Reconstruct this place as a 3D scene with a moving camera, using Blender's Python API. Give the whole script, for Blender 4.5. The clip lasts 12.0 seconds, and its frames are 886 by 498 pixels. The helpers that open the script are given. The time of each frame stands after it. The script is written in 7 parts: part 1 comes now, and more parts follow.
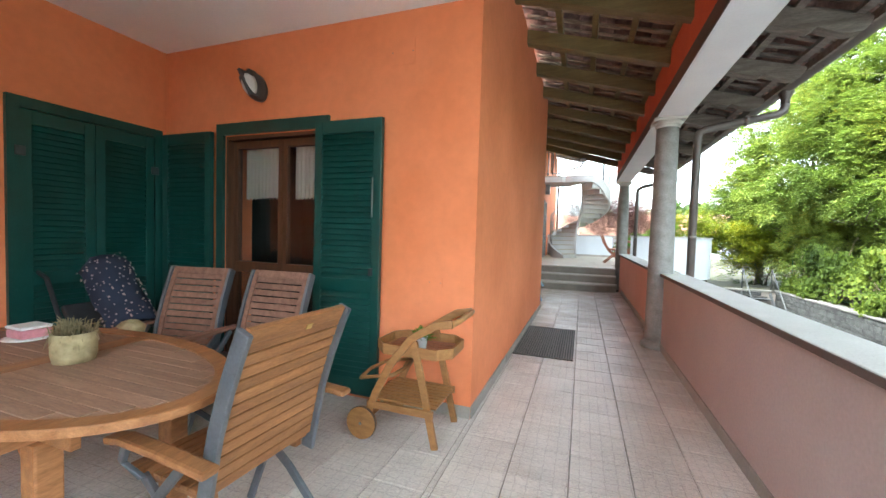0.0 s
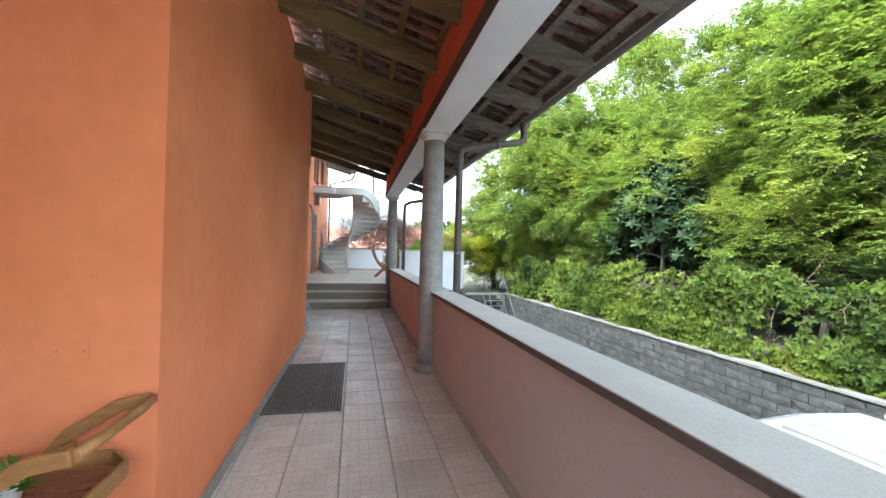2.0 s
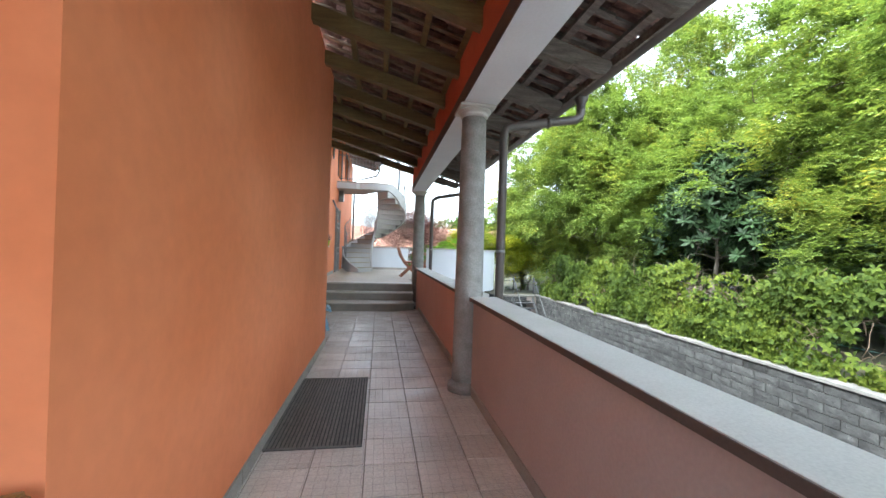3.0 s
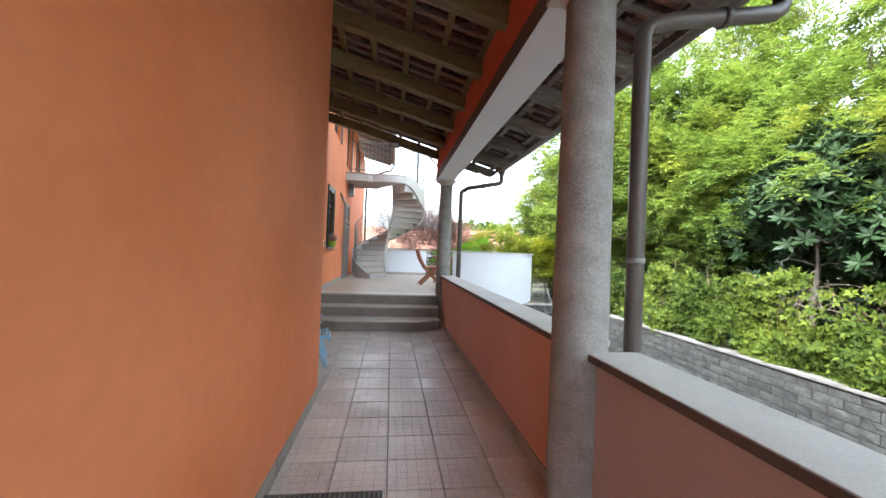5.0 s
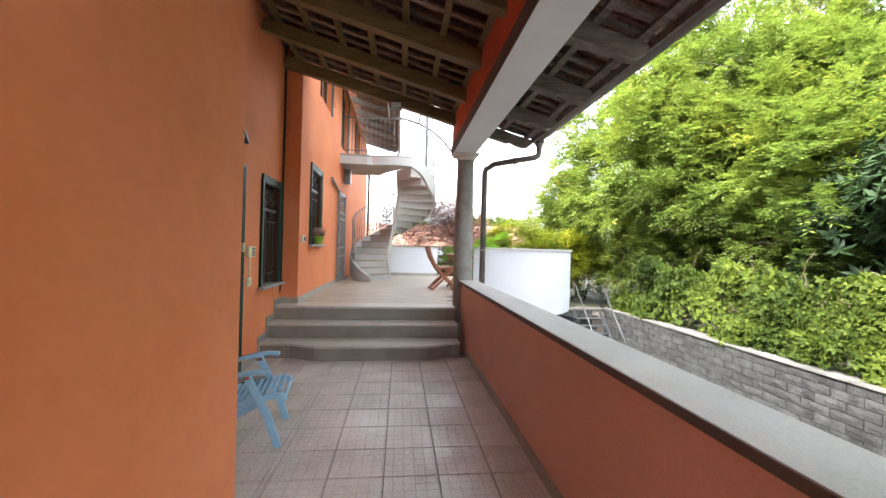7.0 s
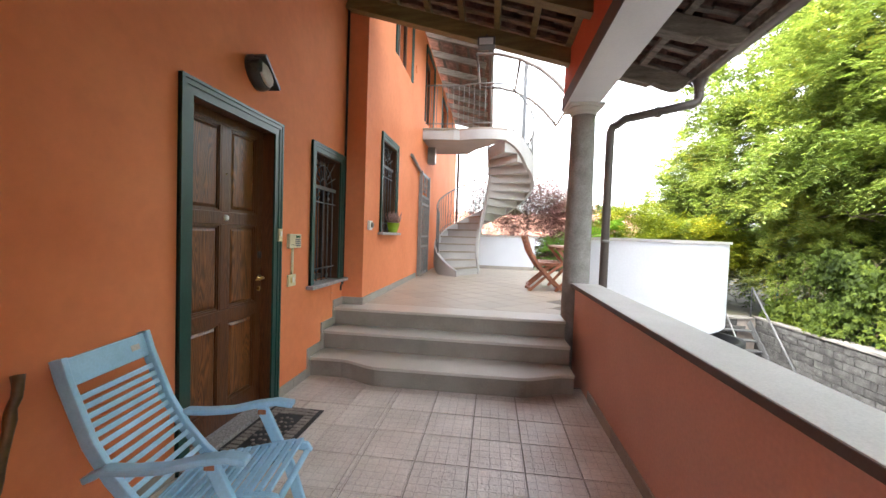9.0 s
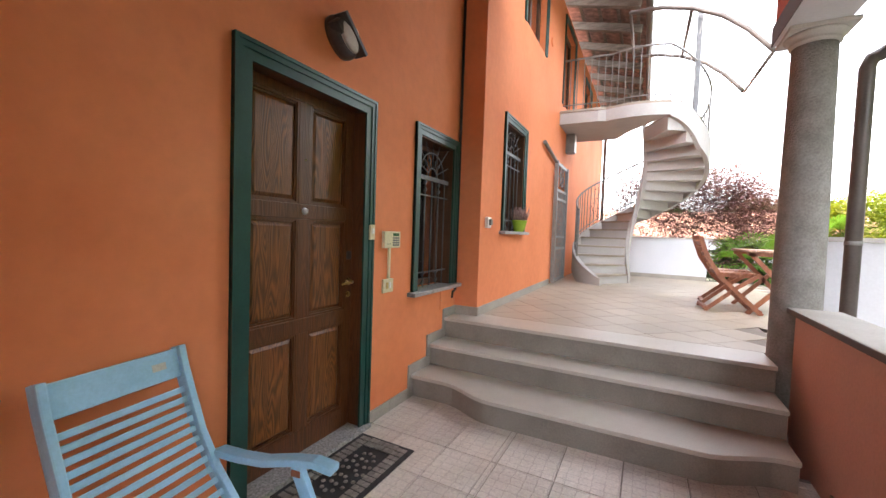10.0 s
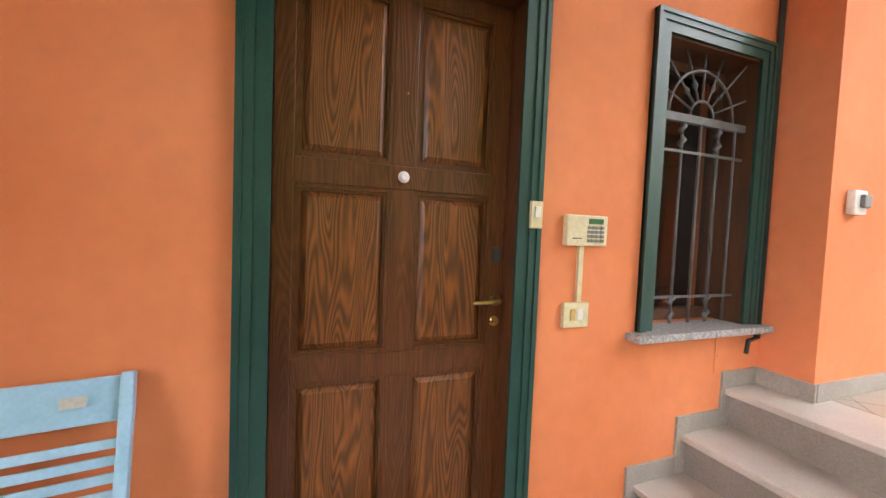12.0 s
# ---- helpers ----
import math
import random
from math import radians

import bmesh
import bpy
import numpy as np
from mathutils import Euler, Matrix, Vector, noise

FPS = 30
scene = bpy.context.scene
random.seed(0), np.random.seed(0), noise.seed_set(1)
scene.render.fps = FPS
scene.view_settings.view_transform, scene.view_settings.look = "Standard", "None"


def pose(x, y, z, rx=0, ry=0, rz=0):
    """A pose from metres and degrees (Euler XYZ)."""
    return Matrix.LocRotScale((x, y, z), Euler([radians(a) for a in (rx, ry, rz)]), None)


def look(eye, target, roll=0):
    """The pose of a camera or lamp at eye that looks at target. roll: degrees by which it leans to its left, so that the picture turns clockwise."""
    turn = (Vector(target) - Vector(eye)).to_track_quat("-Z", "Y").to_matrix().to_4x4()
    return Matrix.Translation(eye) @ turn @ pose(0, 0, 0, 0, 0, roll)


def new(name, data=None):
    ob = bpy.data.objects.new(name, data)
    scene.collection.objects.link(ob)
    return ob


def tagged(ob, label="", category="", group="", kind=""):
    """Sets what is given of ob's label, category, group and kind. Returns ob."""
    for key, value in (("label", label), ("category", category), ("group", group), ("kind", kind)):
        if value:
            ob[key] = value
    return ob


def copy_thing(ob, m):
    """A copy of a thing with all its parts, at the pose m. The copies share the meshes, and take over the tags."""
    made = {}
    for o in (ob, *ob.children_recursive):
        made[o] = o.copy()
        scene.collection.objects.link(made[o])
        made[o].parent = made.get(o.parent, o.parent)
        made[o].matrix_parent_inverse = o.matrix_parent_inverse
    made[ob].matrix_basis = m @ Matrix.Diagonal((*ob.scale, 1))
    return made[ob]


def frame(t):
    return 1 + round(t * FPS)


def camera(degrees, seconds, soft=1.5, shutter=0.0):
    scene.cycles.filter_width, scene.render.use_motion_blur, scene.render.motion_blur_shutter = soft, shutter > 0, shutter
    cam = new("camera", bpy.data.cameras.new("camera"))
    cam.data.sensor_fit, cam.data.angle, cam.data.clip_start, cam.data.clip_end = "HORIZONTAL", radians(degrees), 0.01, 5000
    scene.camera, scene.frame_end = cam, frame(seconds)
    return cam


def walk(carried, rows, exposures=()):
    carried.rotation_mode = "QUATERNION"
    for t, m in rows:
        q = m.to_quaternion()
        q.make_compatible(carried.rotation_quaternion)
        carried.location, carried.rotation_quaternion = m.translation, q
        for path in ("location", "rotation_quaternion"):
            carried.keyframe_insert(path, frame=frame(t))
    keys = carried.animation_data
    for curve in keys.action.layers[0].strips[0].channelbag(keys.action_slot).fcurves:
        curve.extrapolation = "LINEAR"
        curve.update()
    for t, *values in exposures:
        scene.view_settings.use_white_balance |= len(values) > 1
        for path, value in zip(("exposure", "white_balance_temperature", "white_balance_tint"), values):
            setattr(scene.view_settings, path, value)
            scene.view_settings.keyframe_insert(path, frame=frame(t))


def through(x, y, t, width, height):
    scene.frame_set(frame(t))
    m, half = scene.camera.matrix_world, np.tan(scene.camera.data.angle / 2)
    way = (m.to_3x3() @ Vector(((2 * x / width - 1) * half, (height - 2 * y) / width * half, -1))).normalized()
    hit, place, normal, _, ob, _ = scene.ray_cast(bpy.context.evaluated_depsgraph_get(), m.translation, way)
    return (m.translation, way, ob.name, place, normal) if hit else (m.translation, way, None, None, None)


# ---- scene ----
cam = camera(97.6, 12.0)
PATH = [
    (0, (0.015, -0.017, 1.344), (-0.658, 1.865, 1.262), 1.7),
    (0.5, (0.044, 0.168, 1.359), (-0.109, 2.161, 1.273), 1.5),
    (1, (0.029, 0.352, 1.375), (0.25, 2.339, 1.308), 1.1),
    (1.5, (0.033, 0.585, 1.367), (0.449, 2.541, 1.353), 1.1),
    (2, (0.057, 0.891, 1.394), (0.499, 2.841, 1.41), 1.5),
    (2.5, (0.053, 1.249, 1.386), (0.432, 3.212, 1.414), 1.7),
    (3, (0.048, 1.631, 1.375), (0.372, 3.604, 1.383), 1.9),
    (3.2, (0.07, 1.811, 1.376), (0.349, 3.791, 1.396), 1.9),
    (4.8, (-0.026, 3.334, 1.398), (0.226, 5.318, 1.403), 2.1),
    (5, (-0.025, 3.538, 1.393), (0.236, 5.521, 1.408), 2.2),
    (5.5, (-0.01, 4.05, 1.405), (0.245, 6.034, 1.398), 2.4),
    (6, (0.039, 4.539, 1.401), (0.244, 6.528, 1.413), 2.0),
    (6.5, (0.046, 5.012, 1.396), (0.261, 7.0, 1.432), 1.8),
    (6.7, (0.055, 5.192, 1.392), (0.276, 7.179, 1.414), 1.6),
    (8.3, (0.074, 6.355, 1.403), (0.136, 8.354, 1.359), 1.7),
    (8.5, (0.078, 6.501, 1.397), (0.057, 8.501, 1.349), 1.8),
    (9, (0.084, 6.845, 1.389), (-0.164, 8.828, 1.318), 2.0),
    (9.5, (0.052, 7.244, 1.392), (-0.531, 9.156, 1.319), 2.0),
    (10, (0.051, 7.644, 1.36), (-0.872, 9.416, 1.275), 2.0),
    (10.5, (0.027, 8.022, 1.33), (-1.227, 9.577, 1.233), 2.1),
    (11, (-0.072, 8.371, 1.33), (-1.614, 9.641, 1.232), 2.3),
    (11.5, (-0.189, 8.679, 1.328), (-1.937, 9.644, 1.223), 2.2),
    (12, (-0.359, 8.91, 1.273), (-2.226, 9.622, 1.178), 2.3),
]
EXPOSURES = [(0.0, 3.95, 5850, -2), (1.0, 3.7, 5800, -1), (2.5, 3.45, 5650, 0), (3.5, 3.5, 5700, 2), (5.5, 3.65, 5950, 5), (6.5, 3.75, 6200, 7), (8.5, 3.95, 6350, 8), (9.5, 4.0, 6500, 12), (10.5, 4.15, 6600, 15), (11.2, 4.4, 6450, 15), (12.0, 4.85, 6900, 20)]
walk(cam, [(t, look(eye, target, roll)) for t, eye, target, roll in PATH], EXPOSURES)

# ---- light ----
world = bpy.data.worlds.new("sky")
scene.world = world
world.use_nodes = True
wn = world.node_tree.nodes
sky = wn.new("ShaderNodeTexSky")
sky.sky_type, sky.sun_disc = 'NISHITA', False
SUN_EL, SUN_ROT = radians(50), radians(245)
sky.sun_elevation, sky.sun_rotation = SUN_EL, SUN_ROT
sky.dust_density, sky.air_density, sky.ozone_density = 4.0, 1.0, 1.0
hsv = wn.new("ShaderNodeHueSaturation")
hsv.inputs["Saturation"].default_value = 0.25
bg = wn["Background"]
bg.inputs["Strength"].default_value = 0.14
world.node_tree.links.new(sky.outputs[0], hsv.inputs["Color"])
world.node_tree.links.new(hsv.outputs[0], bg.inputs["Color"])
sun = new("sun", bpy.data.lights.new("sun", 'SUN'))
sun.data.energy, sun.data.angle, sun.data.color = 0.75, radians(30), (1.0, 0.95, 0.87)
sun.matrix_world = look((0, 0, 30), (-30 * math.cos(SUN_EL) * math.sin(SUN_ROT), -30 * math.cos(SUN_EL) * math.cos(SUN_ROT), 30 - 30 * math.sin(SUN_EL)))

# ---- materials ----
def ramp_node(nt, stops):
    r = nt.nodes.new("ShaderNodeValToRGB")
    while len(r.color_ramp.elements) < len(stops):
        r.color_ramp.elements.new(0.5)
    for e, (p, c) in zip(r.color_ramp.elements, stops):
        e.position, e.color = p, (*c, 1)
    return r


def mat(name, a, b, scale=3.0, rough=0.6, metal=0.0, bump=0.15, bscale=60.0, stretch=(1, 1, 1), piece=0.0, fine=0.12, depth=0.004, coat=0.0, detail=5.0):
    """Two-tone surface: broad mottling from a to b, fine grain, relief, and some change from piece to piece."""
    m = bpy.data.materials.new(name)
    m.use_nodes = True
    nt = m.node_tree
    n, l = nt.nodes, nt.links
    p = n["Principled BSDF"]
    geo = n.new("ShaderNodeNewGeometry")
    mp = n.new("ShaderNodeMapping")
    mp.inputs["Scale"].default_value = stretch
    l.new(geo.outputs["Position"], mp.inputs["Vector"])
    info = n.new("ShaderNodeObjectInfo")
    if piece:
        sh = n.new("ShaderNodeVectorMath")
        sh.operation = 'SCALE'
        sh.inputs[0].default_value = (17, 31, 23)
        l.new(info.outputs["Random"], sh.inputs["Scale"])
        ad = n.new("ShaderNodeVectorMath")
        l.new(mp.outputs[0], ad.inputs[0])
        l.new(sh.outputs[0], ad.inputs[1])
        vec = ad.outputs[0]
    else:
        vec = mp.outputs[0]
    n1 = n.new("ShaderNodeTexNoise")
    n1.inputs["Scale"].default_value, n1.inputs["Detail"].default_value = scale, detail
    l.new(vec, n1.inputs["Vector"])
    r = ramp_node(nt, [(0.3, a), (0.7, b)])
    l.new(n1.outputs["Fac"], r.inputs[0])
    n2 = n.new("ShaderNodeTexNoise")
    n2.inputs["Scale"].default_value, n2.inputs["Detail"].default_value = bscale, 6
    l.new(vec, n2.inputs["Vector"])
    mr = n.new("ShaderNodeMapRange")
    mr.inputs["From Min"].default_value, mr.inputs["From Max"].default_value = 0.25, 0.75
    mr.inputs["To Min"].default_value, mr.inputs["To Max"].default_value = 1 - fine, 1 + fine
    l.new(n2.outputs["Fac"], mr.inputs["Value"])
    mul = n.new("ShaderNodeVectorMath")
    mul.operation = 'SCALE'
    l.new(r.outputs[0], mul.inputs[0])
    l.new(mr.outputs[0], mul.inputs["Scale"])
    col = mul.outputs[0]
    if piece:
        mr2 = n.new("ShaderNodeMapRange")
        mr2.inputs["To Min"].default_value, mr2.inputs["To Max"].default_value = 1 - piece, 1 + piece
        l.new(info.outputs["Random"], mr2.inputs["Value"])
        mul2 = n.new("ShaderNodeVectorMath")
        mul2.operation = 'SCALE'
        l.new(col, mul2.inputs[0])
        l.new(mr2.outputs[0], mul2.inputs["Scale"])
        col = mul2.outputs[0]
    l.new(col, p.inputs["Base Color"])
    rr = n.new("ShaderNodeMapRange")
    rr.inputs["To Min"].default_value, rr.inputs["To Max"].default_value = max(0.02, rough - 0.12), min(1, rough + 0.12)
    l.new(n1.outputs["Fac"], rr.inputs["Value"])
    l.new(rr.outputs[0], p.inputs["Roughness"])
    p.inputs["Metallic"].default_value = metal
    p.inputs["Coat Weight"].default_value = coat
    if bump:
        bp = n.new("ShaderNodeBump")
        bp.inputs["Strength"].default_value, bp.inputs["Distance"].default_value = bump, depth
        l.new(n2.outputs["Fac"], bp.inputs["Height"])
        l.new(bp.outputs[0], p.inputs["Normal"])
    return m


def leaf_mat(name, stops, gloss=0.55, through=0.4, shine=0.3):
    """Leaves: each one its own tone, light passing through."""
    m = bpy.data.materials.new(name)
    m.use_nodes = True
    nt = m.node_tree
    n, l = nt.nodes, nt.links
    geo = n.new("ShaderNodeNewGeometry")
    nz = n.new("ShaderNodeTexNoise")
    nz.inputs["Scale"].default_value, nz.inputs["Detail"].default_value = 0.55, 3
    l.new(geo.outputs["Position"], nz.inputs["Vector"])
    mix = n.new("ShaderNodeMath")
    mix.operation = 'MULTIPLY_ADD'
    mix.inputs[1].default_value = 0.45
    l.new(geo.outputs["Random Per Island"], mix.inputs[0])
    sub = n.new("ShaderNodeMath")
    sub.operation = 'MULTIPLY_ADD'
    sub.inputs[1].default_value, sub.inputs[2].default_value = 1.5, -0.48
    l.new(nz.outputs["Fac"], sub.inputs[0])
    l.new(sub.outputs[0], mix.inputs[2])
    r = ramp_node(nt, stops)
    l.new(mix.outputs[0], r.inputs[0])
    p = n["Principled BSDF"]
    p.inputs["Roughness"].default_value = gloss
    p.inputs["Specular IOR Level"].default_value = shine
    l.new(r.outputs[0], p.inputs["Base Color"])
    tr = n.new("ShaderNodeBsdfTranslucent")
    br = n.new("ShaderNodeVectorMath")
    br.operation = 'MULTIPLY'
    br.inputs[1].default_value = (1.4, 1.5, 0.85)
    l.new(r.outputs[0], br.inputs[0])
    l.new(br.outputs[0], tr.inputs["Color"])
    ms = n.new("ShaderNodeMixShader")
    ms.inputs[0].default_value = through
    l.new(p.outputs[0], ms.inputs[1])
    l.new(tr.outputs[0], ms.inputs[2])
    l.new(ms.outputs[0], n["Material Output"].inputs["Surface"])
    return m


def glass_mat(name, tint=(1, 1, 1)):
    m = bpy.data.materials.new(name)
    m.use_nodes = True
    p = m.node_tree.nodes["Principled BSDF"]
    p.inputs["Base Color"].default_value = (*tint, 1)
    p.inputs["Roughness"].default_value, p.inputs["Transmission Weight"].default_value = 0.02, 1.0
    p.inputs["IOR"].default_value = 1.45
    return m


M_ORANGE = mat("orange_render", (0.64, 0.178, 0.060), (0.77, 0.262, 0.118), scale=0.9, rough=0.85, bump=0.25, bscale=14, fine=0.05, depth=0.003, detail=8.0)
M_RED = mat("red_render", (0.50, 0.085, 0.035), (0.62, 0.13, 0.055), scale=1.6, rough=0.85, bump=0.2, bscale=55, fine=0.07)
M_WHITE = mat("white_plaster", (0.78, 0.77, 0.77), (0.86, 0.85, 0.84), scale=1.2, rough=0.85, bump=0.2, bscale=70, fine=0.04)
# white greyed below its own tone, in place of shade over the terrace
M_WHITEWALL = mat("dimmed_white_paint", (0.57, 0.59, 0.63), (0.67, 0.685, 0.72), scale=0.9, rough=0.8, bump=0.2, bscale=50, fine=0.04)
M_BEAM = mat("white_beam_paint", (0.60, 0.61, 0.64), (0.70, 0.71, 0.73), scale=1.5, rough=0.7, bump=0.1, bscale=50, fine=0.04)
# beam's inner face, its shade put into a dark taupe
M_BEAMSHADE = mat("shaded_beam_taupe", (0.085, 0.07, 0.066), (0.12, 0.10, 0.094), scale=2, rough=0.7, bump=0.1, bscale=50)
M_STONE = mat("grey_stone_column", (0.20, 0.19, 0.175), (0.31, 0.295, 0.28), scale=7, rough=0.8, bump=0.9, bscale=75, fine=0.22, depth=0.008)
M_CAP = mat("serena_stone", (0.43, 0.415, 0.385), (0.54, 0.52, 0.49), scale=2.5, rough=0.7, bump=0.12, bscale=130, fine=0.12)
# taupe that paints the shade on the coping's inner edge
M_EDGESHADE = mat("shaded_edge_taupe", (0.07, 0.052, 0.045), (0.11, 0.085, 0.075), scale=4, rough=0.6, bump=0.15, bscale=90)
M_STEP = mat("grey_step_stone", (0.41, 0.38, 0.33), (0.51, 0.475, 0.42), scale=3, rough=0.36, bump=0.12, bscale=160, fine=0.13)
M_SKIRT = mat("skirting_tile", (0.27, 0.25, 0.22), (0.36, 0.33, 0.29), scale=5, rough=0.5, bump=0.15, bscale=80, piece=0.08)
M_GROUT = mat("grout", (0.16, 0.135, 0.115), (0.24, 0.205, 0.18), scale=6, rough=0.9, bump=0.2, bscale=120)
# step stone darkened, since risers catch less light than the treads
M_RISER = mat("shaded_grey_riser", (0.20, 0.18, 0.15), (0.28, 0.255, 0.22), scale=3, rough=0.7, bump=0.2, bscale=120, fine=0.15)
# tile colour lowered too, standing in for shade on the open terrace
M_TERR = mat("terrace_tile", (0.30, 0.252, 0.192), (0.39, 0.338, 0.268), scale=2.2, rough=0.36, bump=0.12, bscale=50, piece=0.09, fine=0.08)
M_RAFTER = mat("olive_brown_timber", (0.105, 0.076, 0.024), (0.18, 0.137, 0.052), scale=5, rough=0.55, bump=0.2, bscale=45, stretch=(0.6, 5, 5), fine=0.2, piece=0.12)
M_LATH = mat("pale_rough_lath", (0.14, 0.095, 0.065), (0.36, 0.27, 0.20), scale=5, rough=0.85, bump=0.4, bscale=50, stretch=(0.8, 6, 6), fine=0.25, piece=0.25)
M_WEATHER = mat("weathered_grey_timber", (0.085, 0.072, 0.058), (0.20, 0.175, 0.15), scale=4, rough=0.85, bump=0.5, bscale=40, stretch=(0.8, 6, 6), fine=0.3, piece=0.15, depth=0.006)
M_COPPO = mat("terracotta_roof_tile", (0.12, 0.075, 0.062), (0.40, 0.24, 0.195), scale=9, rough=0.9, bump=0.3, bscale=50, fine=0.25, piece=0.3)
M_GUTTER = mat("brown_painted_metal", (0.075, 0.062, 0.055), (0.11, 0.092, 0.082), scale=4, rough=0.42, bump=0.05, bscale=60)
M_GREEN = mat("dark_green_paint", (0.005, 0.044, 0.036), (0.009, 0.064, 0.052), scale=5, rough=0.38, bump=0.08, bscale=90, fine=0.12)
M_BROWNFRAME = mat("brown_window_timber", (0.060, 0.023, 0.010), (0.105, 0.042, 0.018), scale=6, rough=0.45, bump=0.1, bscale=60, stretch=(5, 5, 0.6))
# near-black in place of shade: rooms behind openings, masonry under the terrace
M_DARK = mat("painted_shade_black", (0.014, 0.013, 0.012), (0.028, 0.025, 0.022), scale=2, rough=0.9, bump=0)
M_IRON = mat("grey_wrought_iron", (0.075, 0.078, 0.082), (0.13, 0.133, 0.138), scale=20, rough=0.5, metal=0.3, bump=0.2, bscale=150)
M_STEEL = mat("painted_grey_steel", (0.16, 0.155, 0.15), (0.24, 0.235, 0.225), scale=8, rough=0.5, metal=0.2, bump=0.08, bscale=80)
M_CONC = mat("pale_stair_concrete", (0.35, 0.335, 0.32), (0.45, 0.44, 0.42), scale=1.6, rough=0.8, bump=0.2, bscale=50, fine=0.07)
M_TREAD = mat("stone_tread", (0.24, 0.20, 0.155), (0.33, 0.285, 0.23), scale=4, rough=0.6, bump=0.1, bscale=120)
M_GRANITE = mat("granite", (0.16, 0.15, 0.15), (0.46, 0.44, 0.43), scale=70, rough=0.45, bump=0.1, bscale=200, fine=0.3)
M_BLUE = mat("pale_blue_paint", (0.25, 0.47, 0.65), (0.33, 0.56, 0.74), scale=9, rough=0.42, bump=0.1, bscale=90, fine=0.07)
M_TEAK = mat("oiled_teak", (0.23, 0.093, 0.032), (0.39, 0.18, 0.07), scale=5, rough=0.5, bump=0.2, bscale=40, stretch=(6, 1, 6), fine=0.2, piece=0.14)
M_TEAKTOP = mat("faded_teak", (0.22, 0.122, 0.074), (0.34, 0.208, 0.135), scale=5, rough=0.6, bump=0.2, bscale=40, stretch=(0.8, 6, 6), fine=0.2, piece=0.1)
M_TEAKGREY = mat("weathered_hardwood", (0.17, 0.085, 0.055), (0.28, 0.15, 0.105), scale=5, rough=0.6, bump=0.2, bscale=40, stretch=(6, 1, 6), fine=0.2, piece=0.12)
M_TEAKRED = mat("reddish_hardwood", (0.20, 0.07, 0.035), (0.32, 0.125, 0.065), scale=6, rough=0.5, bump=0.15, bscale=40, stretch=(6, 6, 1), fine=0.2, piece=0.12)
M_ALU = mat("grey_aluminium", (0.13, 0.145, 0.165), (0.2, 0.215, 0.235), scale=6, rough=0.38, metal=0.6, bump=0.03, bscale=90)
M_BLACK = mat("black_rubber", (0.012, 0.012, 0.013), (0.03, 0.03, 0.032), scale=10, rough=0.7, bump=0.2, bscale=150)
# grey stone with the trees' shade taken into its dark colour
M_GWALL = mat("shaded_split_stone", (0.022, 0.022, 0.0215), (0.066, 0.065, 0.063), scale=5, rough=0.9, bump=1.0, bscale=28, fine=0.25, piece=0.16, depth=0.02)
M_ASPH = mat("pale_drive_paving", (0.13, 0.125, 0.12), (0.2, 0.195, 0.185), scale=1.5, rough=0.9, bump=0.4, bscale=120, fine=0.25)
M_SOIL = mat("woodland_soil", (0.03, 0.028, 0.016), (0.075, 0.07, 0.035), scale=1.5, rough=0.95, bump=0.4, bscale=20, fine=0.3)
M_VAN = mat("white_car_paint", (0.80, 0.81, 0.82), (0.84, 0.85, 0.86), scale=2, rough=0.25, bump=0.0, coat=0.6, fine=0.01)
M_VANGLASS = mat("dark_car_glass", (0.01, 0.012, 0.014), (0.02, 0.022, 0.025), rough=0.14, bump=0)
M_BARK = mat("grey_brown_bark", (0.06, 0.048, 0.035), (0.14, 0.115, 0.09), scale=8, rough=0.95, bump=0.8, bscale=22, stretch=(1, 1, 0.3), fine=0.3, depth=0.02)
M_IVORY = mat("ivory_plastic", (0.60, 0.53, 0.33), (0.68, 0.61, 0.40), scale=4, rough=0.45, bump=0.02)
M_WPLAST = mat("white_plastic", (0.72, 0.71, 0.69), (0.8, 0.79, 0.77), scale=4, rough=0.4, bump=0.02)
M_BRASS = mat("brass", (0.45, 0.31, 0.11), (0.62, 0.45, 0.18), scale=12, rough=0.3, metal=0.9, bump=0.03)
M_POT = mat("lime_green_ceramic", (0.30, 0.46, 0.03), (0.37, 0.54, 0.05), scale=6, rough=0.25, bump=0.03)
M_LENS = mat("frosted_lamp_glass", (0.55, 0.56, 0.56), (0.68, 0.69, 0.69), scale=5, rough=0.3, bump=0.1, bscale=90)
M_LAMP = mat("grey_lamp_casting", (0.05, 0.052, 0.055), (0.09, 0.092, 0.095), scale=9, rough=0.4, metal=0.3, bump=0.1)
M_ROOFRED = mat("far_red_roof", (0.22, 0.10, 0.065), (0.32, 0.16, 0.11), scale=4, rough=0.9, bump=0.2, bscale=10)
M_GLASS = glass_mat("window_glass")
M_LOCUST = leaf_mat("locust_leaf", [(0.0, (0.062, 0.092, 0.024)), (0.4, (0.112, 0.148, 0.036)), (0.75, (0.168, 0.196, 0.044)), (1.0, (0.29, 0.245, 0.042))], through=0.45, shine=0.2)
M_WOODS = leaf_mat("woodland_leaf", [(0.0, (0.02, 0.036, 0.012)), (0.5, (0.042, 0.066, 0.02)), (1.0, (0.085, 0.115, 0.034))])
M_IVY = leaf_mat("creeper_leaf", [(0.0, (0.012, 0.022, 0.004)), (0.45, (0.045, 0.068, 0.009)), (0.85, (0.11, 0.138, 0.016)), (1.0, (0.15, 0.105, 0.03))], gloss=0.7, through=0.38, shine=0.15)
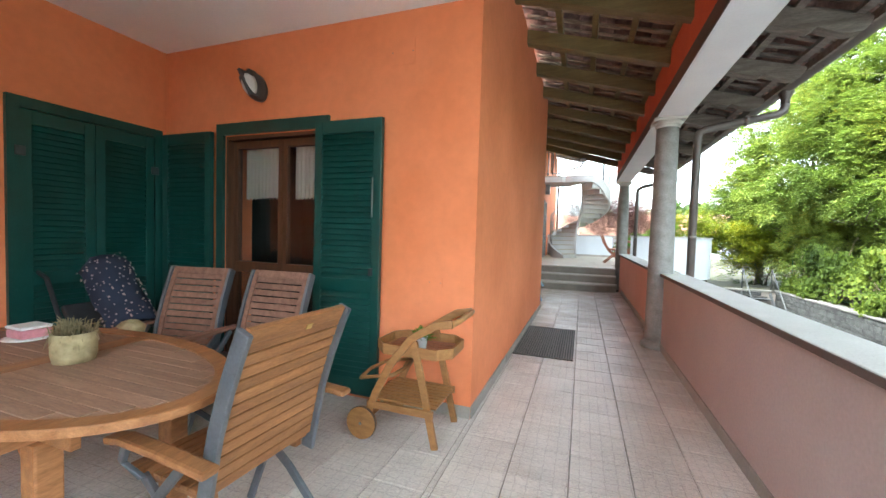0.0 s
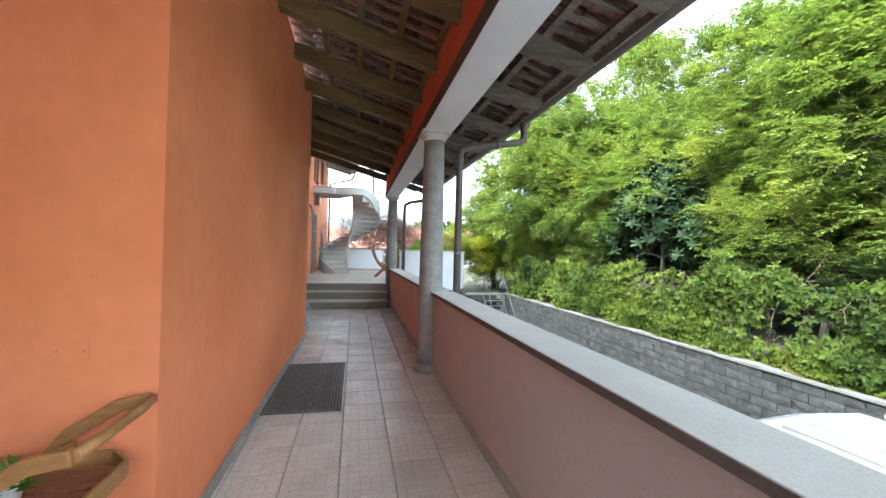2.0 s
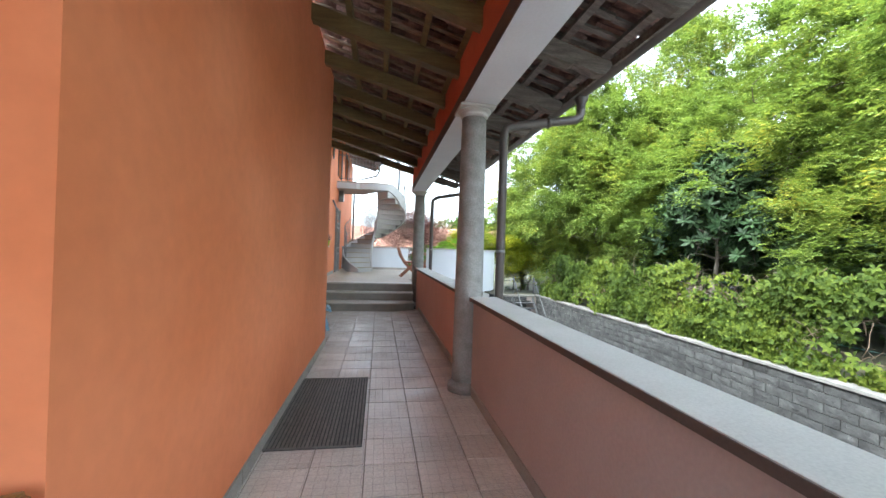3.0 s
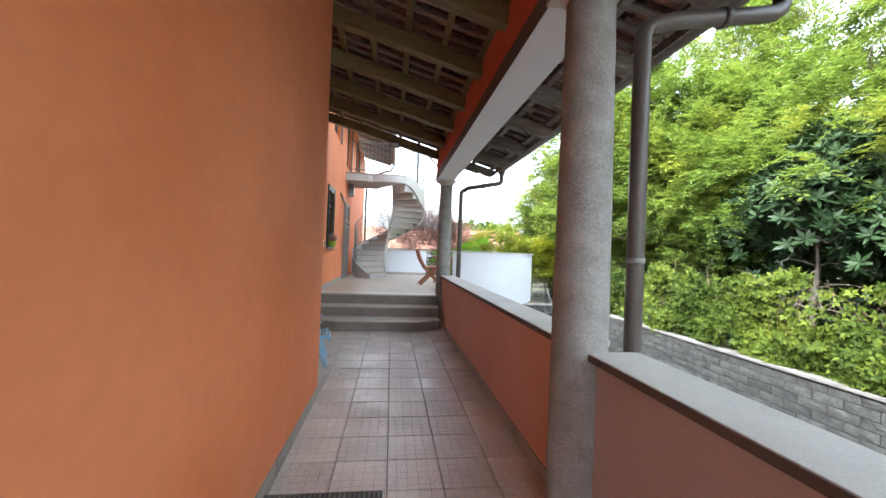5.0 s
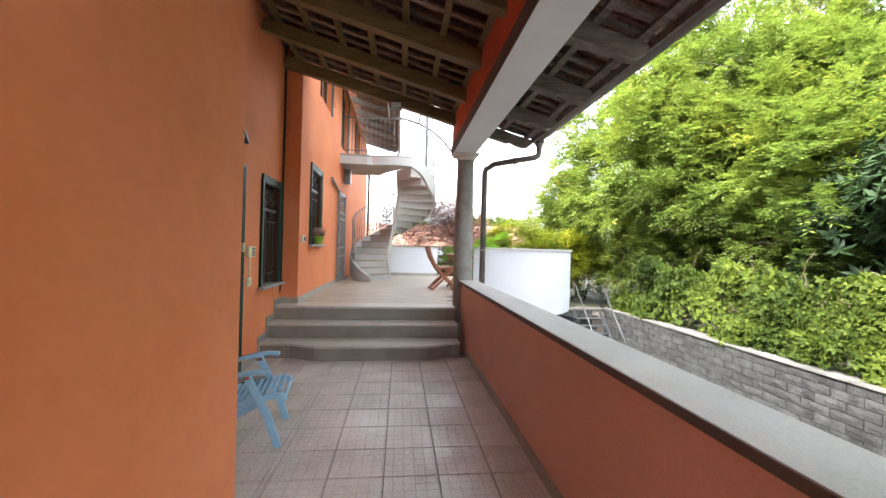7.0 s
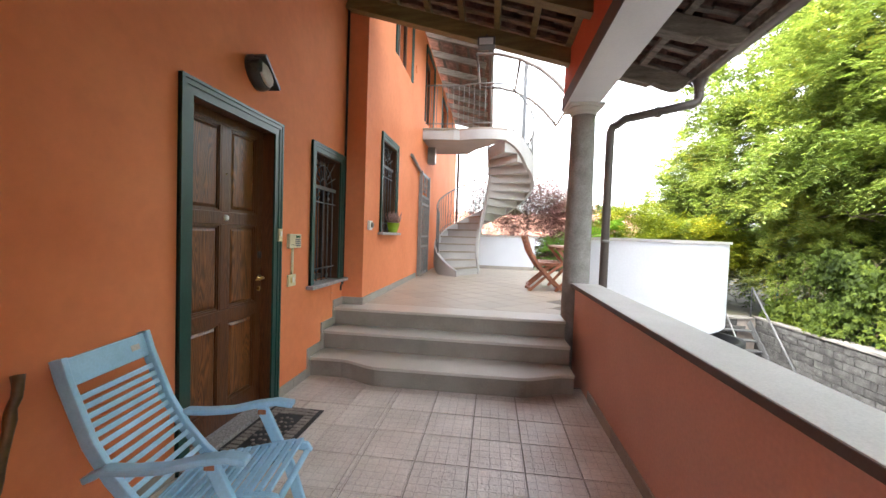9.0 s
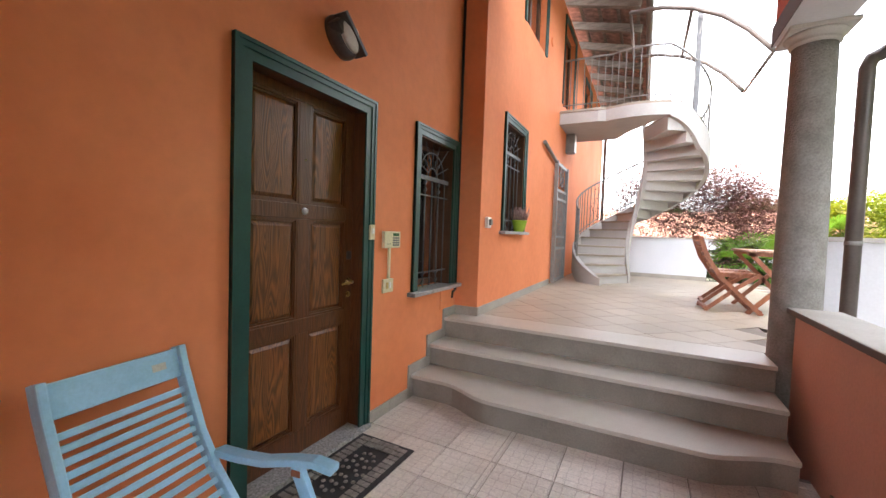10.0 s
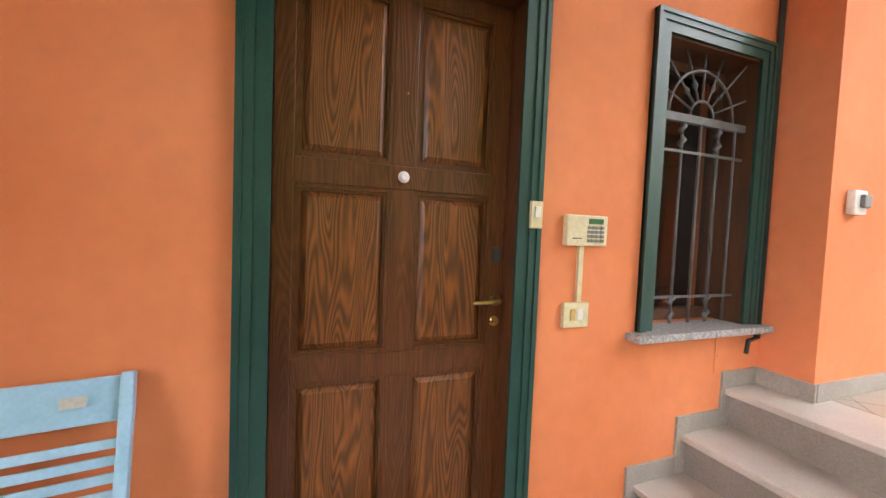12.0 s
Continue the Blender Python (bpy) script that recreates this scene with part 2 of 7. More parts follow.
M_LOQUAT = leaf_mat("broad_evergreen_leaf", [(0.0, (0.012, 0.026, 0.010)), (0.6, (0.028, 0.05, 0.018)), (1.0, (0.05, 0.07, 0.028))], gloss=0.5, through=0.12, shine=0.2)
M_YELLOW = leaf_mat("yellow_green_leaf", [(0.0, (0.055, 0.08, 0.008)), (0.5, (0.125, 0.145, 0.011)), (1.0, (0.26, 0.215, 0.015))], shine=0.15)
M_PLUM = leaf_mat("purple_plum_leaf", [(0.0, (0.07, 0.03, 0.033)), (0.6, (0.16, 0.068, 0.07)), (1.0, (0.25, 0.125, 0.11))], through=0.25)
M_PALM = leaf_mat("palm_leaf", [(0.0, (0.05, 0.12, 0.015)), (1.0, (0.16, 0.27, 0.04))])
M_TWIG = mat("dry_creeper_stem", (0.09, 0.06, 0.04), (0.17, 0.115, 0.08), scale=10, rough=0.9, bump=0.2)


def tile_mat(name):
    """Porch tile: stamped with a grid of small uneven squares, worn smooth in places, satin glaze."""
    m = mat(name, (0.55, 0.49, 0.435), (0.69, 0.625, 0.565), scale=2.6, rough=0.2, bump=0.0, bscale=70, piece=0.05, fine=0.12)
    n, l = m.node_tree.nodes, m.node_tree.links
    geo = n.new("ShaderNodeNewGeometry")
    wob = n.new("ShaderNodeTexNoise")
    wob.inputs["Scale"].default_value, wob.inputs["Detail"].default_value = 20.0, 2
    l.new(geo.outputs["Position"], wob.inputs["Vector"])
    sh = n.new("ShaderNodeVectorMath")
    sh.operation = 'MULTIPLY_ADD'
    sh.inputs[1].default_value = (0.024, 0.024, 0)
    l.new(wob.outputs["Color"], sh.inputs[0])
    l.new(geo.outputs["Position"], sh.inputs[2])
    br = n.new("ShaderNodeTexBrick")
    br.offset, br.squash = 0.0, 1.0
    br.inputs["Scale"].default_value = 1.0
    br.inputs["Brick Width"].default_value = br.inputs["Row Height"].default_value = 0.3335 / 5
    br.inputs["Mortar Size"].default_value, br.inputs["Mortar Smooth"].default_value = 0.003, 0.6
    br.inputs["Color1"].default_value, br.inputs["Color2"].default_value = (0.55, 0.55, 0.55, 1), (1, 1, 1, 1)
    br.inputs["Mortar"].default_value = (0, 0, 0, 1)
    l.new(sh.outputs[0], br.inputs["Vector"])
    worn = n.new("ShaderNodeTexNoise")
    worn.inputs["Scale"].default_value, worn.inputs["Detail"].default_value = 2.3, 3
    l.new(geo.outputs["Position"], worn.inputs["Vector"])
    wr = n.new("ShaderNodeMapRange")
    wr.inputs["From Min"].default_value, wr.inputs["From Max"].default_value = 0.38, 0.6
    wr.inputs["To Min"].default_value, wr.inputs["To Max"].default_value = 0.25, 1.0
    l.new(worn.outputs["Fac"], wr.inputs["Value"])
    ruff = n.new("ShaderNodeTexNoise")
    ruff.inputs["Scale"].default_value, ruff.inputs["Detail"].default_value, ruff.inputs["Distortion"].default_value = 26.0, 3, 1.5
    l.new(geo.outputs["Position"], ruff.inputs["Vector"])
    ad = n.new("ShaderNodeMath")
    ad.operation = 'MULTIPLY_ADD'
    ad.inputs[1].default_value = 2.2
    l.new(ruff.outputs["Fac"], ad.inputs[0])
    l.new(br.outputs["Color"], ad.inputs[2])
    ht = n.new("ShaderNodeMath")
    ht.operation = 'MULTIPLY'
    l.new(ad.outputs[0], ht.inputs[0])
    l.new(wr.outputs[0], ht.inputs[1])
    bp = n.new("ShaderNodeBump")
    bp.inputs["Strength"].default_value, bp.inputs["Distance"].default_value = 0.9, 0.005
    l.new(ht.outputs[0], bp.inputs["Height"])
    p = n["Principled BSDF"]
    l.new(bp.outputs[0], p.inputs["Normal"])
    # joints of the stamped squares hold a little dirt
    old = p.inputs["Base Color"].links[0].from_socket
    jr = n.new("ShaderNodeMapRange")
    jr.inputs["To Min"].default_value, jr.inputs["To Max"].default_value = 1.0, 0.86
    l.new(br.outputs["Fac"], jr.inputs["Value"])
    mu = n.new("ShaderNodeVectorMath")
    mu.operation = 'SCALE'
    l.new(old, mu.inputs[0])
    l.new(jr.outputs[0], mu.inputs["Scale"])
    l.new(mu.outputs[0], p.inputs["Base Color"])
    return m


M_TILE = tile_mat("stamped_porch_tile")


def door_mat(name, a, b, seed, low, high):
    """Dark stained pine with strong flame figure."""
    m = mat(name, a, b, scale=7, rough=0.4, bump=0.0, bscale=30, stretch=(5, 5, 0.5), fine=0.25)
    n, l = m.node_tree.nodes, m.node_tree.links
    geo = n.new("ShaderNodeNewGeometry")
    mp = n.new("ShaderNodeMapping")
    mp.inputs["Scale"].default_value = (1, 1, 0.11)
    mp.inputs["Location"].default_value = (seed, seed * 2, seed * 3)
    l.new(geo.outputs["Position"], mp.inputs["Vector"])
    nz = n.new("ShaderNodeTexNoise")
    nz.inputs["Scale"].default_value, nz.inputs["Detail"].default_value = 6.5, 2
    l.new(mp.outputs[0], nz.inputs["Vector"])
    sn = n.new("ShaderNodeMath")
    sn.operation = 'MULTIPLY'
    sn.inputs[1].default_value = 210.0
    l.new(nz.outputs["Fac"], sn.inputs[0])
    s2 = n.new("ShaderNodeMath")
    s2.operation = 'SINE'
    l.new(sn.outputs[0], s2.inputs[0])
    mr = n.new("ShaderNodeMapRange")
    mr.inputs["From Min"].default_value, mr.inputs["To Min"].default_value, mr.inputs["To Max"].default_value = -1, low, high
    l.new(s2.outputs[0], mr.inputs["Value"])
    p = n["Principled BSDF"]
    old = p.inputs["Base Color"].links[0].from_socket
    mu = n.new("ShaderNodeVectorMath")
    mu.operation = 'SCALE'
    l.new(old, mu.inputs[0])
    l.new(mr.outputs[0], mu.inputs["Scale"])
    l.new(mu.outputs[0], p.inputs["Base Color"])
    bp = n.new("ShaderNodeBump")
    bp.inputs["Strength"].default_value, bp.inputs["Distance"].default_value = 0.15, 0.002
    l.new(s2.outputs[0], bp.inputs["Height"])
    l.new(bp.outputs[0], p.inputs["Normal"])
    return m


M_DOOR = door_mat("dark_stained_pine", (0.082, 0.026, 0.007), (0.13, 0.043, 0.012), 1.0, 0.75, 1.12)
M_DOORPANEL = door_mat("flame_figured_pine", (0.14, 0.046, 0.0105), (0.22, 0.076, 0.018), 4.0, 0.48, 1.22)

M_LACE = leaf_mat("white_lace", [(0.0, (0.62, 0.61, 0.57)), (1.0, (0.75, 0.74, 0.70))], gloss=0.9, through=0.45)
M_COBBLE = mat("grey_moulded_cobble", (0.15, 0.13, 0.115), (0.27, 0.24, 0.21), scale=30, rough=0.7, bump=0.2, bscale=150, piece=0.15)
M_RIB = mat("charcoal_rib", (0.085, 0.08, 0.072), (0.16, 0.148, 0.13), scale=14, rough=0.6, bump=0.2, bscale=150, piece=0.1)

M_HEATHER = mat("heather", (0.25, 0.13, 0.12), (0.42, 0.26, 0.22), scale=30, rough=0.9, bump=0)
M_NAVY = mat("navy_floral_fabric", (0.012, 0.017, 0.035), (0.022, 0.03, 0.055), scale=9, rough=0.9, bump=0.2, bscale=200)
M_FLECK = mat("pale_fabric_print", (0.24, 0.20, 0.22), (0.42, 0.28, 0.24), scale=9, rough=0.9, bump=0)
M_PINK = mat("pink_tin", (0.55, 0.20, 0.24), (0.66, 0.30, 0.33), scale=9, rough=0.5, bump=0)
M_STRAW = mat("dry_straw", (0.22, 0.17, 0.08), (0.42, 0.34, 0.19), scale=20, rough=0.9, bump=0.2)

M_STRAWG = mat("dry_brown_grass", (0.13, 0.105, 0.05), (0.30, 0.24, 0.13), scale=25, rough=0.9, bump=0)
M_TROLLEY = mat("honey_teak", (0.25, 0.115, 0.036), (0.37, 0.185, 0.064), scale=6, rough=0.5, bump=0.15, bscale=50, stretch=(2, 6, 6), fine=0.15, piece=0.1)
# parapet render, paled in colour for the light that falls on it
M_PARAPET = mat("lit_pink_render", (0.62, 0.33, 0.25), (0.70, 0.40, 0.32), scale=1.3, rough=0.85, bump=0.2, bscale=55, fine=0.06)
for m_ in (M_GWALL, M_ASPH):
    m_.node_tree.nodes["Principled BSDF"].inputs["Specular IOR Level"].default_value = 0.15
rng0 = np.random.default_rng(3)

# near stretch of the same parapet, bluish sky light mixed into its colour
M_PARAPET1 = mat("skylit_mauve_render", (0.42, 0.325, 0.30), (0.50, 0.40, 0.375), scale=1.3, rough=0.85, bump=0.2, bscale=55, fine=0.06)

M_GWCOP = mat("weathered_concrete", (0.09, 0.085, 0.076), (0.15, 0.142, 0.13), scale=4, rough=0.85, bump=0.3, bscale=60, fine=0.15)

M_BARKSTICK = mat("polished_knotty_wood", (0.06, 0.032, 0.014), (0.16, 0.09, 0.04), scale=18, rough=0.45, bump=0.3, bscale=60)

# ---- building helpers ----
def bm_box(bm, x0, x1, y0, y1, z0, z1, m=None):
    vs = [bm.verts.new(v) for v in ((x0, y0, z0), (x1, y0, z0), (x1, y1, z0), (x0, y1, z0), (x0, y0, z1), (x1, y0, z1), (x1, y1, z1), (x0, y1, z1))]
    if m is not None:
        for v in vs:
            v.co = m @ v.co
    for f in ((0, 3, 2, 1), (4, 5, 6, 7), (0, 1, 5, 4), (1, 2, 6, 5), (2, 3, 7, 6), (3, 0, 4, 7)):
        bm.faces.new([vs[i] for i in f])
    return vs


def box(x0, x1, y0, y1, z0, z1, bevel=0.0, m=None):
    bm = bmesh.new()
    bm_box(bm, x0, x1, y0, y1, z0, z1, m)
    if bevel:
        bmesh.ops.bevel(bm, geom=bm.edges[:], offset=bevel, segments=2, affect='EDGES', profile=0.6)
    return bm


def bm_tube(bm, pts, r, seg=8, closed=False):
    """A round bar along pts; r may be one radius or one for each point."""
    pts = [Vector(p) for p in pts]
    rs = r if isinstance(r, (list, tuple)) else [r] * len(pts)
    rings, up = [], None
    for i, p in enumerate(pts):
        a = pts[i - 1] if (i or closed) else pts[0]
        b = pts[(i + 1) % len(pts)] if (i < len(pts) - 1 or closed) else pts[-1]
        d = (b - a).normalized()
        if up is None:
            up = d.orthogonal().normalized()
        else:
            up = (up - d * up.dot(d))
            up = up.normalized() if up.length > 1e-6 else d.orthogonal().normalized()
        side = d.cross(up)
        rings.append([bm.verts.new(p + (up * math.cos(k * math.tau / seg) + side * math.sin(k * math.tau / seg)) * rs[i]) for k in range(seg)])
    n = len(rings)
    for i in range(n if closed else n - 1):
        a, b = rings[i], rings[(i + 1) % n]
        for k in range(seg):
            bm.faces.new((a[k], a[(k + 1) % seg], b[(k + 1) % seg], b[k])).smooth = True
    if not closed:
        bm.faces.new(rings[0][::-1])
        bm.faces.new(rings[-1])
    return bm


def tube(pts, r, seg=8, closed=False):
    return bm_tube(bmesh.new(), pts, r, seg, closed)


def lathe(profile, centre=(0, 0, 0), seg=32):
    """Turned shape from (radius, height) pairs."""
    bm = bmesh.new()
    rings = [[bm.verts.new((centre[0] + r * math.cos(k * math.tau / seg), centre[1] + r * math.sin(k * math.tau / seg), centre[2] + z)) for k in range(seg)] for r, z in profile]
    for a, b in zip(rings, rings[1:]):
        for k in range(seg):
            bm.faces.new((a[k], a[(k + 1) % seg], b[(k + 1) % seg], b[k])).smooth = True
    bm.faces.new(rings[0][::-1])
    bm.faces.new(rings[-1])
    return bm


def bm_strip(bm, pts, w, t, across=(0, 1, 0)):
    """A flat bar of width w (along across) and thickness t that follows pts."""
    pts = [Vector(p) for p in pts]
    ac = Vector(across).normalized()
    rings = []
    for i, p in enumerate(pts):
        d = (pts[min(i + 1, len(pts) - 1)] - pts[max(i - 1, 0)]).normalized()
        nrm = d.cross(ac).normalized()
        rings.append([bm.verts.new(p + ac * (a * w / 2) + nrm * (b * t / 2)) for a, b in ((-1, -1), (1, -1), (1, 1), (-1, 1))])
    for a, b in zip(rings, rings[1:]):
        for k in range(4):
            bm.faces.new((a[k], a[(k + 1) % 4], b[(k + 1) % 4], b[k]))
    bm.faces.new(rings[0][::-1])
    bm.faces.new(rings[-1])
    return bm


def strip(pts, w, t, across=(0, 1, 0), bevel=0.0):
    bm = bm_strip(bmesh.new(), pts, w, t, across)
    if bevel:
        bmesh.ops.recalc_face_normals(bm, faces=bm.faces[:])
        bmesh.ops.bevel(bm, geom=[e for e in bm.edges if e.calc_face_angle(0) > 0.6], offset=bevel, segments=2, affect='EDGES', profile=0.6)
    return bm


def prism(poly, z0, z1, bevel=0.0):
    """Upright prism over a plan outline."""
    bm = bmesh.new()
    lo = [bm.verts.new((x, y, z0)) for x, y in poly]
    hi = [bm.verts.new((x, y, z1)) for x, y in poly]
    bm.faces.new(lo[::-1])
    bm.faces.new(hi)
    n = len(poly)
    for i in range(n):
        bm.faces.new((lo[i], lo[(i + 1) % n], hi[(i + 1) % n], hi[i]))
    bmesh.ops.recalc_face_normals(bm, faces=bm.faces[:])
    if bevel:
        bmesh.ops.bevel(bm, geom=[e for e in bm.edges if e.calc_face_angle(0) > 0.6], offset=bevel, segments=2, affect='EDGES', profile=0.6)
    return bm


def mesh_of(name, bm, material):
    bmesh.ops.recalc_face_normals(bm, faces=bm.faces[:])
    me = bpy.data.meshes.new(name)
    bm.to_mesh(me)
    bm.free()
    me.materials.append(material)
    return me


def part(name, bm, material, parent, label=""):
    """One mesh object under a thing or a part."""
    ob = new(name, mesh_of(name, bm, material))
    if parent is not None:
        ob.parent = parent
        ob.matrix_parent_inverse = parent.matrix_basis.inverted() if parent.type == 'EMPTY' and "local" not in parent else Matrix()
    if label:
        tagged(ob, label)
    return ob


def thing(name, label, category, at=(0, 0, 0), group="", kind="", local=False):
    """An Empty at a thing's base. Its parts are drawn in world metres, or from the base if local."""
    ob = new(name)
    ob.location = at
    ob.empty_display_size = 0.1
    bpy.context.view_layer.update()
    ob.matrix_basis = Matrix.Translation(at)
    if local:
        ob["local"] = 1
    return tagged(ob, label, category, group, kind)


def struct(name, bm, material, label, category):
    ob = new(name, mesh_of(name, bm, material))
    return tagged(ob, label, category, kind="structure")


def raw_mesh(name, verts, faces, material, smooth=False):
    me = bpy.data.meshes.new(name)
    me.from_pydata(verts, [], faces)
    if smooth:
        me.shade_smooth()
    me.materials.append(material)
    return me


def slope(x):
    """Height of the rafters' undersides over the porch."""
    return 3.19 - 0.275 * (x - 0.80)


# ---- structure: the porch ----
floor = struct("floor", box(-3.9, 1.0, -1.66, 10.6, -0.2, -0.008), M_GROUT, "grey grout bed under the stamped porch tiles", "floor")


def wall_with_holes(x0, x1, y0, y1, z0, z1, holes, axis):
    """A wall slab with rectangular openings through it. Holes: (from, to, bottom, top) along the wall."""
    bm = bmesh.new()
    a0, a1 = (y0, y1) if axis == 'y' else (x0, x1)
    cuts = sorted({a0, a1, *[h[0] for h in holes], *[h[1] for h in holes]})
    for p, q in zip(cuts, cuts[1:]):
        zs = [z0]
        for h in sorted(holes, key=lambda h: h[2]):
            if h[0] <= p and q <= h[1]:
                zs += [h[2], h[3]]
        zs.append(z1)
        for b, t in zip(zs[::2], zs[1::2]):
            if t - b > 1e-4:
                if axis == 'y':
                    bm_box(bm, x0, x1, p, q, b, t)
                else:
                    bm_box(bm, p, q, y0, y1, b, t)
    bmesh.ops.remove_doubles(bm, verts=bm.verts[:], dist=1e-5)
    gone = [f for f in bm.faces if any(g is not f and {v for v in g.verts} == {v for v in f.verts} for g in f.verts[0].link_faces)]
    bmesh.ops.delete(bm, geom=gone, context='FACES')
    return bm


WX, DX, TX, YP = -0.70, -1.607, -1.368, 2.67
struct("wall_corridor", prism([(-1.0, YP), (WX, YP), (WX + 0.03, 7.33), (-1.0, 7.33)], -0.1, 3.78), M_ORANGE, "orange rendered house wall along the porch walkway", "wall")
struct("wall_patio", wall_with_holes(-4.2, -1.0, YP, YP + 0.3, -0.1, 3.78, [(-3.07, -1.89, 0.0, 2.16)], 'x'), M_ORANGE, "orange rendered wall with a glazed double door", "wall")
struct("wall_patio_side", wall_with_holes(-4.15, -3.85, -1.66, YP - 0.002, -0.1, 3.2, [(1.6, 2.54, 0.0, 2.16)], 'y'), M_ORANGE, "orange rendered wall with closed green shutters", "wall")
# added out of view; its width sets how much light reaches the patio
struct("wall_patio_back", box(-4.15, -1.65, -1.96, -1.662, -0.3, 3.78), M_ORANGE, "unseen orange wall added behind the patio to hold back light", "wall")
struct("parapet_3", box(-3.85, 0.963, -1.66, -1.46, -0.3, 0.897), M_PARAPET, "low rendered parapet closing the walkway", "parapet")
struct("wall_return", box(-1.9, -1.002, 7.03, 7.328, -0.1, 3.95), M_ORANGE, "orange rendered return wall beside the entrance", "wall")
struct("wall_entrance", wall_with_holes(-1.90, DX, 7.33, 11.3, -0.1, 4.6, [(8.80, 9.70, 0.0, 2.16), (10.36, 10.98, 0.87, 2.15)], 'y'), M_ORANGE, "orange rendered wall with the entrance door and a barred window", "wall")
struct("wall_terrace", wall_with_holes(-1.70, TX, 11.12, 21.6, -0.1, 5.35, [(11.80, 12.50, 1.40, 2.61), (14.6, 15.45, 0.54, 2.60), (12.35, 13.35, 3.98, 5.1), (14.75, 15.75, 3.72, 5.15), (17.3, 18.3, 4.1, 5.0)], 'y'), M_ORANGE, "orange rendered two-storey house wall beside the terrace", "wall")
struct("wall_far", box(-9.0, -1.702, 21.3, 21.598, -0.1, 5.3), M_ORANGE, "orange rendered end wall of the house", "wall")
struct("ceiling", box(-3.85, -0.76, -1.66, YP, 3.0, 3.12), M_WHITE, "white plastered patio ceiling", "ceiling")
struct("wall_roof_edge", box(-0.758, WX, -1.66, YP, 3.0, 3.78), M_ORANGE, "orange rendered upstand above the patio ceiling", "wall")

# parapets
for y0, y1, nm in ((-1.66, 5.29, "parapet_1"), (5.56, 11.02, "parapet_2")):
    struct(nm, box(0.965, 1.165, y0, y1, -0.3, 0.897), M_PARAPET if y0 > 0 else M_PARAPET1, "low orange rendered parapet wall edging the walkway" if y0 > 0 else "low rendered parapet wall edging the walkway, tinted mauve-grey for cool sky light", "parapet")
    cap = struct("parapet_coping" if y0 < 0 else "parapet_coping_far", box(0.926, 1.20, y0, y1 + 0.02, 0.9, 0.935, 0.004), M_CAP, "smooth grey stone coping on the parapet", "coping")
    edge = part("coping_edge", box(0.922, 0.9258, y0, y1 + 0.02, 0.898, 0.931), M_EDGESHADE, cap, "dark strip standing in for shade on the coping's inner edge")

# terrace
T0 = 0.56
struct("terrace_floor", box(-1.5, 1.05, 11.25, 17.2, 0.25, T0 - 0.008), M_GROUT, "pale grout bed under the terrace tiles", "floor")


RISER = T0 / 3


def step_outline(y_edge, bulge):
    pts = [(-1.604, 11.25)]
    for i in range(41):
        x = -1.604 + (0.86 + 1.604) * i / 40
        u = max(0.0, min(1.0, (x + 1.30) / 0.42))
        v = max(0.0, min(1.0, (0.80 - x) / 0.42))
        k = (u * u * (3 - 2 * u)) * (v * v * (3 - 2 * v))
        pts.append((x, y_edge - bulge * k + (0.04 * (x + 1.6) / 2.4 if bulge else 0)))
    pts.append((0.86, 11.25))
    return pts


for i, (ye, bl) in enumerate(((10.32, 0.15), (10.60, 0.0), (10.88, 0.0))):
    st = thing("step", "grey stone step up to the terrace" if i else "grey stone bottom step with a bowed front edge", "step", (-0.4, 10.9, RISER * i), group="steps up to the terrace", kind="structure")
    part("riser", prism([(x, y + (0.032 if j not in (0, 42) else 0)) for j, (x, y) in enumerate(step_outline(ye, bl))], RISER * i, RISER * i + RISER - 0.032), M_RISER, st, "stone riser with its shade put into a darker colour")
    part("tread", prism(step_outline(ye, bl), RISER * (i + 1) - 0.03, RISER * (i + 1), 0.006), M_STEP, st)

# columns
def column(x, y, z0):
    c = thing("column", "round grey rough-dressed stone column with moulded capital", "column", (x, y, z0), group="porch columns", kind="structure")
    part("plinth", lathe([(0.185, 0), (0.185, 0.05), (0.18, 0.06), (0.158, 0.075), (0.15, 0.10)], (x, y, z0), 40), M_STONE, c)
    n = 14
    part("shaft", lathe([(0.143 - 0.022 * (i / n) ** 1.6, 0.10 + (2.60 - z0) * i / n) for i in range(n + 1)], (x, y, z0), 40), M_STONE, c)
    top = 2.70
    part("capital", lathe([(0.121, 0), (0.136, 0.012), (0.136, 0.028), (0.126, 0.034), (0.145, 0.05), (0.165, 0.062), (0.165, 0.074), (0.16, 0.074)], (x, y, top - 0.002), 40), M_CAP, c)
    part("abacus", box(x - 0.175, x + 0.175, y - 0.175, y + 0.175, top + 0.072, top + 0.10, 0.006), M_CAP, c)
    return c


column(0.945, 5.42, 0.0)
column(1.0, 11.17, 0.0)

# beam
struct("beam", box(0.803, 1.13, -1.66, 11.32, 2.80, 2.93), M_BEAM, "white painted beam carried by the columns", "beam")
struct("beam_side", box(0.796, 0.802, -1.66, 11.322, 2.802, 2.94), M_BEAMSHADE, "inner side of the beam, coloured taupe for its shade", "beam")
struct("wall_over_beam", box(0.81, 1.10, -1.66, 11.3, 2.932, 3.345), M_RED, "red rendered strip of wall above the beam", "wall")

# roof timber
ANG = math.atan(0.275)


def along(x, up):
    """A point up metres above the rafters' underside, square to the slope."""
    return x + up * math.sin(ANG), slope(x) + up * math.cos(ANG)


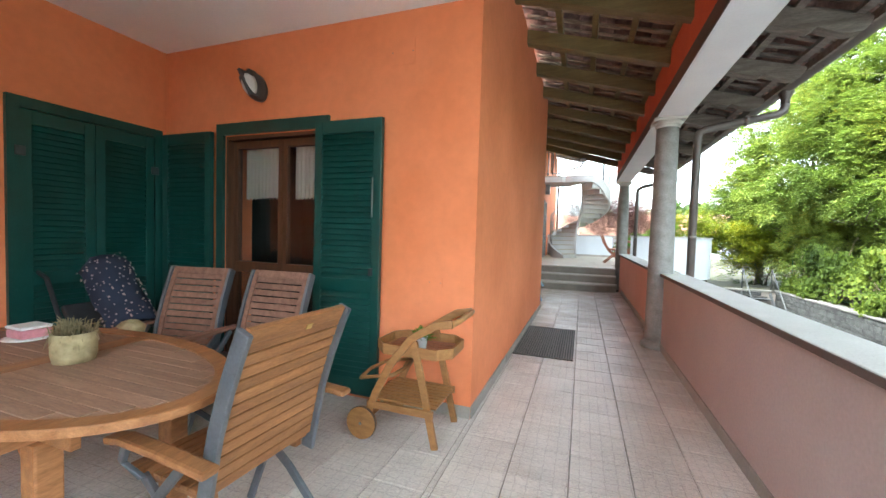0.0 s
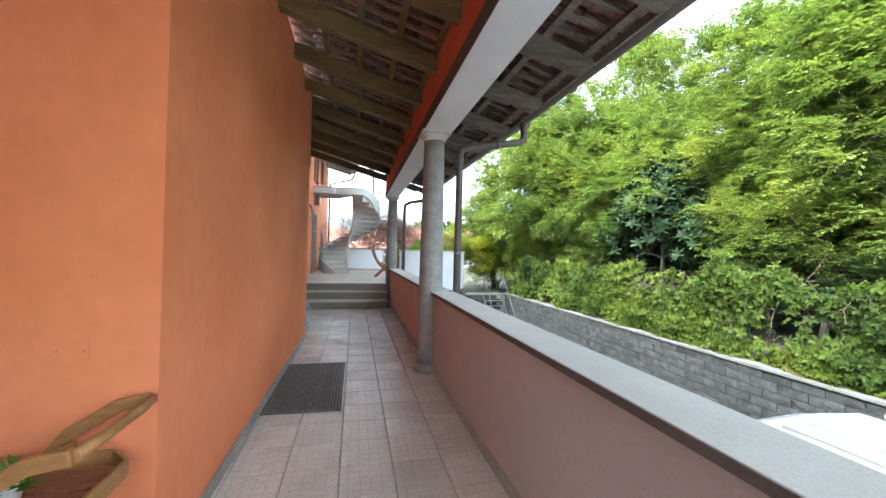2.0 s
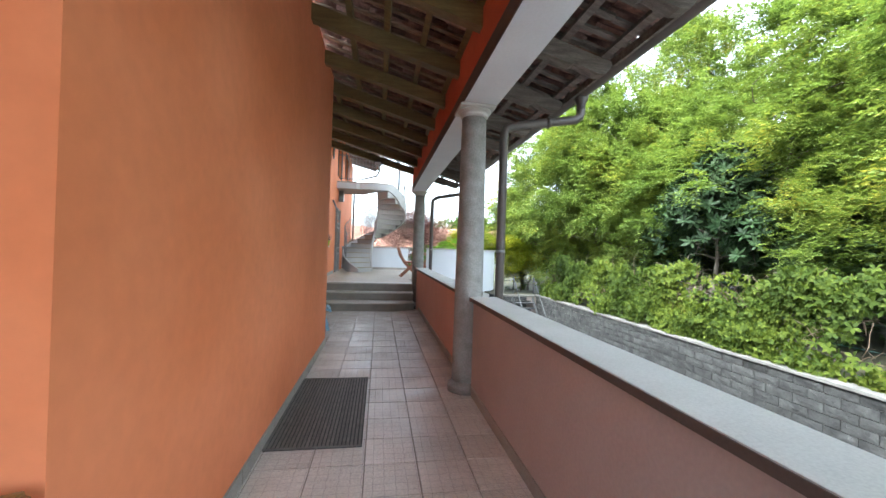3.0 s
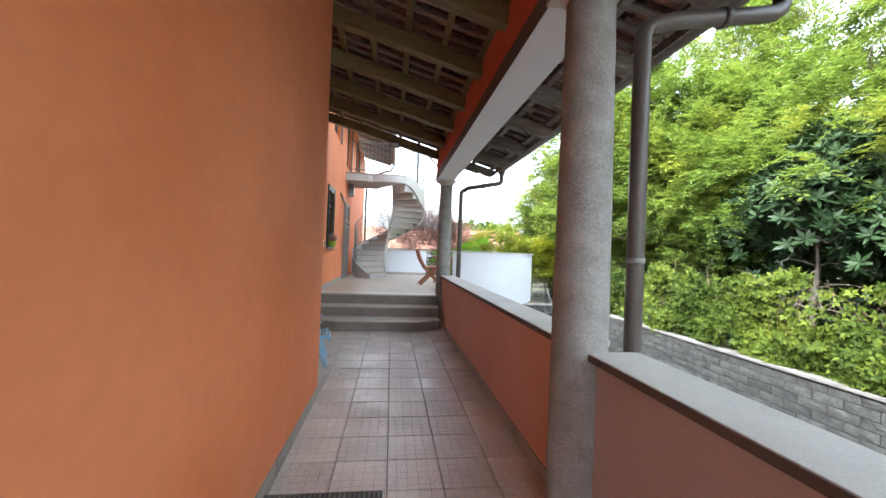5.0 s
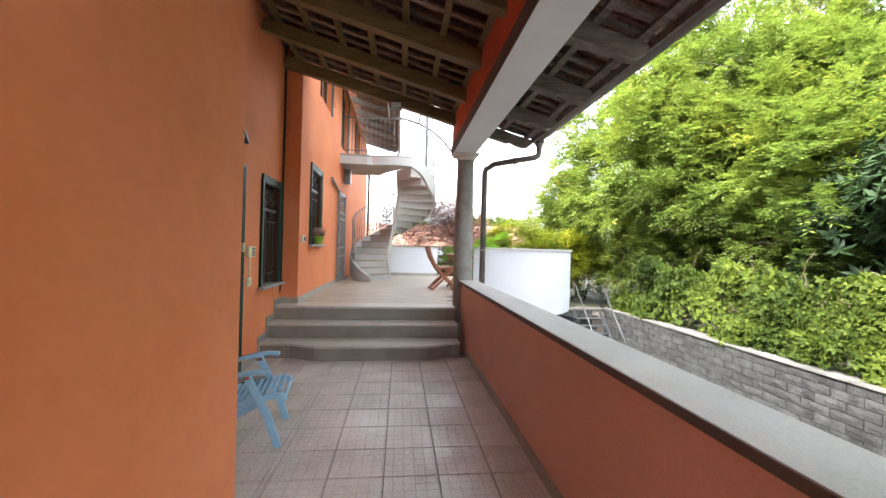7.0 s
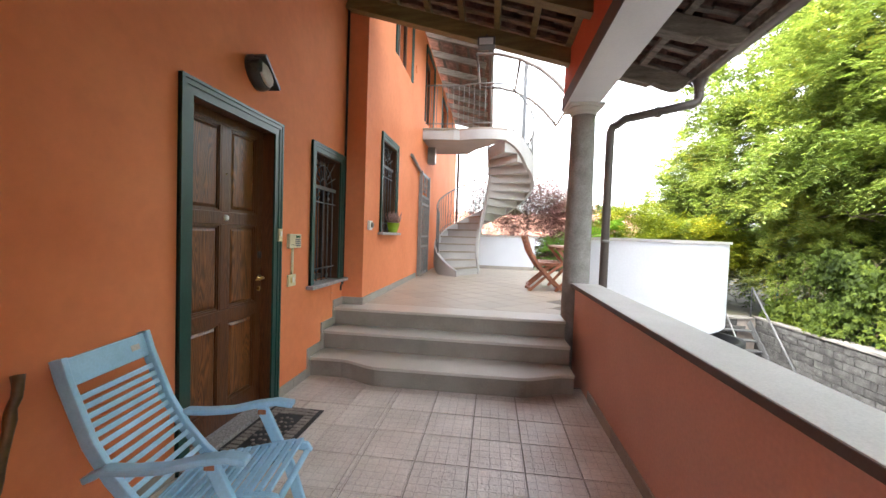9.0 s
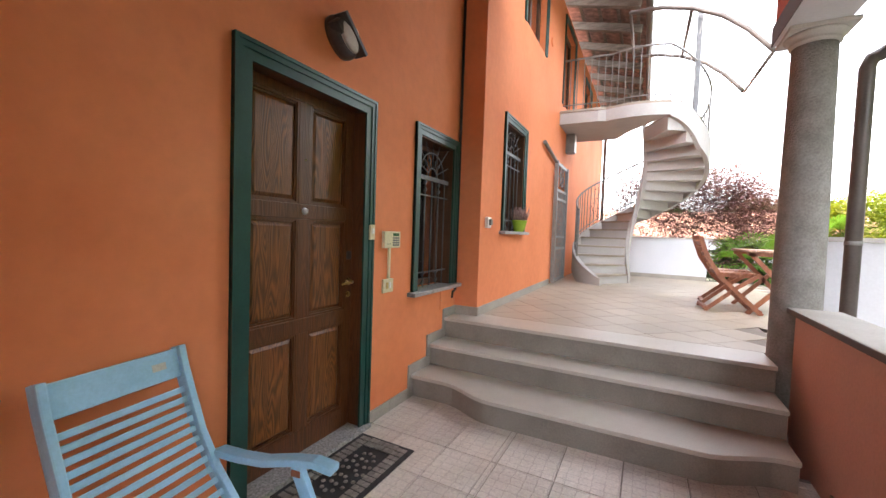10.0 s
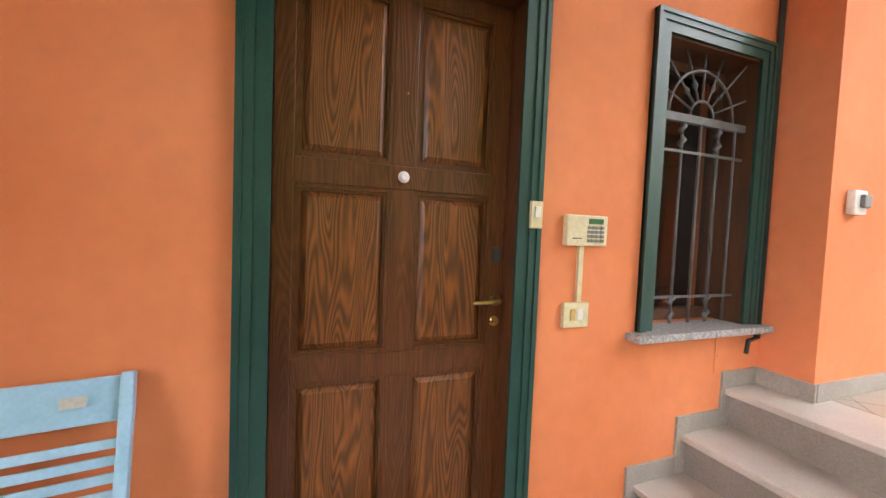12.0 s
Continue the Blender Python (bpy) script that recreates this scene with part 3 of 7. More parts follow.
def rafter_bm(xa, xb, w, h, tail):
    bm = bmesh.new()
    lo = [(xa, slope(xa)), (xb, slope(xb))]
    if tail:
        lo = [(xa, slope(xa)), (xb - 0.34, slope(xb - 0.34)), (xb - 0.30, slope(xb - 0.30) + 0.03), (xb - 0.2, slope(xb - 0.2) + 0.012), (xb - 0.10, slope(xb - 0.10) + 0.012), (xb - 0.03, slope(xb - 0.03) + 0.04), (xb, slope(xb) + 0.08)]
    hi = [along(xb, h), along(xa, h)]
    prof = lo + hi
    a = [bm.verts.new((x, -w / 2, z)) for x, z in prof]
    b = [bm.verts.new((x, w / 2, z)) for x, z in prof]
    bm.faces.new(a)
    bm.faces.new(b[::-1])
    for i in range(len(prof)):
        j = (i + 1) % len(prof)
        bm.faces.new((a[i], b[i], b[j], a[j]))
    return bm


RAFTERS = [11.05 - 0.905 * k for k in range(15)]
raft_in = {-1.6: None, -0.75: None}
for xa in raft_in:
    raft_in[xa] = mesh_of("rafter", rafter_bm(xa, 0.82, 0.105, 0.15, False), M_RAFTER)
raft_out = mesh_of("rafter_tail", rafter_bm(1.09, 1.93, 0.105, 0.15, True), M_WEATHER)
for y in RAFTERS:
    r = tagged(new("rafter", raft_in[-1.6 if y > 7.5 else -0.75]), "olive-brown stained timber rafter carrying the porch roof", "rafter", "porch rafters")
    r.location.y = y
    q = tagged(new("rafter_tail", raft_out), "weathered grey rafter end", "", "")
    q.parent = r

x = -1.45
k = 0
while x < 1.95:
    if not 0.74 < x < 1.12:
        bx, bz = along(x, 0.152)
        bm = box(-0.03, 0.03, -1.66 if x > -0.72 else 7.5, 11.15, 0, 0.045, 0, Matrix.Translation((bx, 0, bz)) @ Matrix.Rotation(ANG, 4, 'Y'))
        b = new("batten", mesh_of("batten", bm, M_RAFTER if x < 0.8 else M_WEATHER))
        tagged(b, "timber batten lying across the rafters" if x < 0.8 else "weathered timber batten under the eaves tiles", "batten", "roof battens")
    x += 0.365
# ---- openings ----
def oriented(m):
    """Maps (along, out, up) of a wall onto the world."""
    return m


WALL_E = Matrix(((0, 1, 0, 0), (1, 0, 0, 0), (0, 0, 1, 0), (0, 0, 0, 1)))          # a wall that faces +x: along = y, out = x
WALL_S = Matrix(((1, 0, 0, 0), (0, -1, 0, 0), (0, 0, 1, 0), (0, 0, 0, 1)))         # a wall that faces -y: along = x, out = -y


def wbox(fr, a0, a1, o0, o1, z0, z1, bevel=0.0):
    return box(a0, a1, o0, o1, z0, z1, bevel, fr)


def moulded_frame(fr, o, a0, a1, z0, z1, w, parent, sill, name="frame_board"):
    """Stepped casing round an opening: two jambs and a head, each of three layers."""
    for k, (ins, wd, th) in enumerate(((0.0, w, 0.014), (0.006, w * 0.5, 0.021), (0.0, w * 0.2, 0.027))):
        bm = bmesh.new()
        b = z0
        bm_box(bm, a0 + ins, a0 + wd, o, o + th, b, z1 - ins, fr)
        bm_box(bm, a1 - wd, a1 - ins, o, o + th, b, z1 - ins, fr)
        bm_box(bm, a0 + wd, a1 - wd, o, o + th, z1 - wd, z1 - ins, fr)
        part(name if k == 0 else "moulding", bm, M_GREEN, parent)


def front_door():
    d = thing("door_1", "dark stained six-panel wooden entrance door in a green frame", "door", (DX, 9.25, 0), kind="structure")
    moulded_frame(WALL_E, DX, 8.745, 9.765, 0, 2.215, 0.095, d, 0)
    part("jamb", wbox(WALL_E, 8.80, 8.835, DX - 0.14, DX + 0.002, 0, 2.13), M_DOOR, d)
    part("jamb", wbox(WALL_E, 9.683, 9.70, DX - 0.14, DX + 0.002, 0, 2.13), M_DOOR, d)
    part("head", wbox(WALL_E, 8.80, 9.70, DX - 0.14, DX + 0.002, 2.13, 2.16), M_DOOR, d)
    L, R, O = 8.837, 9.681, DX - 0.105
    leaf = part("leaf", wbox(WALL_E, L, R, O - 0.045, O - 0.015, 0.02, 2.127), M_DOOR, d)
    ZR = [(0.02, 0.165), (0.745, 0.83), (1.41, 1.495), (2.07, 2.127)]
    AS = [(L, 8.90), (9.22, 9.307), (9.612, R)]
    for a0, a1 in AS[::2]:
        part("stile", wbox(WALL_E, a0, a1, O - 0.015, O + 0.008, 0.02, 2.127, 0.004), M_DOOR, leaf)
    for z0, z1 in ZR:
        part("rail", wbox(WALL_E, AS[0][1] - 0.001, AS[2][0] + 0.001, O - 0.015, O + 0.009, z0, z1, 0.004), M_DOOR, leaf)
    for (z0, z1), (z2, z3) in zip(ZR, ZR[1:]):
        part("muntin", wbox(WALL_E, AS[1][0], AS[1][1], O - 0.015, O + 0.006, z1, z2, 0.004), M_DOOR, leaf)
        for a0, a1 in ((AS[0][1], AS[1][0]), (AS[1][1], AS[2][0])):
            bm = bmesh.new()
            for e, oo in ((0.0, 0.004), (0.011, -0.006)):
                for q in ((a0 + e, a0 + e + 0.012, z1 + e, z2 - e), (a1 - e - 0.012, a1 - e, z1 + e, z2 - e), (a0 + e + 0.012, a1 - e - 0.012, z1 + e, z1 + e + 0.012), (a0 + e + 0.012, a1 - e - 0.012, z2 - e - 0.012, z2 - e)):
                    bm_box(bm, q[0], q[1], O - 0.015, O + oo, q[2], q[3], WALL_E)
            part("panel_moulding", bm, M_DOOR, leaf)
            bm = bmesh.new()
            i0, i1 = 0.024, 0.044
            lo = [(a0 + i0, O - 0.0145, z1 + i0), (a1 - i0, O - 0.0145, z1 + i0), (a1 - i0, O - 0.0145, z2 - i0), (a0 + i0, O - 0.0145, z2 - i0)]
            hi = [(a0 + i1, O - 0.002, z1 + i1), (a1 - i1, O - 0.002, z1 + i1), (a1 - i1, O - 0.002, z2 - i1), (a0 + i1, O - 0.002, z2 - i1)]
            lv = [bm.verts.new(WALL_E @ Vector(p)) for p in lo]
            hv = [bm.verts.new(WALL_E @ Vector(p)) for p in hi]
            bm.faces.new(hv)
            for k in range(4):
                bm.faces.new((lv[k], lv[(k + 1) % 4], hv[(k + 1) % 4], hv[k]))
            part("panel", bm, M_DOORPANEL, leaf)
    x = O + 0.009
    part("knob", lathe([(0.019, 0), (0.021, 0.006), (0.016, 0.016), (0.008, 0.022)], (0, 0, 0), 20), M_WPLAST, leaf, "small white spyhole").matrix_basis = Matrix.Translation((x, 9.262, 1.455)) @ Matrix.Rotation(radians(90), 4, 'Y')
    part("lock", box(x - 0.001, x + 0.014, 9.625, 9.662, 1.16, 1.215, 0.006), M_LAMP, leaf, "dark lock escutcheon")
    part("handle_rose", lathe([(0.024, 0), (0.024, 0.008), (0.012, 0.012), (0.012, 0.04)], (0, 0, 0), 18), M_BRASS, leaf).matrix_basis = Matrix.Translation((x, 9.648, 1.01)) @ Matrix.Rotation(radians(90), 4, 'Y')
    part("handle", tube([(x + 0.04, 9.648, 1.01), (x + 0.052, 9.61, 1.012), (x + 0.052, 9.535, 1.006)], [0.010, 0.010, 0.007], 8), M_BRASS, leaf, "brass lever handle")
    part("key_plate", lathe([(0.020, 0), (0.019, 0.006), (0.004, 0.007)], (0, 0, 0), 18), M_BRASS, leaf).matrix_basis = Matrix.Translation((x, 9.648, 0.925)) @ Matrix.Rotation(radians(90), 4, 'Y')
    part("nail", lathe([(0.006, 0), (0.004, 0.006)], (0, 0, 0), 8), M_BRASS, leaf).matrix_basis = Matrix.Translation((O + 0.006, 9.268, 1.75)) @ Matrix.Rotation(radians(90), 4, 'Y')
    part("threshold", wbox(WALL_E, 8.75, 9.76, DX - 0.2, DX + 0.045, 0.001, 0.028, 0.004), M_GRANITE, d, "grey granite threshold")
    part("backing", wbox(WALL_E, 8.7, 9.8, DX - 0.5, DX - 0.32, -0.05, 2.3), M_DARK, d)


front_door()


def grille(fr, a0, a1, o, z0, z1, parent):
    """Wrought-iron bars with a sunburst in the head."""
    c, w = (a0 + a1) / 2, a1 - a0
    g = part("grille", wbox(fr, a0, a1, o - 0.012, o + 0.012, z0 + 0.74 * (z1 - z0), z0 + 0.74 * (z1 - z0) + 0.035), M_IRON, parent, "grey wrought-iron security grille")
    zf = z0 + 0.74 * (z1 - z0) + 0.035

    def P(a, z, oo=0.0):
        return fr @ Vector((a, o + oo, z))
    for z in (z0 + 0.10 * (z1 - z0), z0 + 0.635 * (z1 - z0)):
        part("bar", wbox(fr, a0, a1, o - 0.005, o + 0.005, z - 0.006, z + 0.006), M_IRON, g)
    n = 5
    for k in range(n):
        a = a0 + w * (k + 0.5) / n
        part("bar", tube([P(a, z0), P(a, zf - 0.03)], 0.0065, 6), M_IRON, g)
        if k % 2:
            for zz in (z0 + 0.09 * (z1 - z0), z0 + 0.03 * (z1 - z0), z0 + 0.67 * (z1 - z0), z0 + 0.72 * (z1 - z0)):
                part("collar", tube([P(a, zz - 0.03), P(a - 0.012, zz - 0.01), P(a + 0.012, zz + 0.01), P(a, zz + 0.03)], [0.004, 0.014, 0.014, 0.004], 6), M_IRON, g)
    r1, r2 = w * 0.36, w * 0.13
    for r in (r1, r2):
        part("arch", tube([P(c + r * math.cos(math.pi * k / 16), zf + r * math.sin(math.pi * k / 16)) for k in range(17)], 0.006, 6), M_IRON, g)
    for k in range(1, 8):
        th = math.pi * k / 8
        reach = min((w / 2) / max(abs(math.cos(th)), 1e-3), (z1 - zf) / math.sin(th))
        part("ray", tube([P(c + r2 * math.cos(th), zf + r2 * math.sin(th)), P(c + reach * math.cos(th), zf + reach * math.sin(th))], 0.005, 6), M_IRON, g)
        if k in (2, 3, 5, 6):
            rm = r1 * 0.72
            q = Vector((math.cos(th), 0, math.sin(th)))
            b = Vector((c, 0, zf)) + q * rm
            part("collar", tube([P(b.x - q.x * .025, b.z - q.z * .025), P(b.x, b.z), P(b.x + q.x * .025, b.z + q.z * .025)], [0.004, 0.014, 0.004], 6), M_IRON, g)


def barred_window(num, o, a0, a1, z0, z1, ha0, ha1, hz0, hz1):
    w = thing("window_%d" % num, "tall barred window in a green frame with a granite sill", "window", (o, (a0 + a1) / 2, z0), kind="structure")
    moulded_frame(WALL_E, o, a0, a1, z0, z1, 0.085, w, 1)
    part("window_sill", wbox(WALL_E, a0 - 0.05, a1 + 0.05, o - 0.12, o + 0.075, z0 - 0.034, z0 - 0.001, 0.004), M_GRANITE, w, "speckled grey granite sill")
    bm = bmesh.new()
    for q in ((ha0, ha0 + 0.012, hz0, hz1), (ha1 - 0.012, ha1, hz0, hz1), (ha0 + 0.012, ha1 - 0.012, hz1 - 0.012, hz1)):
        bm_box(bm, q[0], q[1], o - 0.16, o - 0.002, q[2], q[3], WALL_E)
    part("lining", bm, M_BROWNFRAME, w, "brown wooden reveal lining")
    grille(WALL_E, ha0 + 0.014, ha1 - 0.014, o - 0.05, z0 + 0.01, hz1 - 0.014, w)
    bm = bmesh.new()
    d = 0.055
    for q in ((ha0, ha0 + d, hz0, hz1), (ha1 - d, ha1, hz0, hz1), (ha0 + d, ha1 - d, hz0, hz0 + d), (ha0 + d, ha1 - d, hz1 - d, hz1)):
        bm_box(bm, q[0], q[1], o - 0.21, o - 0.16, q[2], q[3], WALL_E)
    part("window_frame", bm, M_BROWNFRAME, w, "brown wooden sash")
    g = part("pane", wbox(WALL_E, ha0 + d, ha1 - d, o - 0.19, o - 0.184, hz0 + d, hz1 - d), M_GLASS, w)
    g.visible_shadow = False
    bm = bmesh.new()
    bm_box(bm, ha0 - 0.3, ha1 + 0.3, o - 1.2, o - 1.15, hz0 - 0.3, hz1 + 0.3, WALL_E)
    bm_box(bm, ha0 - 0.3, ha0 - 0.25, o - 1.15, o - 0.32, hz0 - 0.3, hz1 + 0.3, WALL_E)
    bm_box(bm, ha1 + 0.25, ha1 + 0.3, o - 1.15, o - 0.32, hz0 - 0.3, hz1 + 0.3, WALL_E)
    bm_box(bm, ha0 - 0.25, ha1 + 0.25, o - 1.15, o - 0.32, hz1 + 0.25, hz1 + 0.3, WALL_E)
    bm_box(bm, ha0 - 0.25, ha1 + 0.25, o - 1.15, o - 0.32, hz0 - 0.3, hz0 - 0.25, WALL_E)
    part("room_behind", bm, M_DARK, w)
    return w


barred_window(1, DX, 10.285, 11.055, 0.872, 2.232, 10.36, 10.98, 0.87, 2.15)
barred_window(2, TX, 11.715, 12.585, 1.402, 2.695, 11.80, 12.50, 1.40, 2.61)


def shutter(fr, a0, a1, o, z0, z1, parent, mid=0.86, th=0.04):
    """Louvred leaf: stiles, rails and sloping slats."""
    w = 0.07
    s = part("shutter", wbox(fr, a0, a0 + w, o, o + th, z0, z1, 0.004), M_GREEN, parent, "dark green louvred wooden shutter leaf")
    part("stile", wbox(fr, a1 - w, a1, o, o + th, z0, z1, 0.004), M_GREEN, s)
    for b, t in ((z0, z0 + 0.13), (mid, mid + 0.10), (z1 - 0.10, z1)):
        part("rail", wbox(fr, a0 + w, a1 - w, o, o + th - 0.003, b, t), M_GREEN, s)
    for b, t in ((z0 + 0.13, mid), (mid + 0.10, z1 - 0.10)):
        n = int((t - b) / 0.043)
        for k in range(n):
            z = b + (t - b) * (k + 0.5) / n
            m = fr @ Matrix.Translation(((a0 + a1) / 2, o + th / 2, z)) @ Matrix.Rotation(radians(-57), 4, 'X')
            part("slat", box(-(a1 - a0) / 2 + w, (a1 - a0) / 2 - w, -0.029, 0.029, -0.0045, 0.0045, 0, m), M_GREEN, s)
    return s


def glazed_door():
    o = -YP
    d = thing("door_2", "brown glazed double door with lace curtains and open green shutters", "door", (-2.55, YP, 0), kind="structure")
    bm = bmesh.new()
    for q in ((-3.16, -3.08, 0, 2.27), (-1.88, -1.81, 0, 2.16), (-3.08, -1.95, 2.17, 2.27)):
        bm_box(bm, q[0], q[1], o, o + 0.03, q[2], q[3], WALL_S)
    part("frame", bm, M_GREEN, d)
    shutter(WALL_S, -3.80, -3.18, o + 0.035, 0.05, 2.20, d)
    s = shutter(WALL_S, -2.04, -1.435, o + 0.035, 0.05, 2.205, d)
    part("bolt", tube([(-1.50, YP - 0.085, 1.45), (-1.50, YP - 0.085, 1.75)], 0.007, 6), M_STEEL, s, "steel shutter bolt")
    part("latch", box(-1.51, -1.485, YP - 0.11, YP - 0.078, 1.0, 1.06, 0.004), M_LAMP, s)
    bm = bmesh.new()
    for q in ((-3.07, -3.045, 0, 2.16), (-1.915, -1.89, 0, 2.16), (-3.045, -1.915, 2.13, 2.16)):
        bm_box(bm, q[0], q[1], o - 0.14, o + 0.002, q[2], q[3], WALL_S)
    part("jambs", bm, M_BROWNFRAME, d)
    for a0, a1 in ((-3.043, -2.482), (-2.478, -1.917)):
        bm = bmesh.new()
        for q in ((a0, a0 + 0.046, 0.03, 2.127), (a1 - 0.046, a1, 0.03, 2.127), (a0 + 0.046, a1 - 0.046, 0.03, 0.18), (a0 + 0.046, a1 - 0.046, 0.93, 1.03), (a0 + 0.046, a1 - 0.046, 2.06, 2.127)):
            bm_box(bm, q[0], q[1], o - 0.115, o - 0.06, q[2], q[3], WALL_S)
        lf = part("door_leaf", bm, M_BROWNFRAME, d)
        for z0, z1 in ((0.18, 0.93), (1.03, 2.06)):
            g = part("pane", wbox(WALL_S, a0 + 0.046, a1 - 0.046, o - 0.09, o - 0.084, z0, z1), M_GLASS, lf)
            g.visible_shadow = False
        bm = bmesh.new()
        n = 40
        rows = []
        for i in range(n + 1):
            a = a0 + 0.08 + (a1 - a0 - 0.16) * i / n
            oo = o - 0.13 - 0.012 * math.sin(i * 1.5)
            rows.append([bm.verts.new(WALL_S @ Vector((a, oo, z))) for z in (2.075, 1.90, 1.74, 1.60 + 0.02 * (i % 4 in (1, 2)))])
        for p, q in zip(rows, rows[1:]):
            for k in range(3):
                bm.faces.new((p[k], q[k], q[k + 1], p[k + 1])).smooth = True
        part("curtain", bm, M_LACE, lf, "short white lace curtain")
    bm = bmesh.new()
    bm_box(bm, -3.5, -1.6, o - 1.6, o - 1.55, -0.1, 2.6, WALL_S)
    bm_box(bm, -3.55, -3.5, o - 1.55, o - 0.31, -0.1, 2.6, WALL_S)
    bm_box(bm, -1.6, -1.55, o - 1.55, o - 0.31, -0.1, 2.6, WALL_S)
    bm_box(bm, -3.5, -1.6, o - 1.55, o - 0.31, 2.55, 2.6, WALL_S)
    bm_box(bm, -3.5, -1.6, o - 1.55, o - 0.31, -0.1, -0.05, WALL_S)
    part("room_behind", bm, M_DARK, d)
    part("doorstep", wbox(WALL_S, -3.12, -1.98, o - 0.28, o + 0.03, 0.001, 0.025, 0.004), M_GRANITE, d)


glazed_door()


def shuttered_window():
    fr, o = WALL_E, -3.85
    d = thing("window_3", "closed pair of dark green louvred shutters in a green frame", "window", (o, 2.07, 0), kind="structure")
    bm = bmesh.new()
    for q in ((1.53, 1.60, 0, 2.24), (2.54, 2.61, 0, 2.24), (1.60, 2.54, 2.16, 2.24)):
        bm_box(bm, q[0], q[1], o, o + 0.035, q[2], q[3], fr)
    part("frame", bm, M_GREEN, d)
    shutter(fr, 1.602, 2.066, o - 0.02, 0.03, 2.157, d)
    shutter(fr, 2.072, 2.538, o - 0.02, 0.03, 2.157, d)
    for z in (0.4, 1.85):
        for a in (1.60, 2.54):
            part("hinge", wbox(fr, a - 0.03, a + 0.03, o + 0.021, o + 0.042, z - 0.035, z + 0.035, 0.004), M_LAMP, d)
    part("backing", wbox(fr, 1.5, 2.64, o - 0.25, o - 0.18, -0.05, 2.3), M_DARK, d)


shuttered_window()


def upper_opening(num, y0, y1, z0, z1, label):
    o = TX
    w = thing("window_%d" % num, label, "window", (o, (y0 + y1) / 2, z0), kind="structure")
    moulded_frame(WALL_E, o, y0 - 0.07, y1 + 0.07, z0 - 0.02, z1 + 0.07, 0.08, w, 1)
    bm = bmesh.new()
    for q in ((y0, y0 + 0.07, z0, z1), (y1 - 0.07, y1, z0, z1), (y0 + 0.07, y1 - 0.07, z0, z0 + 0.08), (y0 + 0.07, y1 - 0.07, z1 - 0.07, z1), ((y0 + y1) / 2 - 0.04, (y0 + y1) / 2 + 0.04, z0 + 0.08, z1 - 0.07)):
        bm_box(bm, q[0], q[1], o - 0.14, o - 0.09, q[2], q[3], WALL_E)
    part("window_frame", bm, M_BROWNFRAME, w)
    part("pane", wbox(WALL_E, y0 + 0.07, y1 - 0.07, o - 0.12, o - 0.112, z0 + 0.08, z1 - 0.07), M_GLASS, w)
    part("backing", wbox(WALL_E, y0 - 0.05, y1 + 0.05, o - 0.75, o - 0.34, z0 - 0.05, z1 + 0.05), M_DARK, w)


upper_opening(4, 12.35, 13.35, 3.98, 5.1, "upper green-framed window of the house")
upper_opening(5, 14.75, 15.75, 3.72, 5.15, "glazed balcony door at the head of the spiral stair")
upper_opening(6, 17.3, 18.3, 4.1, 5.0, "small green-framed upper window")


def steel_gate():
    """Barred steel gate leaf standing just off the wall."""
    g = thing("door_3", "grey steel barred security gate against the house wall", "gate", (TX, 14.8, T0), kind="structure")
    a0, a1, z0, z1, o = 14.25, 15.22, T0 + 0.02, 2.62, TX + 0.05
    for q in ((a0, a0 + 0.05, z0, z1), (a1 - 0.05, a1, z0, z1)):
        part("post", wbox(WALL_E, q[0], q[1], o - 0.03, o + 0.03, q[2], q[3]), M_STEEL, g)
    for z in (z0, z0 + 0.55, z0 + 0.75, z0 + 1.4, z0 + 1.55, z1 - 0.05):
        part("rail", wbox(WALL_E, a0 + 0.05, a1 - 0.05, o - 0.012, o + 0.012, z, z + 0.045), M_STEEL, g)
    for k in range(8):
        a = a0 + 0.05 + (a1 - a0 - 0.1) * (k + 0.5) / 8
        part("bar", wbox(WALL_E, a - 0.008, a + 0.008, o - 0.008, o + 0.008, z0, z0 + 1.55), M_STEEL, g)
    c, zc = (a0 + a1) / 2, z0 + 1.82
    part("ring", tube([(o, c + 0.16 * math.cos(k * math.tau / 20), zc + 0.16 * math.sin(k * math.tau / 20)) for k in range(20)], 0.008, 6, True), M_STEEL, g)
    for k in range(8):
        th = k * math.tau / 8
        part("ray", tube([(o, c, zc), (o, c + 0.3 * math.cos(th), zc + 0.24 * math.sin(th))], 0.007, 5), M_STEEL, g)
    part("track", tube([(TX + 0.04, 13.4, 2.74), (TX + 0.04, 14.3, 2.60)], 0.028, 8), M_STEEL, g, "pale steel stay above the gate")
    part("backing", wbox(WALL_E, 14.5, 15.5, TX - 0.6, TX - 0.34, 0.4, 2.7), M_DARK, g)


steel_gate()


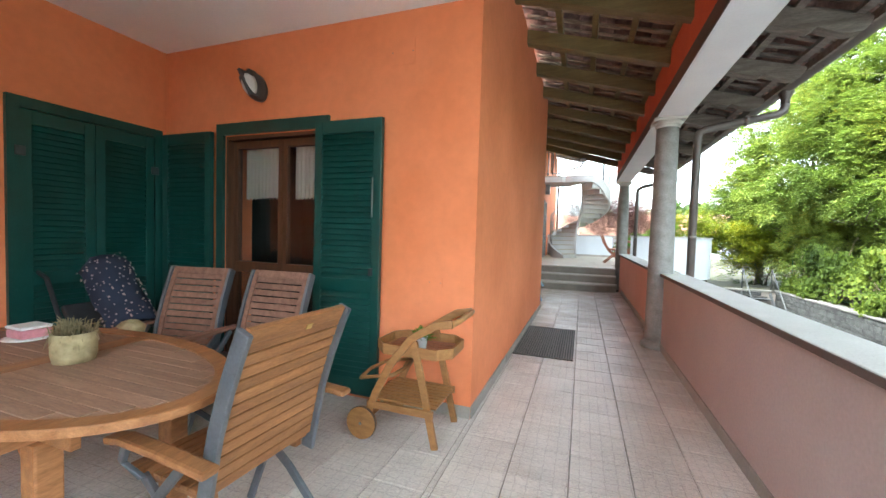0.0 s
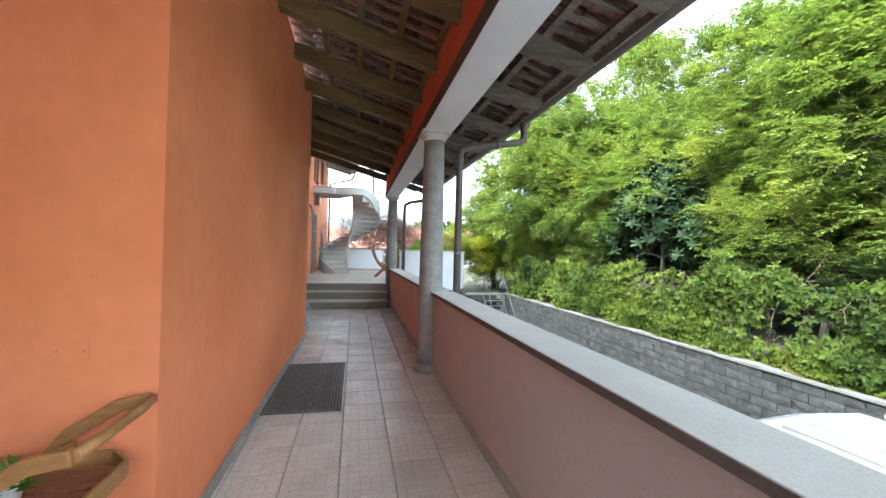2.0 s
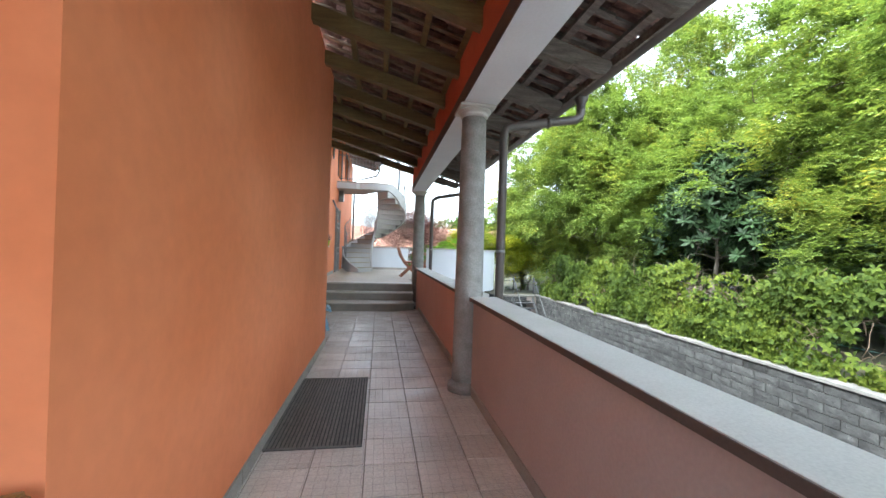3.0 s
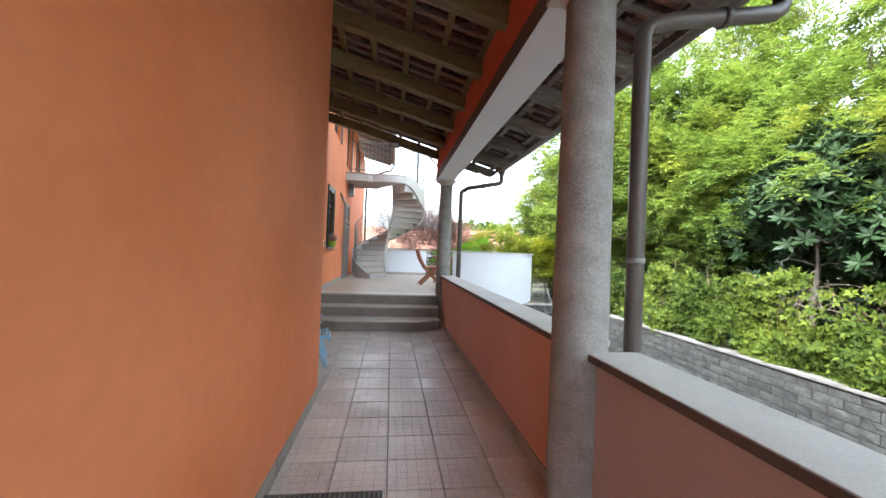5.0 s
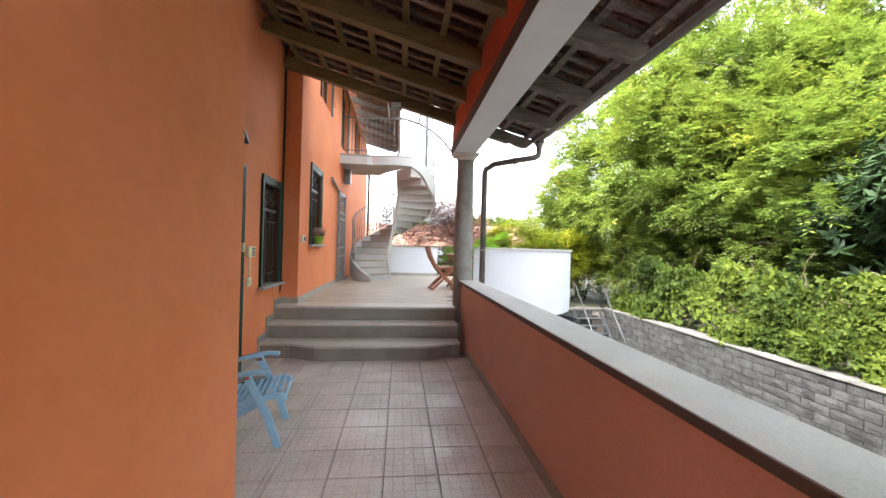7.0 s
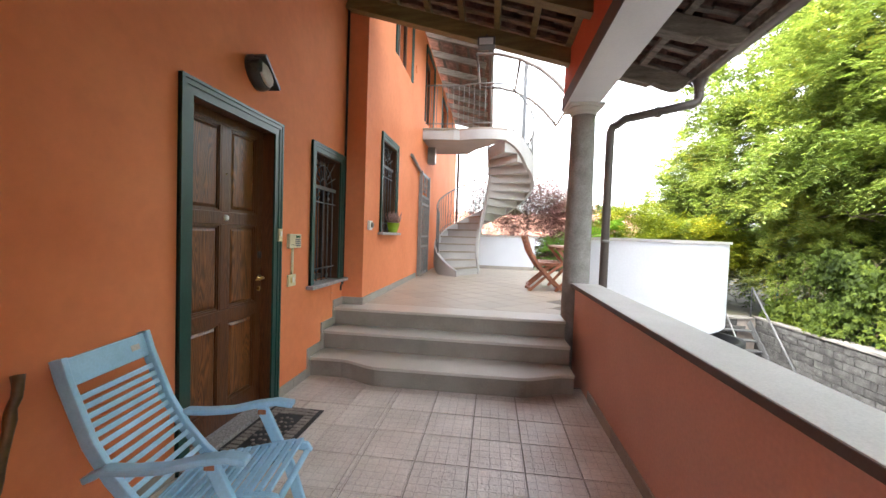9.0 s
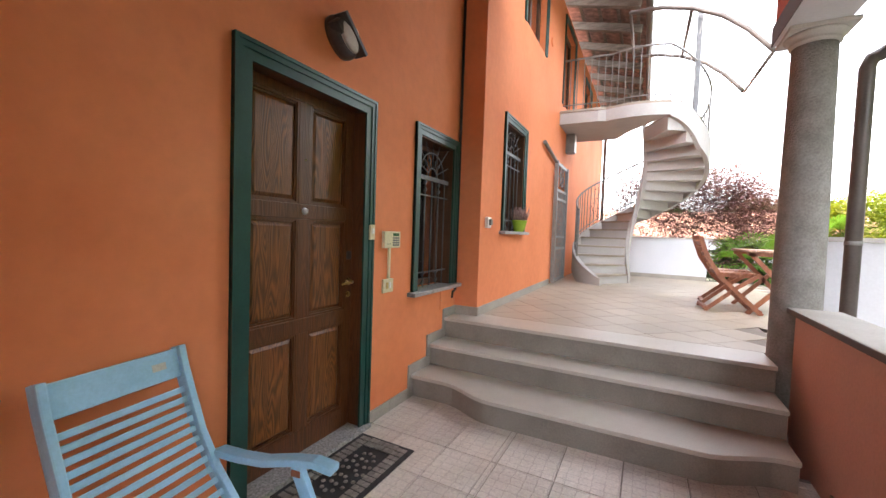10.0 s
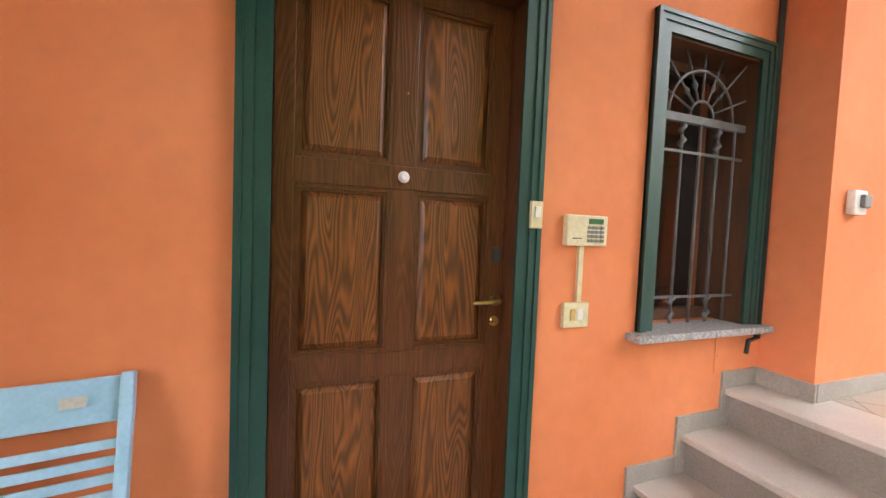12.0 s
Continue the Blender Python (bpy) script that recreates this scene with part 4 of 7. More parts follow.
# wall fittings
def oval_lamp(fr, a, o, z, tilt, size=1.0):
    t = thing("wall_lamp", "oval grey bulkhead wall lamp with a frosted lens", "lamp", fr @ Vector((a, o, z)), group="bulkhead wall lamps")
    m = fr @ Matrix.Translation((a, o, z)) @ Matrix.Rotation(radians(tilt), 4, 'Y') @ Matrix.Diagonal((0.088 * size, 1.2 * size, 0.135 * size, 1)) @ Matrix.Rotation(radians(-90), 4, 'X')
    bm = lathe([(1.0, 0.0), (1.02, 0.03), (0.95, 0.06), (0.86, 0.075), (0.8, 0.08)], seg=36)
    bmesh.ops.transform(bm, matrix=m, verts=bm.verts[:])
    part("housing", bm, M_LAMP, t)
    bm = lathe([(0.80, 0.079), (0.7, 0.10), (0.45, 0.118), (0.1, 0.125)], seg=36)
    bmesh.ops.transform(bm, matrix=m, verts=bm.verts[:])
    part("lens", bm, M_LENS, t, "frosted ribbed glass lens")
    m2 = fr @ Matrix.Translation((a, o, z)) @ Matrix.Rotation(radians(tilt), 4, 'Y')
    part("bar", box(-0.012, 0.012, 0.06, 0.16 * size, -0.135 * size, 0.135 * size, 0.004, m2), M_LAMP, t)
    part("hood", box(-0.07 * size, 0.07 * size, 0.02, 0.12 * size, 0.03, 0.12 * size, 0.025, m2), M_LAMP, t)


oval_lamp(WALL_S, -2.70, -YP, 2.56, -30)
oval_lamp(WALL_E, 9.40, DX, 2.47, -48, 0.92)

k = thing("alarm_keypad", "cream alarm keypad with grey buttons and green display", "keypad", (DX, 9.97, 1.24))
part("body", box(DX, DX + 0.03, 9.88, 10.075, 1.235, 1.355, 0.006), M_IVORY, k)
part("display", box(DX + 0.0302, DX + 0.033, 9.98, 10.05, 1.322, 1.342), mat("lcd", (0.05, 0.14, 0.07), (0.06, 0.17, 0.09), rough=0.2, bump=0), k)
for i in range(4):
    for j in range(4):
        part("button", box(DX + 0.0302, DX + 0.035, 9.975 + 0.021 * i, 9.991 + 0.021 * i, 1.25 + 0.017 * j, 1.262 + 0.017 * j), M_STEEL, k)
part("printing", box(DX + 0.0302, DX + 0.031, 9.905, 9.95, 1.262, 1.266), M_LAMP, k)
k = thing("cable_duct", "thin cream plastic cable duct on the wall", "duct", (DX, 9.965, 1.01))
part("duct", box(DX, DX + 0.014, 9.955, 9.978, 1.012, 1.234, 0.002), M_IVORY, k)
k = thing("wall_socket", "cream double wall socket plate", "socket", (DX, 9.95, 0.91))
part("plate", box(DX, DX + 0.018, 9.893, 10.015, 0.91, 1.01, 0.005), M_IVORY, k)
for a in (9.925, 9.96):
    part("switch", box(DX + 0.018, DX + 0.022, a, a + 0.022, 0.94, 0.985), M_BRASS if a < 9.93 else M_WPLAST, k)
k = thing("door_bell", "cream bell push on the door frame", "bell push", (DX, 9.75, 1.32))
part("plate", box(DX + 0.015, DX + 0.030, 9.715, 9.765, 1.295, 1.395, 0.003), M_IVORY, k)
part("button", box(DX + 0.030, DX + 0.036, 9.728, 9.752, 1.335, 1.375, 0.002), M_WPLAST, k)
k = thing("outdoor_socket", "white and grey covered outdoor socket", "socket", (TX, 11.3, 1.43))
part("body", box(TX, TX + 0.035, 11.24, 11.34, 1.42, 1.53, 0.01), M_WPLAST, k)
part("cover", box(TX + 0.035, TX + 0.055, 11.27, 11.33, 1.45, 1.51, 0.008), M_STEEL, k)
for a0, a1, z0, z1, nm, fr, o in ((10.80, 11.06, 0.64, 0.815, "junction_cover", WALL_E, DX), (-1.06, -0.94, 0.94, 1.01, "junction_cover", WALL_S, -YP), (-1.41, -1.21, 2.60, 2.79, "junction_cover", WALL_S, -YP)):
    k = thing(nm, "wall-coloured painted junction box cover", "cover", fr @ Vector(((a0 + a1) / 2, o, z0)), group="painted junction covers")
    part("plate", wbox(fr, a0, a1, o, o + 0.005, z0, z1, 0.002), M_ORANGE, k)
    for a in (a0 + 0.015, a1 - 0.015):
        part("screw", wbox(fr, a - 0.003, a + 0.003, o + 0.005, o + 0.007, (z0 + z1) / 2 - 0.003, (z0 + z1) / 2 + 0.003), M_STEEL, k)
k = thing("wall_speaker", "small grey box lamp on the house wall", "lamp", (TX, 15.3, 2.95))
part("body", box(TX, TX + 0.16, 15.2, 15.38, 2.93, 3.28, 0.01), M_STEEL, k)
part("front", box(TX + 0.16, TX + 0.166, 15.22, 15.36, 2.95, 3.26), M_WPLAST, k)
k = thing("vent_cap", "small round wall vent cap", "vent", (TX, 13.6, 4.3))
part("cap", tube([(TX, 13.75, 4.33), (TX + 0.02, 13.75, 4.33)], [0.07, 0.06], 20), M_ORANGE, k)
k = thing("flue_pipe", "thin black cable pipe running up the wall corner", "pipe", (DX, 11.09, 0.8))
part("pipe", tube([(DX + 0.02, 11.075, 0.80), (DX + 0.02, 11.075, 4.2)], 0.014, 8), M_BLACK, k)
part("outlet", tube([(DX + 0.02, 11.075, 0.80), (DX + 0.05, 10.96, 0.80), (DX + 0.05, 10.95, 0.74)], 0.010, 8), M_BLACK, k)

# door mat with stone pattern
k = thing("door_mat", "black rubber door mat with a moulded cobble pattern", "mat", (-1.36, 9.3, 0))
MX0, MX1, MY0, MY1 = -1.555, -1.15, 8.94, 9.66
part("base", box(MX0, MX1, MY0, MY1, 0.0005, 0.008, 0.002), M_BLACK, k)
r = random.Random(4)
cob = []
for i in range(2):
    n = 15
    for j in range(n):
        cob.append((MX0 + 0.03 + 0.036 * i, MX0 + 0.062 + 0.036 * i, MY0 + 0.02 + j * (MY1 - MY0 - 0.04) / n, MY0 + 0.015 + (j + 0.88) * (MY1 - MY0 - 0.04) / n))
        cob.append((MX1 - 0.062 - 0.036 * i, MX1 - 0.03 - 0.036 * i, MY0 + 0.02 + j * (MY1 - MY0 - 0.04) / n, MY0 + 0.015 + (j + 0.88) * (MY1 - MY0 - 0.04) / n))
for j in range(2):
    for i in range(6):
        a = MX0 + 0.105 + i * 0.034
        cob.append((a, a + 0.030, MY0 + 0.02 + 0.05 * j, MY0 + 0.064 + 0.05 * j))
        cob.append((a, a + 0.030, MY1 - 0.064 - 0.05 * j, MY1 - 0.02 - 0.05 * j))
for a, b, c, d in cob:
    part("cobble", box(a, b, c, d, 0.008, 0.013 + r.uniform(0, .002), 0.002), M_COBBLE, k)
cx, cy = (MX0 + MX1) / 2, (MY0 + MY1) / 2
for ring, n in ((0.03, 5), (0.06, 10), (0.09, 16)):
    for j in range(n):
        th = j * math.tau / n + ring * 9
        part("pebble", lathe([(0.013, 0.008), (0.011, 0.013), (0.005, 0.015)], (cx + ring * math.cos(th), cy + 2.1 * ring * math.sin(th), 0), 7), M_COBBLE, k)

# scraper mat by the wall
k = thing("scraper_mat", "large dark ribbed scraper mat on the tiles", "mat", (-0.37, 5.08, 0))
part("base", box(-0.682, -0.025, 4.36, 5.79, 0.0005, 0.006), M_BLACK, k)
for i in range(24):
    x = -0.675 + 0.0271 * i
    part("rib", box(x, x + 0.017, 4.365, 5.785, 0.006, 0.014), M_RIB, k)
for y0 in (4.36, 5.78):
    part("edge", box(-0.682, -0.025, y0, y0 + 0.01, 0.006, 0.016), M_RIB, k)
# ---- terrace ----
SC, SR, SI, SN, SA, SD = Vector((-0.13, 15.55, 0)), 1.03, 0.14, 17, 236.0, 17.8
RISE = (3.50 - T0) / 18


def helix(r, a):
    """Point on the stair's plan at radius r and angle a degrees."""
    return SC.x + r * math.cos(radians(a)), SC.y + r * math.sin(radians(a))


def hz(a):
    return T0 + RISE * ((SA - a) / SD + 1)


def wedge(r0, r1, a0, a1, z0, z1, seg=4, taper=0.0):
    bm = bmesh.new()
    out = [helix(r1, a0 + (a1 - a0) * k / seg) for k in range(seg + 1)]
    inn = [helix(r0, a0 + (a1 - a0) * k / seg) for k in range(seg + 1)]
    poly = out + inn[::-1]
    lo = [bm.verts.new((x, y, z0)) for x, y in poly]
    hi = [bm.verts.new((x, y, z1)) for x, y in poly]
    bm.faces.new(lo[::-1])
    bm.faces.new(hi)
    for k in range(len(poly)):
        j = (k + 1) % len(poly)
        bm.faces.new((lo[k], lo[j], hi[j], hi[k]))
    return bm


stair = thing("spiral_stair", "pale concrete spiral stair with thin steel railings up to the balcony", "stair", (SC.x, SC.y, T0))
for i in range(SN):
    a = SA - SD * i
    z = T0 + RISE * (i + 1)
    part("step", wedge(SI, SR - 0.03, a, a - SD, z - RISE - 0.10 if i else T0, z - 0.032), M_CONC, stair)
    part("tread", wedge(SI + 0.02, SR - 0.03, a + 2.0, a - SD, z - 0.03, z), M_TREAD, stair)
bm = bmesh.new()
n = 90
A1 = SA - SD * SN
for r0, r1, lo_, hi_ in ((SR - 0.03, SR + 0.04, -0.30, 0.10), (SI - 0.06, SI, -0.30, 0.12)):
    bm = bmesh.new()
    rings = []
    for k in range(n + 1):
        a = SA + 8 + (A1 - SA - 8) * k / n
        z = hz(a) - RISE * 0.5
        zl = max(T0, z + lo_)
        zh = max(T0 + 0.12, z + hi_)
        if a < A1 + 30:
            f = (A1 + 30 - a) / 30
            zl += (3.27 - zl) * f
            zh += (3.51 - zh) * f
        p, q = helix(r0, a), helix(r1, a)
        rings.append([bm.verts.new(v) for v in ((*p, zl), (*q, zl), (*q, zh), (*p, zh))])
    for a_, b_ in zip(rings, rings[1:]):
        for k in range(4):
            bm.faces.new((a_[k], a_[(k + 1) % 4], b_[(k + 1) % 4], b_[k])).smooth = k in (0, 2) and False
    bm.faces.new(rings[0][::-1])
    bm.faces.new(rings[-1])
    part("stringer", bm, M_CONC, stair, "smooth pale curved stair string")
A2 = -118
arc = [helix(SR + 0.04, A1 + (A2 - A1) * k / 14) for k in range(15)]
land = prism(arc + [(-0.75, 14.56), (TX, 14.56), (TX, 15.95), (-0.55, 15.95), (-0.35, 15.5)], 3.29, 3.475)
part("landing", land, M_CONC, stair)
part("landing_top", prism([(x, y) for x, y in arc] + [(-0.75, 14.54), (TX, 14.54), (TX, 15.95), (-0.55, 15.95), (-0.35, 15.5)], 3.477, 3.515), M_TREAD, stair)

rail_pts, n = [], 84
for k in range(n + 1):
    a = SA - 30 + (A2 - SA + 30) * k / n
    z = min(hz(a), 3.51)
    rail_pts.append((*helix(SR - 0.0, a), z))
for x in (-0.75, -1.05, TX + 0.04):
    rail_pts.append((x, 14.60, 3.51))
rl = part("handrail", tube([(x, y, z + 0.86) for x, y, z in rail_pts], 0.016, 7), M_STEEL, stair, "thin grey steel handrail")
part("lower_rail", tube([(x, y, z + 0.10) for x, y, z in rail_pts], 0.010, 6), M_STEEL, stair)
acc = 0.0
last = None
for p in rail_pts:
    p = Vector(p)
    if last is not None:
        seg = (p - last).length
        t = 0.11 - acc
        while t < seg:
            q = last + (p - last) * (t / seg)
            part("baluster", tube([(q.x, q.y, q.z + 0.02), (q.x, q.y, q.z + 0.86)], 0.0075, 5), M_STEEL, rl)
            t += 0.11
        acc = seg - (t - 0.11)
    last = p
part("newel", tube([rail_pts[0], (rail_pts[0][0], rail_pts[0][1], rail_pts[0][2] + 0.86)], 0.016, 7), M_STEEL, stair)
px, py = helix(SR - 0.01, -42)
part("mast", box(px - 0.035, px + 0.035, py - 0.035, py + 0.035, 3.0, 4.95), M_IRON, stair, "grey steel post holding the canopy")
part("mast_bracket", strip([(px, py - 0.02, 4.55), (px + 0.05, py - 0.05, 4.85), (px + 0.3, py, 4.8)], 0.05, 0.02, (0, 1, 0)), M_STEEL, stair)
can = thing("stair_canopy", "curved clear canopy on slim steel ribs above the stair", "canopy", (0.6, 15.7, 4.0))
PR = [(-0.35, 5.02), (0.1, 5.0), (0.5, 4.90), (0.9, 4.70), (1.2, 4.45), (1.42, 4.2), (1.52, 4.08)]
for y, dz in ((14.7, 0), (16.6, 0.06)):
    part("rib", tube([(x, y, z + dz) for x, z in PR], 0.034, 7), M_GUTTER, can)
for x, z in (PR[0], PR[2], PR[6]):
    part("purlin", tube([(x, 14.7, z), (x, 16.6, z + 0.06)], 0.026, 7), M_GUTTER, can)

# upper eaves of the house
ev = thing("house_eaves", "wide timber eaves with tiles above the upper windows", "eaves", (-0.7, 16, 5.2), kind="structure")
for k in range(12):
    y = 11.3 + 0.88 * k
    part("eaves_rafter", strip([(TX - 0.1, y, 5.52), (-0.20, y, 5.20)], 0.09, 0.14, (0, 1, 0)), M_WEATHER, ev)
for k in range(4):
    x = -1.25 + 0.32 * k
    part("eaves_batten", box(x, x + 0.05, 11.2, 21.4, 5.585 - 0.274 * (x - TX), 5.63 - 0.274 * (x - TX)), M_WEATHER, ev)
bm = bmesh.new()
v = [bm.verts.new(p) for p in ((-2.2, 11.15, 5.90), (-0.12, 11.15, 5.30), (-0.12, 21.45, 5.30), (-2.2, 21.45, 5.90), (-2.2, 11.15, 6.02), (-0.12, 11.15, 5.42), (-0.12, 21.45, 5.42), (-2.2, 21.45, 6.02))]
for f in ((0, 3, 2, 1), (4, 5, 6, 7), (0, 1, 5, 4), (1, 2, 6, 5), (2, 3, 7, 6), (3, 0, 4, 7)):
    bm.faces.new([v[i] for i in f])
part("eaves_tiles", bm, M_COPPO, ev)
part("eaves_gutter", tube([(-0.08, 11.1, 5.30), (-0.08, 21.5, 5.30)], 0.06, 10), M_GUTTER, ev)
part("down_pipe", tube([(-0.08, 21.4, 5.25), (-0.2, 21.4, 5.0), (-1.28, 21.5, 4.7), (-1.28, 21.5, -0.3)], 0.05, 8), M_GUTTER, ev)

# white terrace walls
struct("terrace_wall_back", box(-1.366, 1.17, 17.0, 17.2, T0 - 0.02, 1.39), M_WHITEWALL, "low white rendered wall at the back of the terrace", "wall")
struct("terrace_wall_coping", box(-1.366, 1.21, 16.97, 17.23, 1.391, 1.42, 0.006), M_CAP, "thin grey coping on the white wall", "coping")
BC, BR = (1.7, 13.6), 1.9


def bay(r0, r1, a0, a1, z0, z1, seg=40):
    bm = bmesh.new()
    rings = []
    for k in range(seg + 1):
        a = radians(a0 + (a1 - a0) * k / seg)
        rings.append([bm.verts.new((BC[0] + r * math.cos(a), BC[1] + r * math.sin(a), z)) for r, z in ((r0, z0), (r1, z0), (r1, z1), (r0, z1))])
    for p, q in zip(rings, rings[1:]):
        for k in range(4):
            bm.faces.new((p[k], p[(k + 1) % 4], q[(k + 1) % 4], q[k])).smooth = True
    bm.faces.new(rings[0][::-1])
    bm.faces.new(rings[-1])
    return bm


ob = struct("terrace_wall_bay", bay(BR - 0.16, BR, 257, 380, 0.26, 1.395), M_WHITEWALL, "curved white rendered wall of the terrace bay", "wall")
ob.data.set_sharp_from_angle(angle=radians(40))
ob = struct("terrace_bay_coping", bay(BR - 0.19, BR + 0.03, 256.5, 380.5, 1.397, 1.43), M_CAP, "thin grey coping on the curved wall", "coping")
ob.data.set_sharp_from_angle(angle=radians(40))
struct("terrace_floor_side", box(1.05, 2.1, 13.6, 17.2, 0.25, T0 - 0.008), M_GROUT, "pale grout bed under the side of the terrace", "floor")
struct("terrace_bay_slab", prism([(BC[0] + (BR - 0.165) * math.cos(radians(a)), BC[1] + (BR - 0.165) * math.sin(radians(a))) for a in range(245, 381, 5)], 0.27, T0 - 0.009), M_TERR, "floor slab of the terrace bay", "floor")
for a in (300, 318):
    t = thing("plant_tub", "large round black plastic tub under the bay", "tub", (BC[0] + 1.62 * math.cos(radians(a)), BC[1] + 1.62 * math.sin(radians(a)), -2.4), group="black tubs")
    part("tub", lathe([(0.42, 0), (0.5, 1.2), (0.52, 2.46), (0.55, 2.48), (0.55, 2.54), (0.48, 2.54), (0.46, 2.3)], (BC[0] + 1.62 * math.cos(radians(a)), BC[1] + 1.62 * math.sin(radians(a)), -2.4), 30), M_BLACK, t)
struct("baseboard_terrace", box(TX, TX + 0.012, 11.13, 14.24, T0, T0 + 0.085, 0.002), M_SKIRT, "grey tile skirting along the terrace wall", "skirting")
struct("baseboard_terrace_back", box(-1.35, 1.17, 16.988, 17.0, T0, T0 + 0.085, 0.002), M_SKIRT, "grey tile skirting along the white wall", "skirting")
struct("baseboard_pilaster", box(DX, TX + 0.012, 11.108, 11.12, T0, T0 + 0.085, 0.002), M_SKIRT, "grey tile skirting on the wall corner", "skirting")


def folding_chair(at):
    c = thing("folding_chair", "reddish hardwood folding garden chair on the terrace", "chair", (0, 0, 0), group="folding chairs on the terrace", local=True)
    for s in (-0.21, 0.21):
        part("back_leg", strip([(0.42, s, 0.0), (0.02, s, 0.40), (-0.12, s, 0.62), (-0.20, s, 0.86)], 0.025, 0.045, (0, 1, 0)), M_TEAKRED, c)
        part("front_leg", strip([(-0.12, s * 0.88, 0.0), (0.2, s * 0.88, 0.30), (0.38, s * 0.88, 0.44)], 0.025, 0.04, (0, 1, 0)), M_TEAKRED, c)
        part("seat_rail", box(-0.02, 0.40, s * 0.78 - 0.012, s * 0.78 + 0.012, 0.405, 0.44), M_TEAKRED, c)
    for x, z in ((0.40, 0.02), (-0.10, 0.02)):
        part("stretcher", box(x - 0.02, x + 0.02, -0.21, 0.21, z, z + 0.03), M_TEAKRED, c)
    for k in range(7):
        part("seat_slat", box(0.0 + 0.057 * k, 0.045 + 0.057 * k, -0.19, 0.19, 0.441, 0.455, 0.003), M_TEAKRED, c)
    for k in range(7):
        u = 0.40 + 0.066 * k
        x = 0.02 - (u - 0.40) * 0.48
        part("back_slat", box(-0.006, 0.006, -0.20, 0.20, 0, 0.05, 0.003, Matrix.Translation((x - 0.02, 0, u + 0.03)) @ Matrix.Rotation(radians(-22), 4, 'Y')), M_TEAKRED, c)
    c.matrix_basis = at
    return c


f1 = folding_chair(pose(0.80, 13.25, T0, 0, 0, 4))
copy_thing(f1, pose(0.84, 13.78, T0, 0, 0, -3))
tt = thing("terrace_table", "folding hardwood table with a pale slatted top", "table", (1.5, 13.5, T0))
for k in range(8):
    part("top_slat", box(1.06 + 0.085 * k, 1.14 + 0.085 * k, 13.05, 13.95, T0 + 0.70, T0 + 0.725, 0.003), M_TEAKTOP, tt)
for y in (13.1, 13.9):
    part("leg", strip([(1.1, y, T0), (1.7, y, T0 + 0.69)], 0.03, 0.045, (0, 1, 0)), M_TEAKRED, tt)
    part("leg", strip([(1.7, y, T0), (1.1, y, T0 + 0.69)], 0.03, 0.045, (0, 1, 0)), M_TEAKRED, tt)
    part("apron", box(1.08, 1.72, y - 0.015, y + 0.015, T0 + 0.655, T0 + 0.699), M_TEAKRED, tt)

# window pot
k = thing("flower_pot", "lime green pot of pale heather on the window sill", "plant pot", (TX + 0.03, 12.35, 1.402))
part("pot", lathe([(0.055, 0.0), (0.075, 0.05), (0.092, 0.125), (0.098, 0.13), (0.095, 0.14), (0.085, 0.14), (0.08, 0.11)], (TX + 0.025, 12.33, 1.402), 26), M_POT, k, "glossy lime green pot")
bm = bmesh.new()
r = random.Random(9)
for j in range(120):
    th, rr_ = r.uniform(0, math.tau), r.uniform(0, 0.08)
    b = Vector((TX + 0.025 + rr_ * math.cos(th), 12.33 + rr_ * math.sin(th), 1.52))
    e = b + Vector((0.6 * rr_ * math.cos(th), 0.6 * rr_ * math.sin(th), r.uniform(0.10, 0.2)))
    bm_tube(bm, [b, (b + e) / 2, e], [0.002, 0.005, 0.002], 4)
part("heather", bm, M_HEATHER, k, "dusty pink heather sprigs")
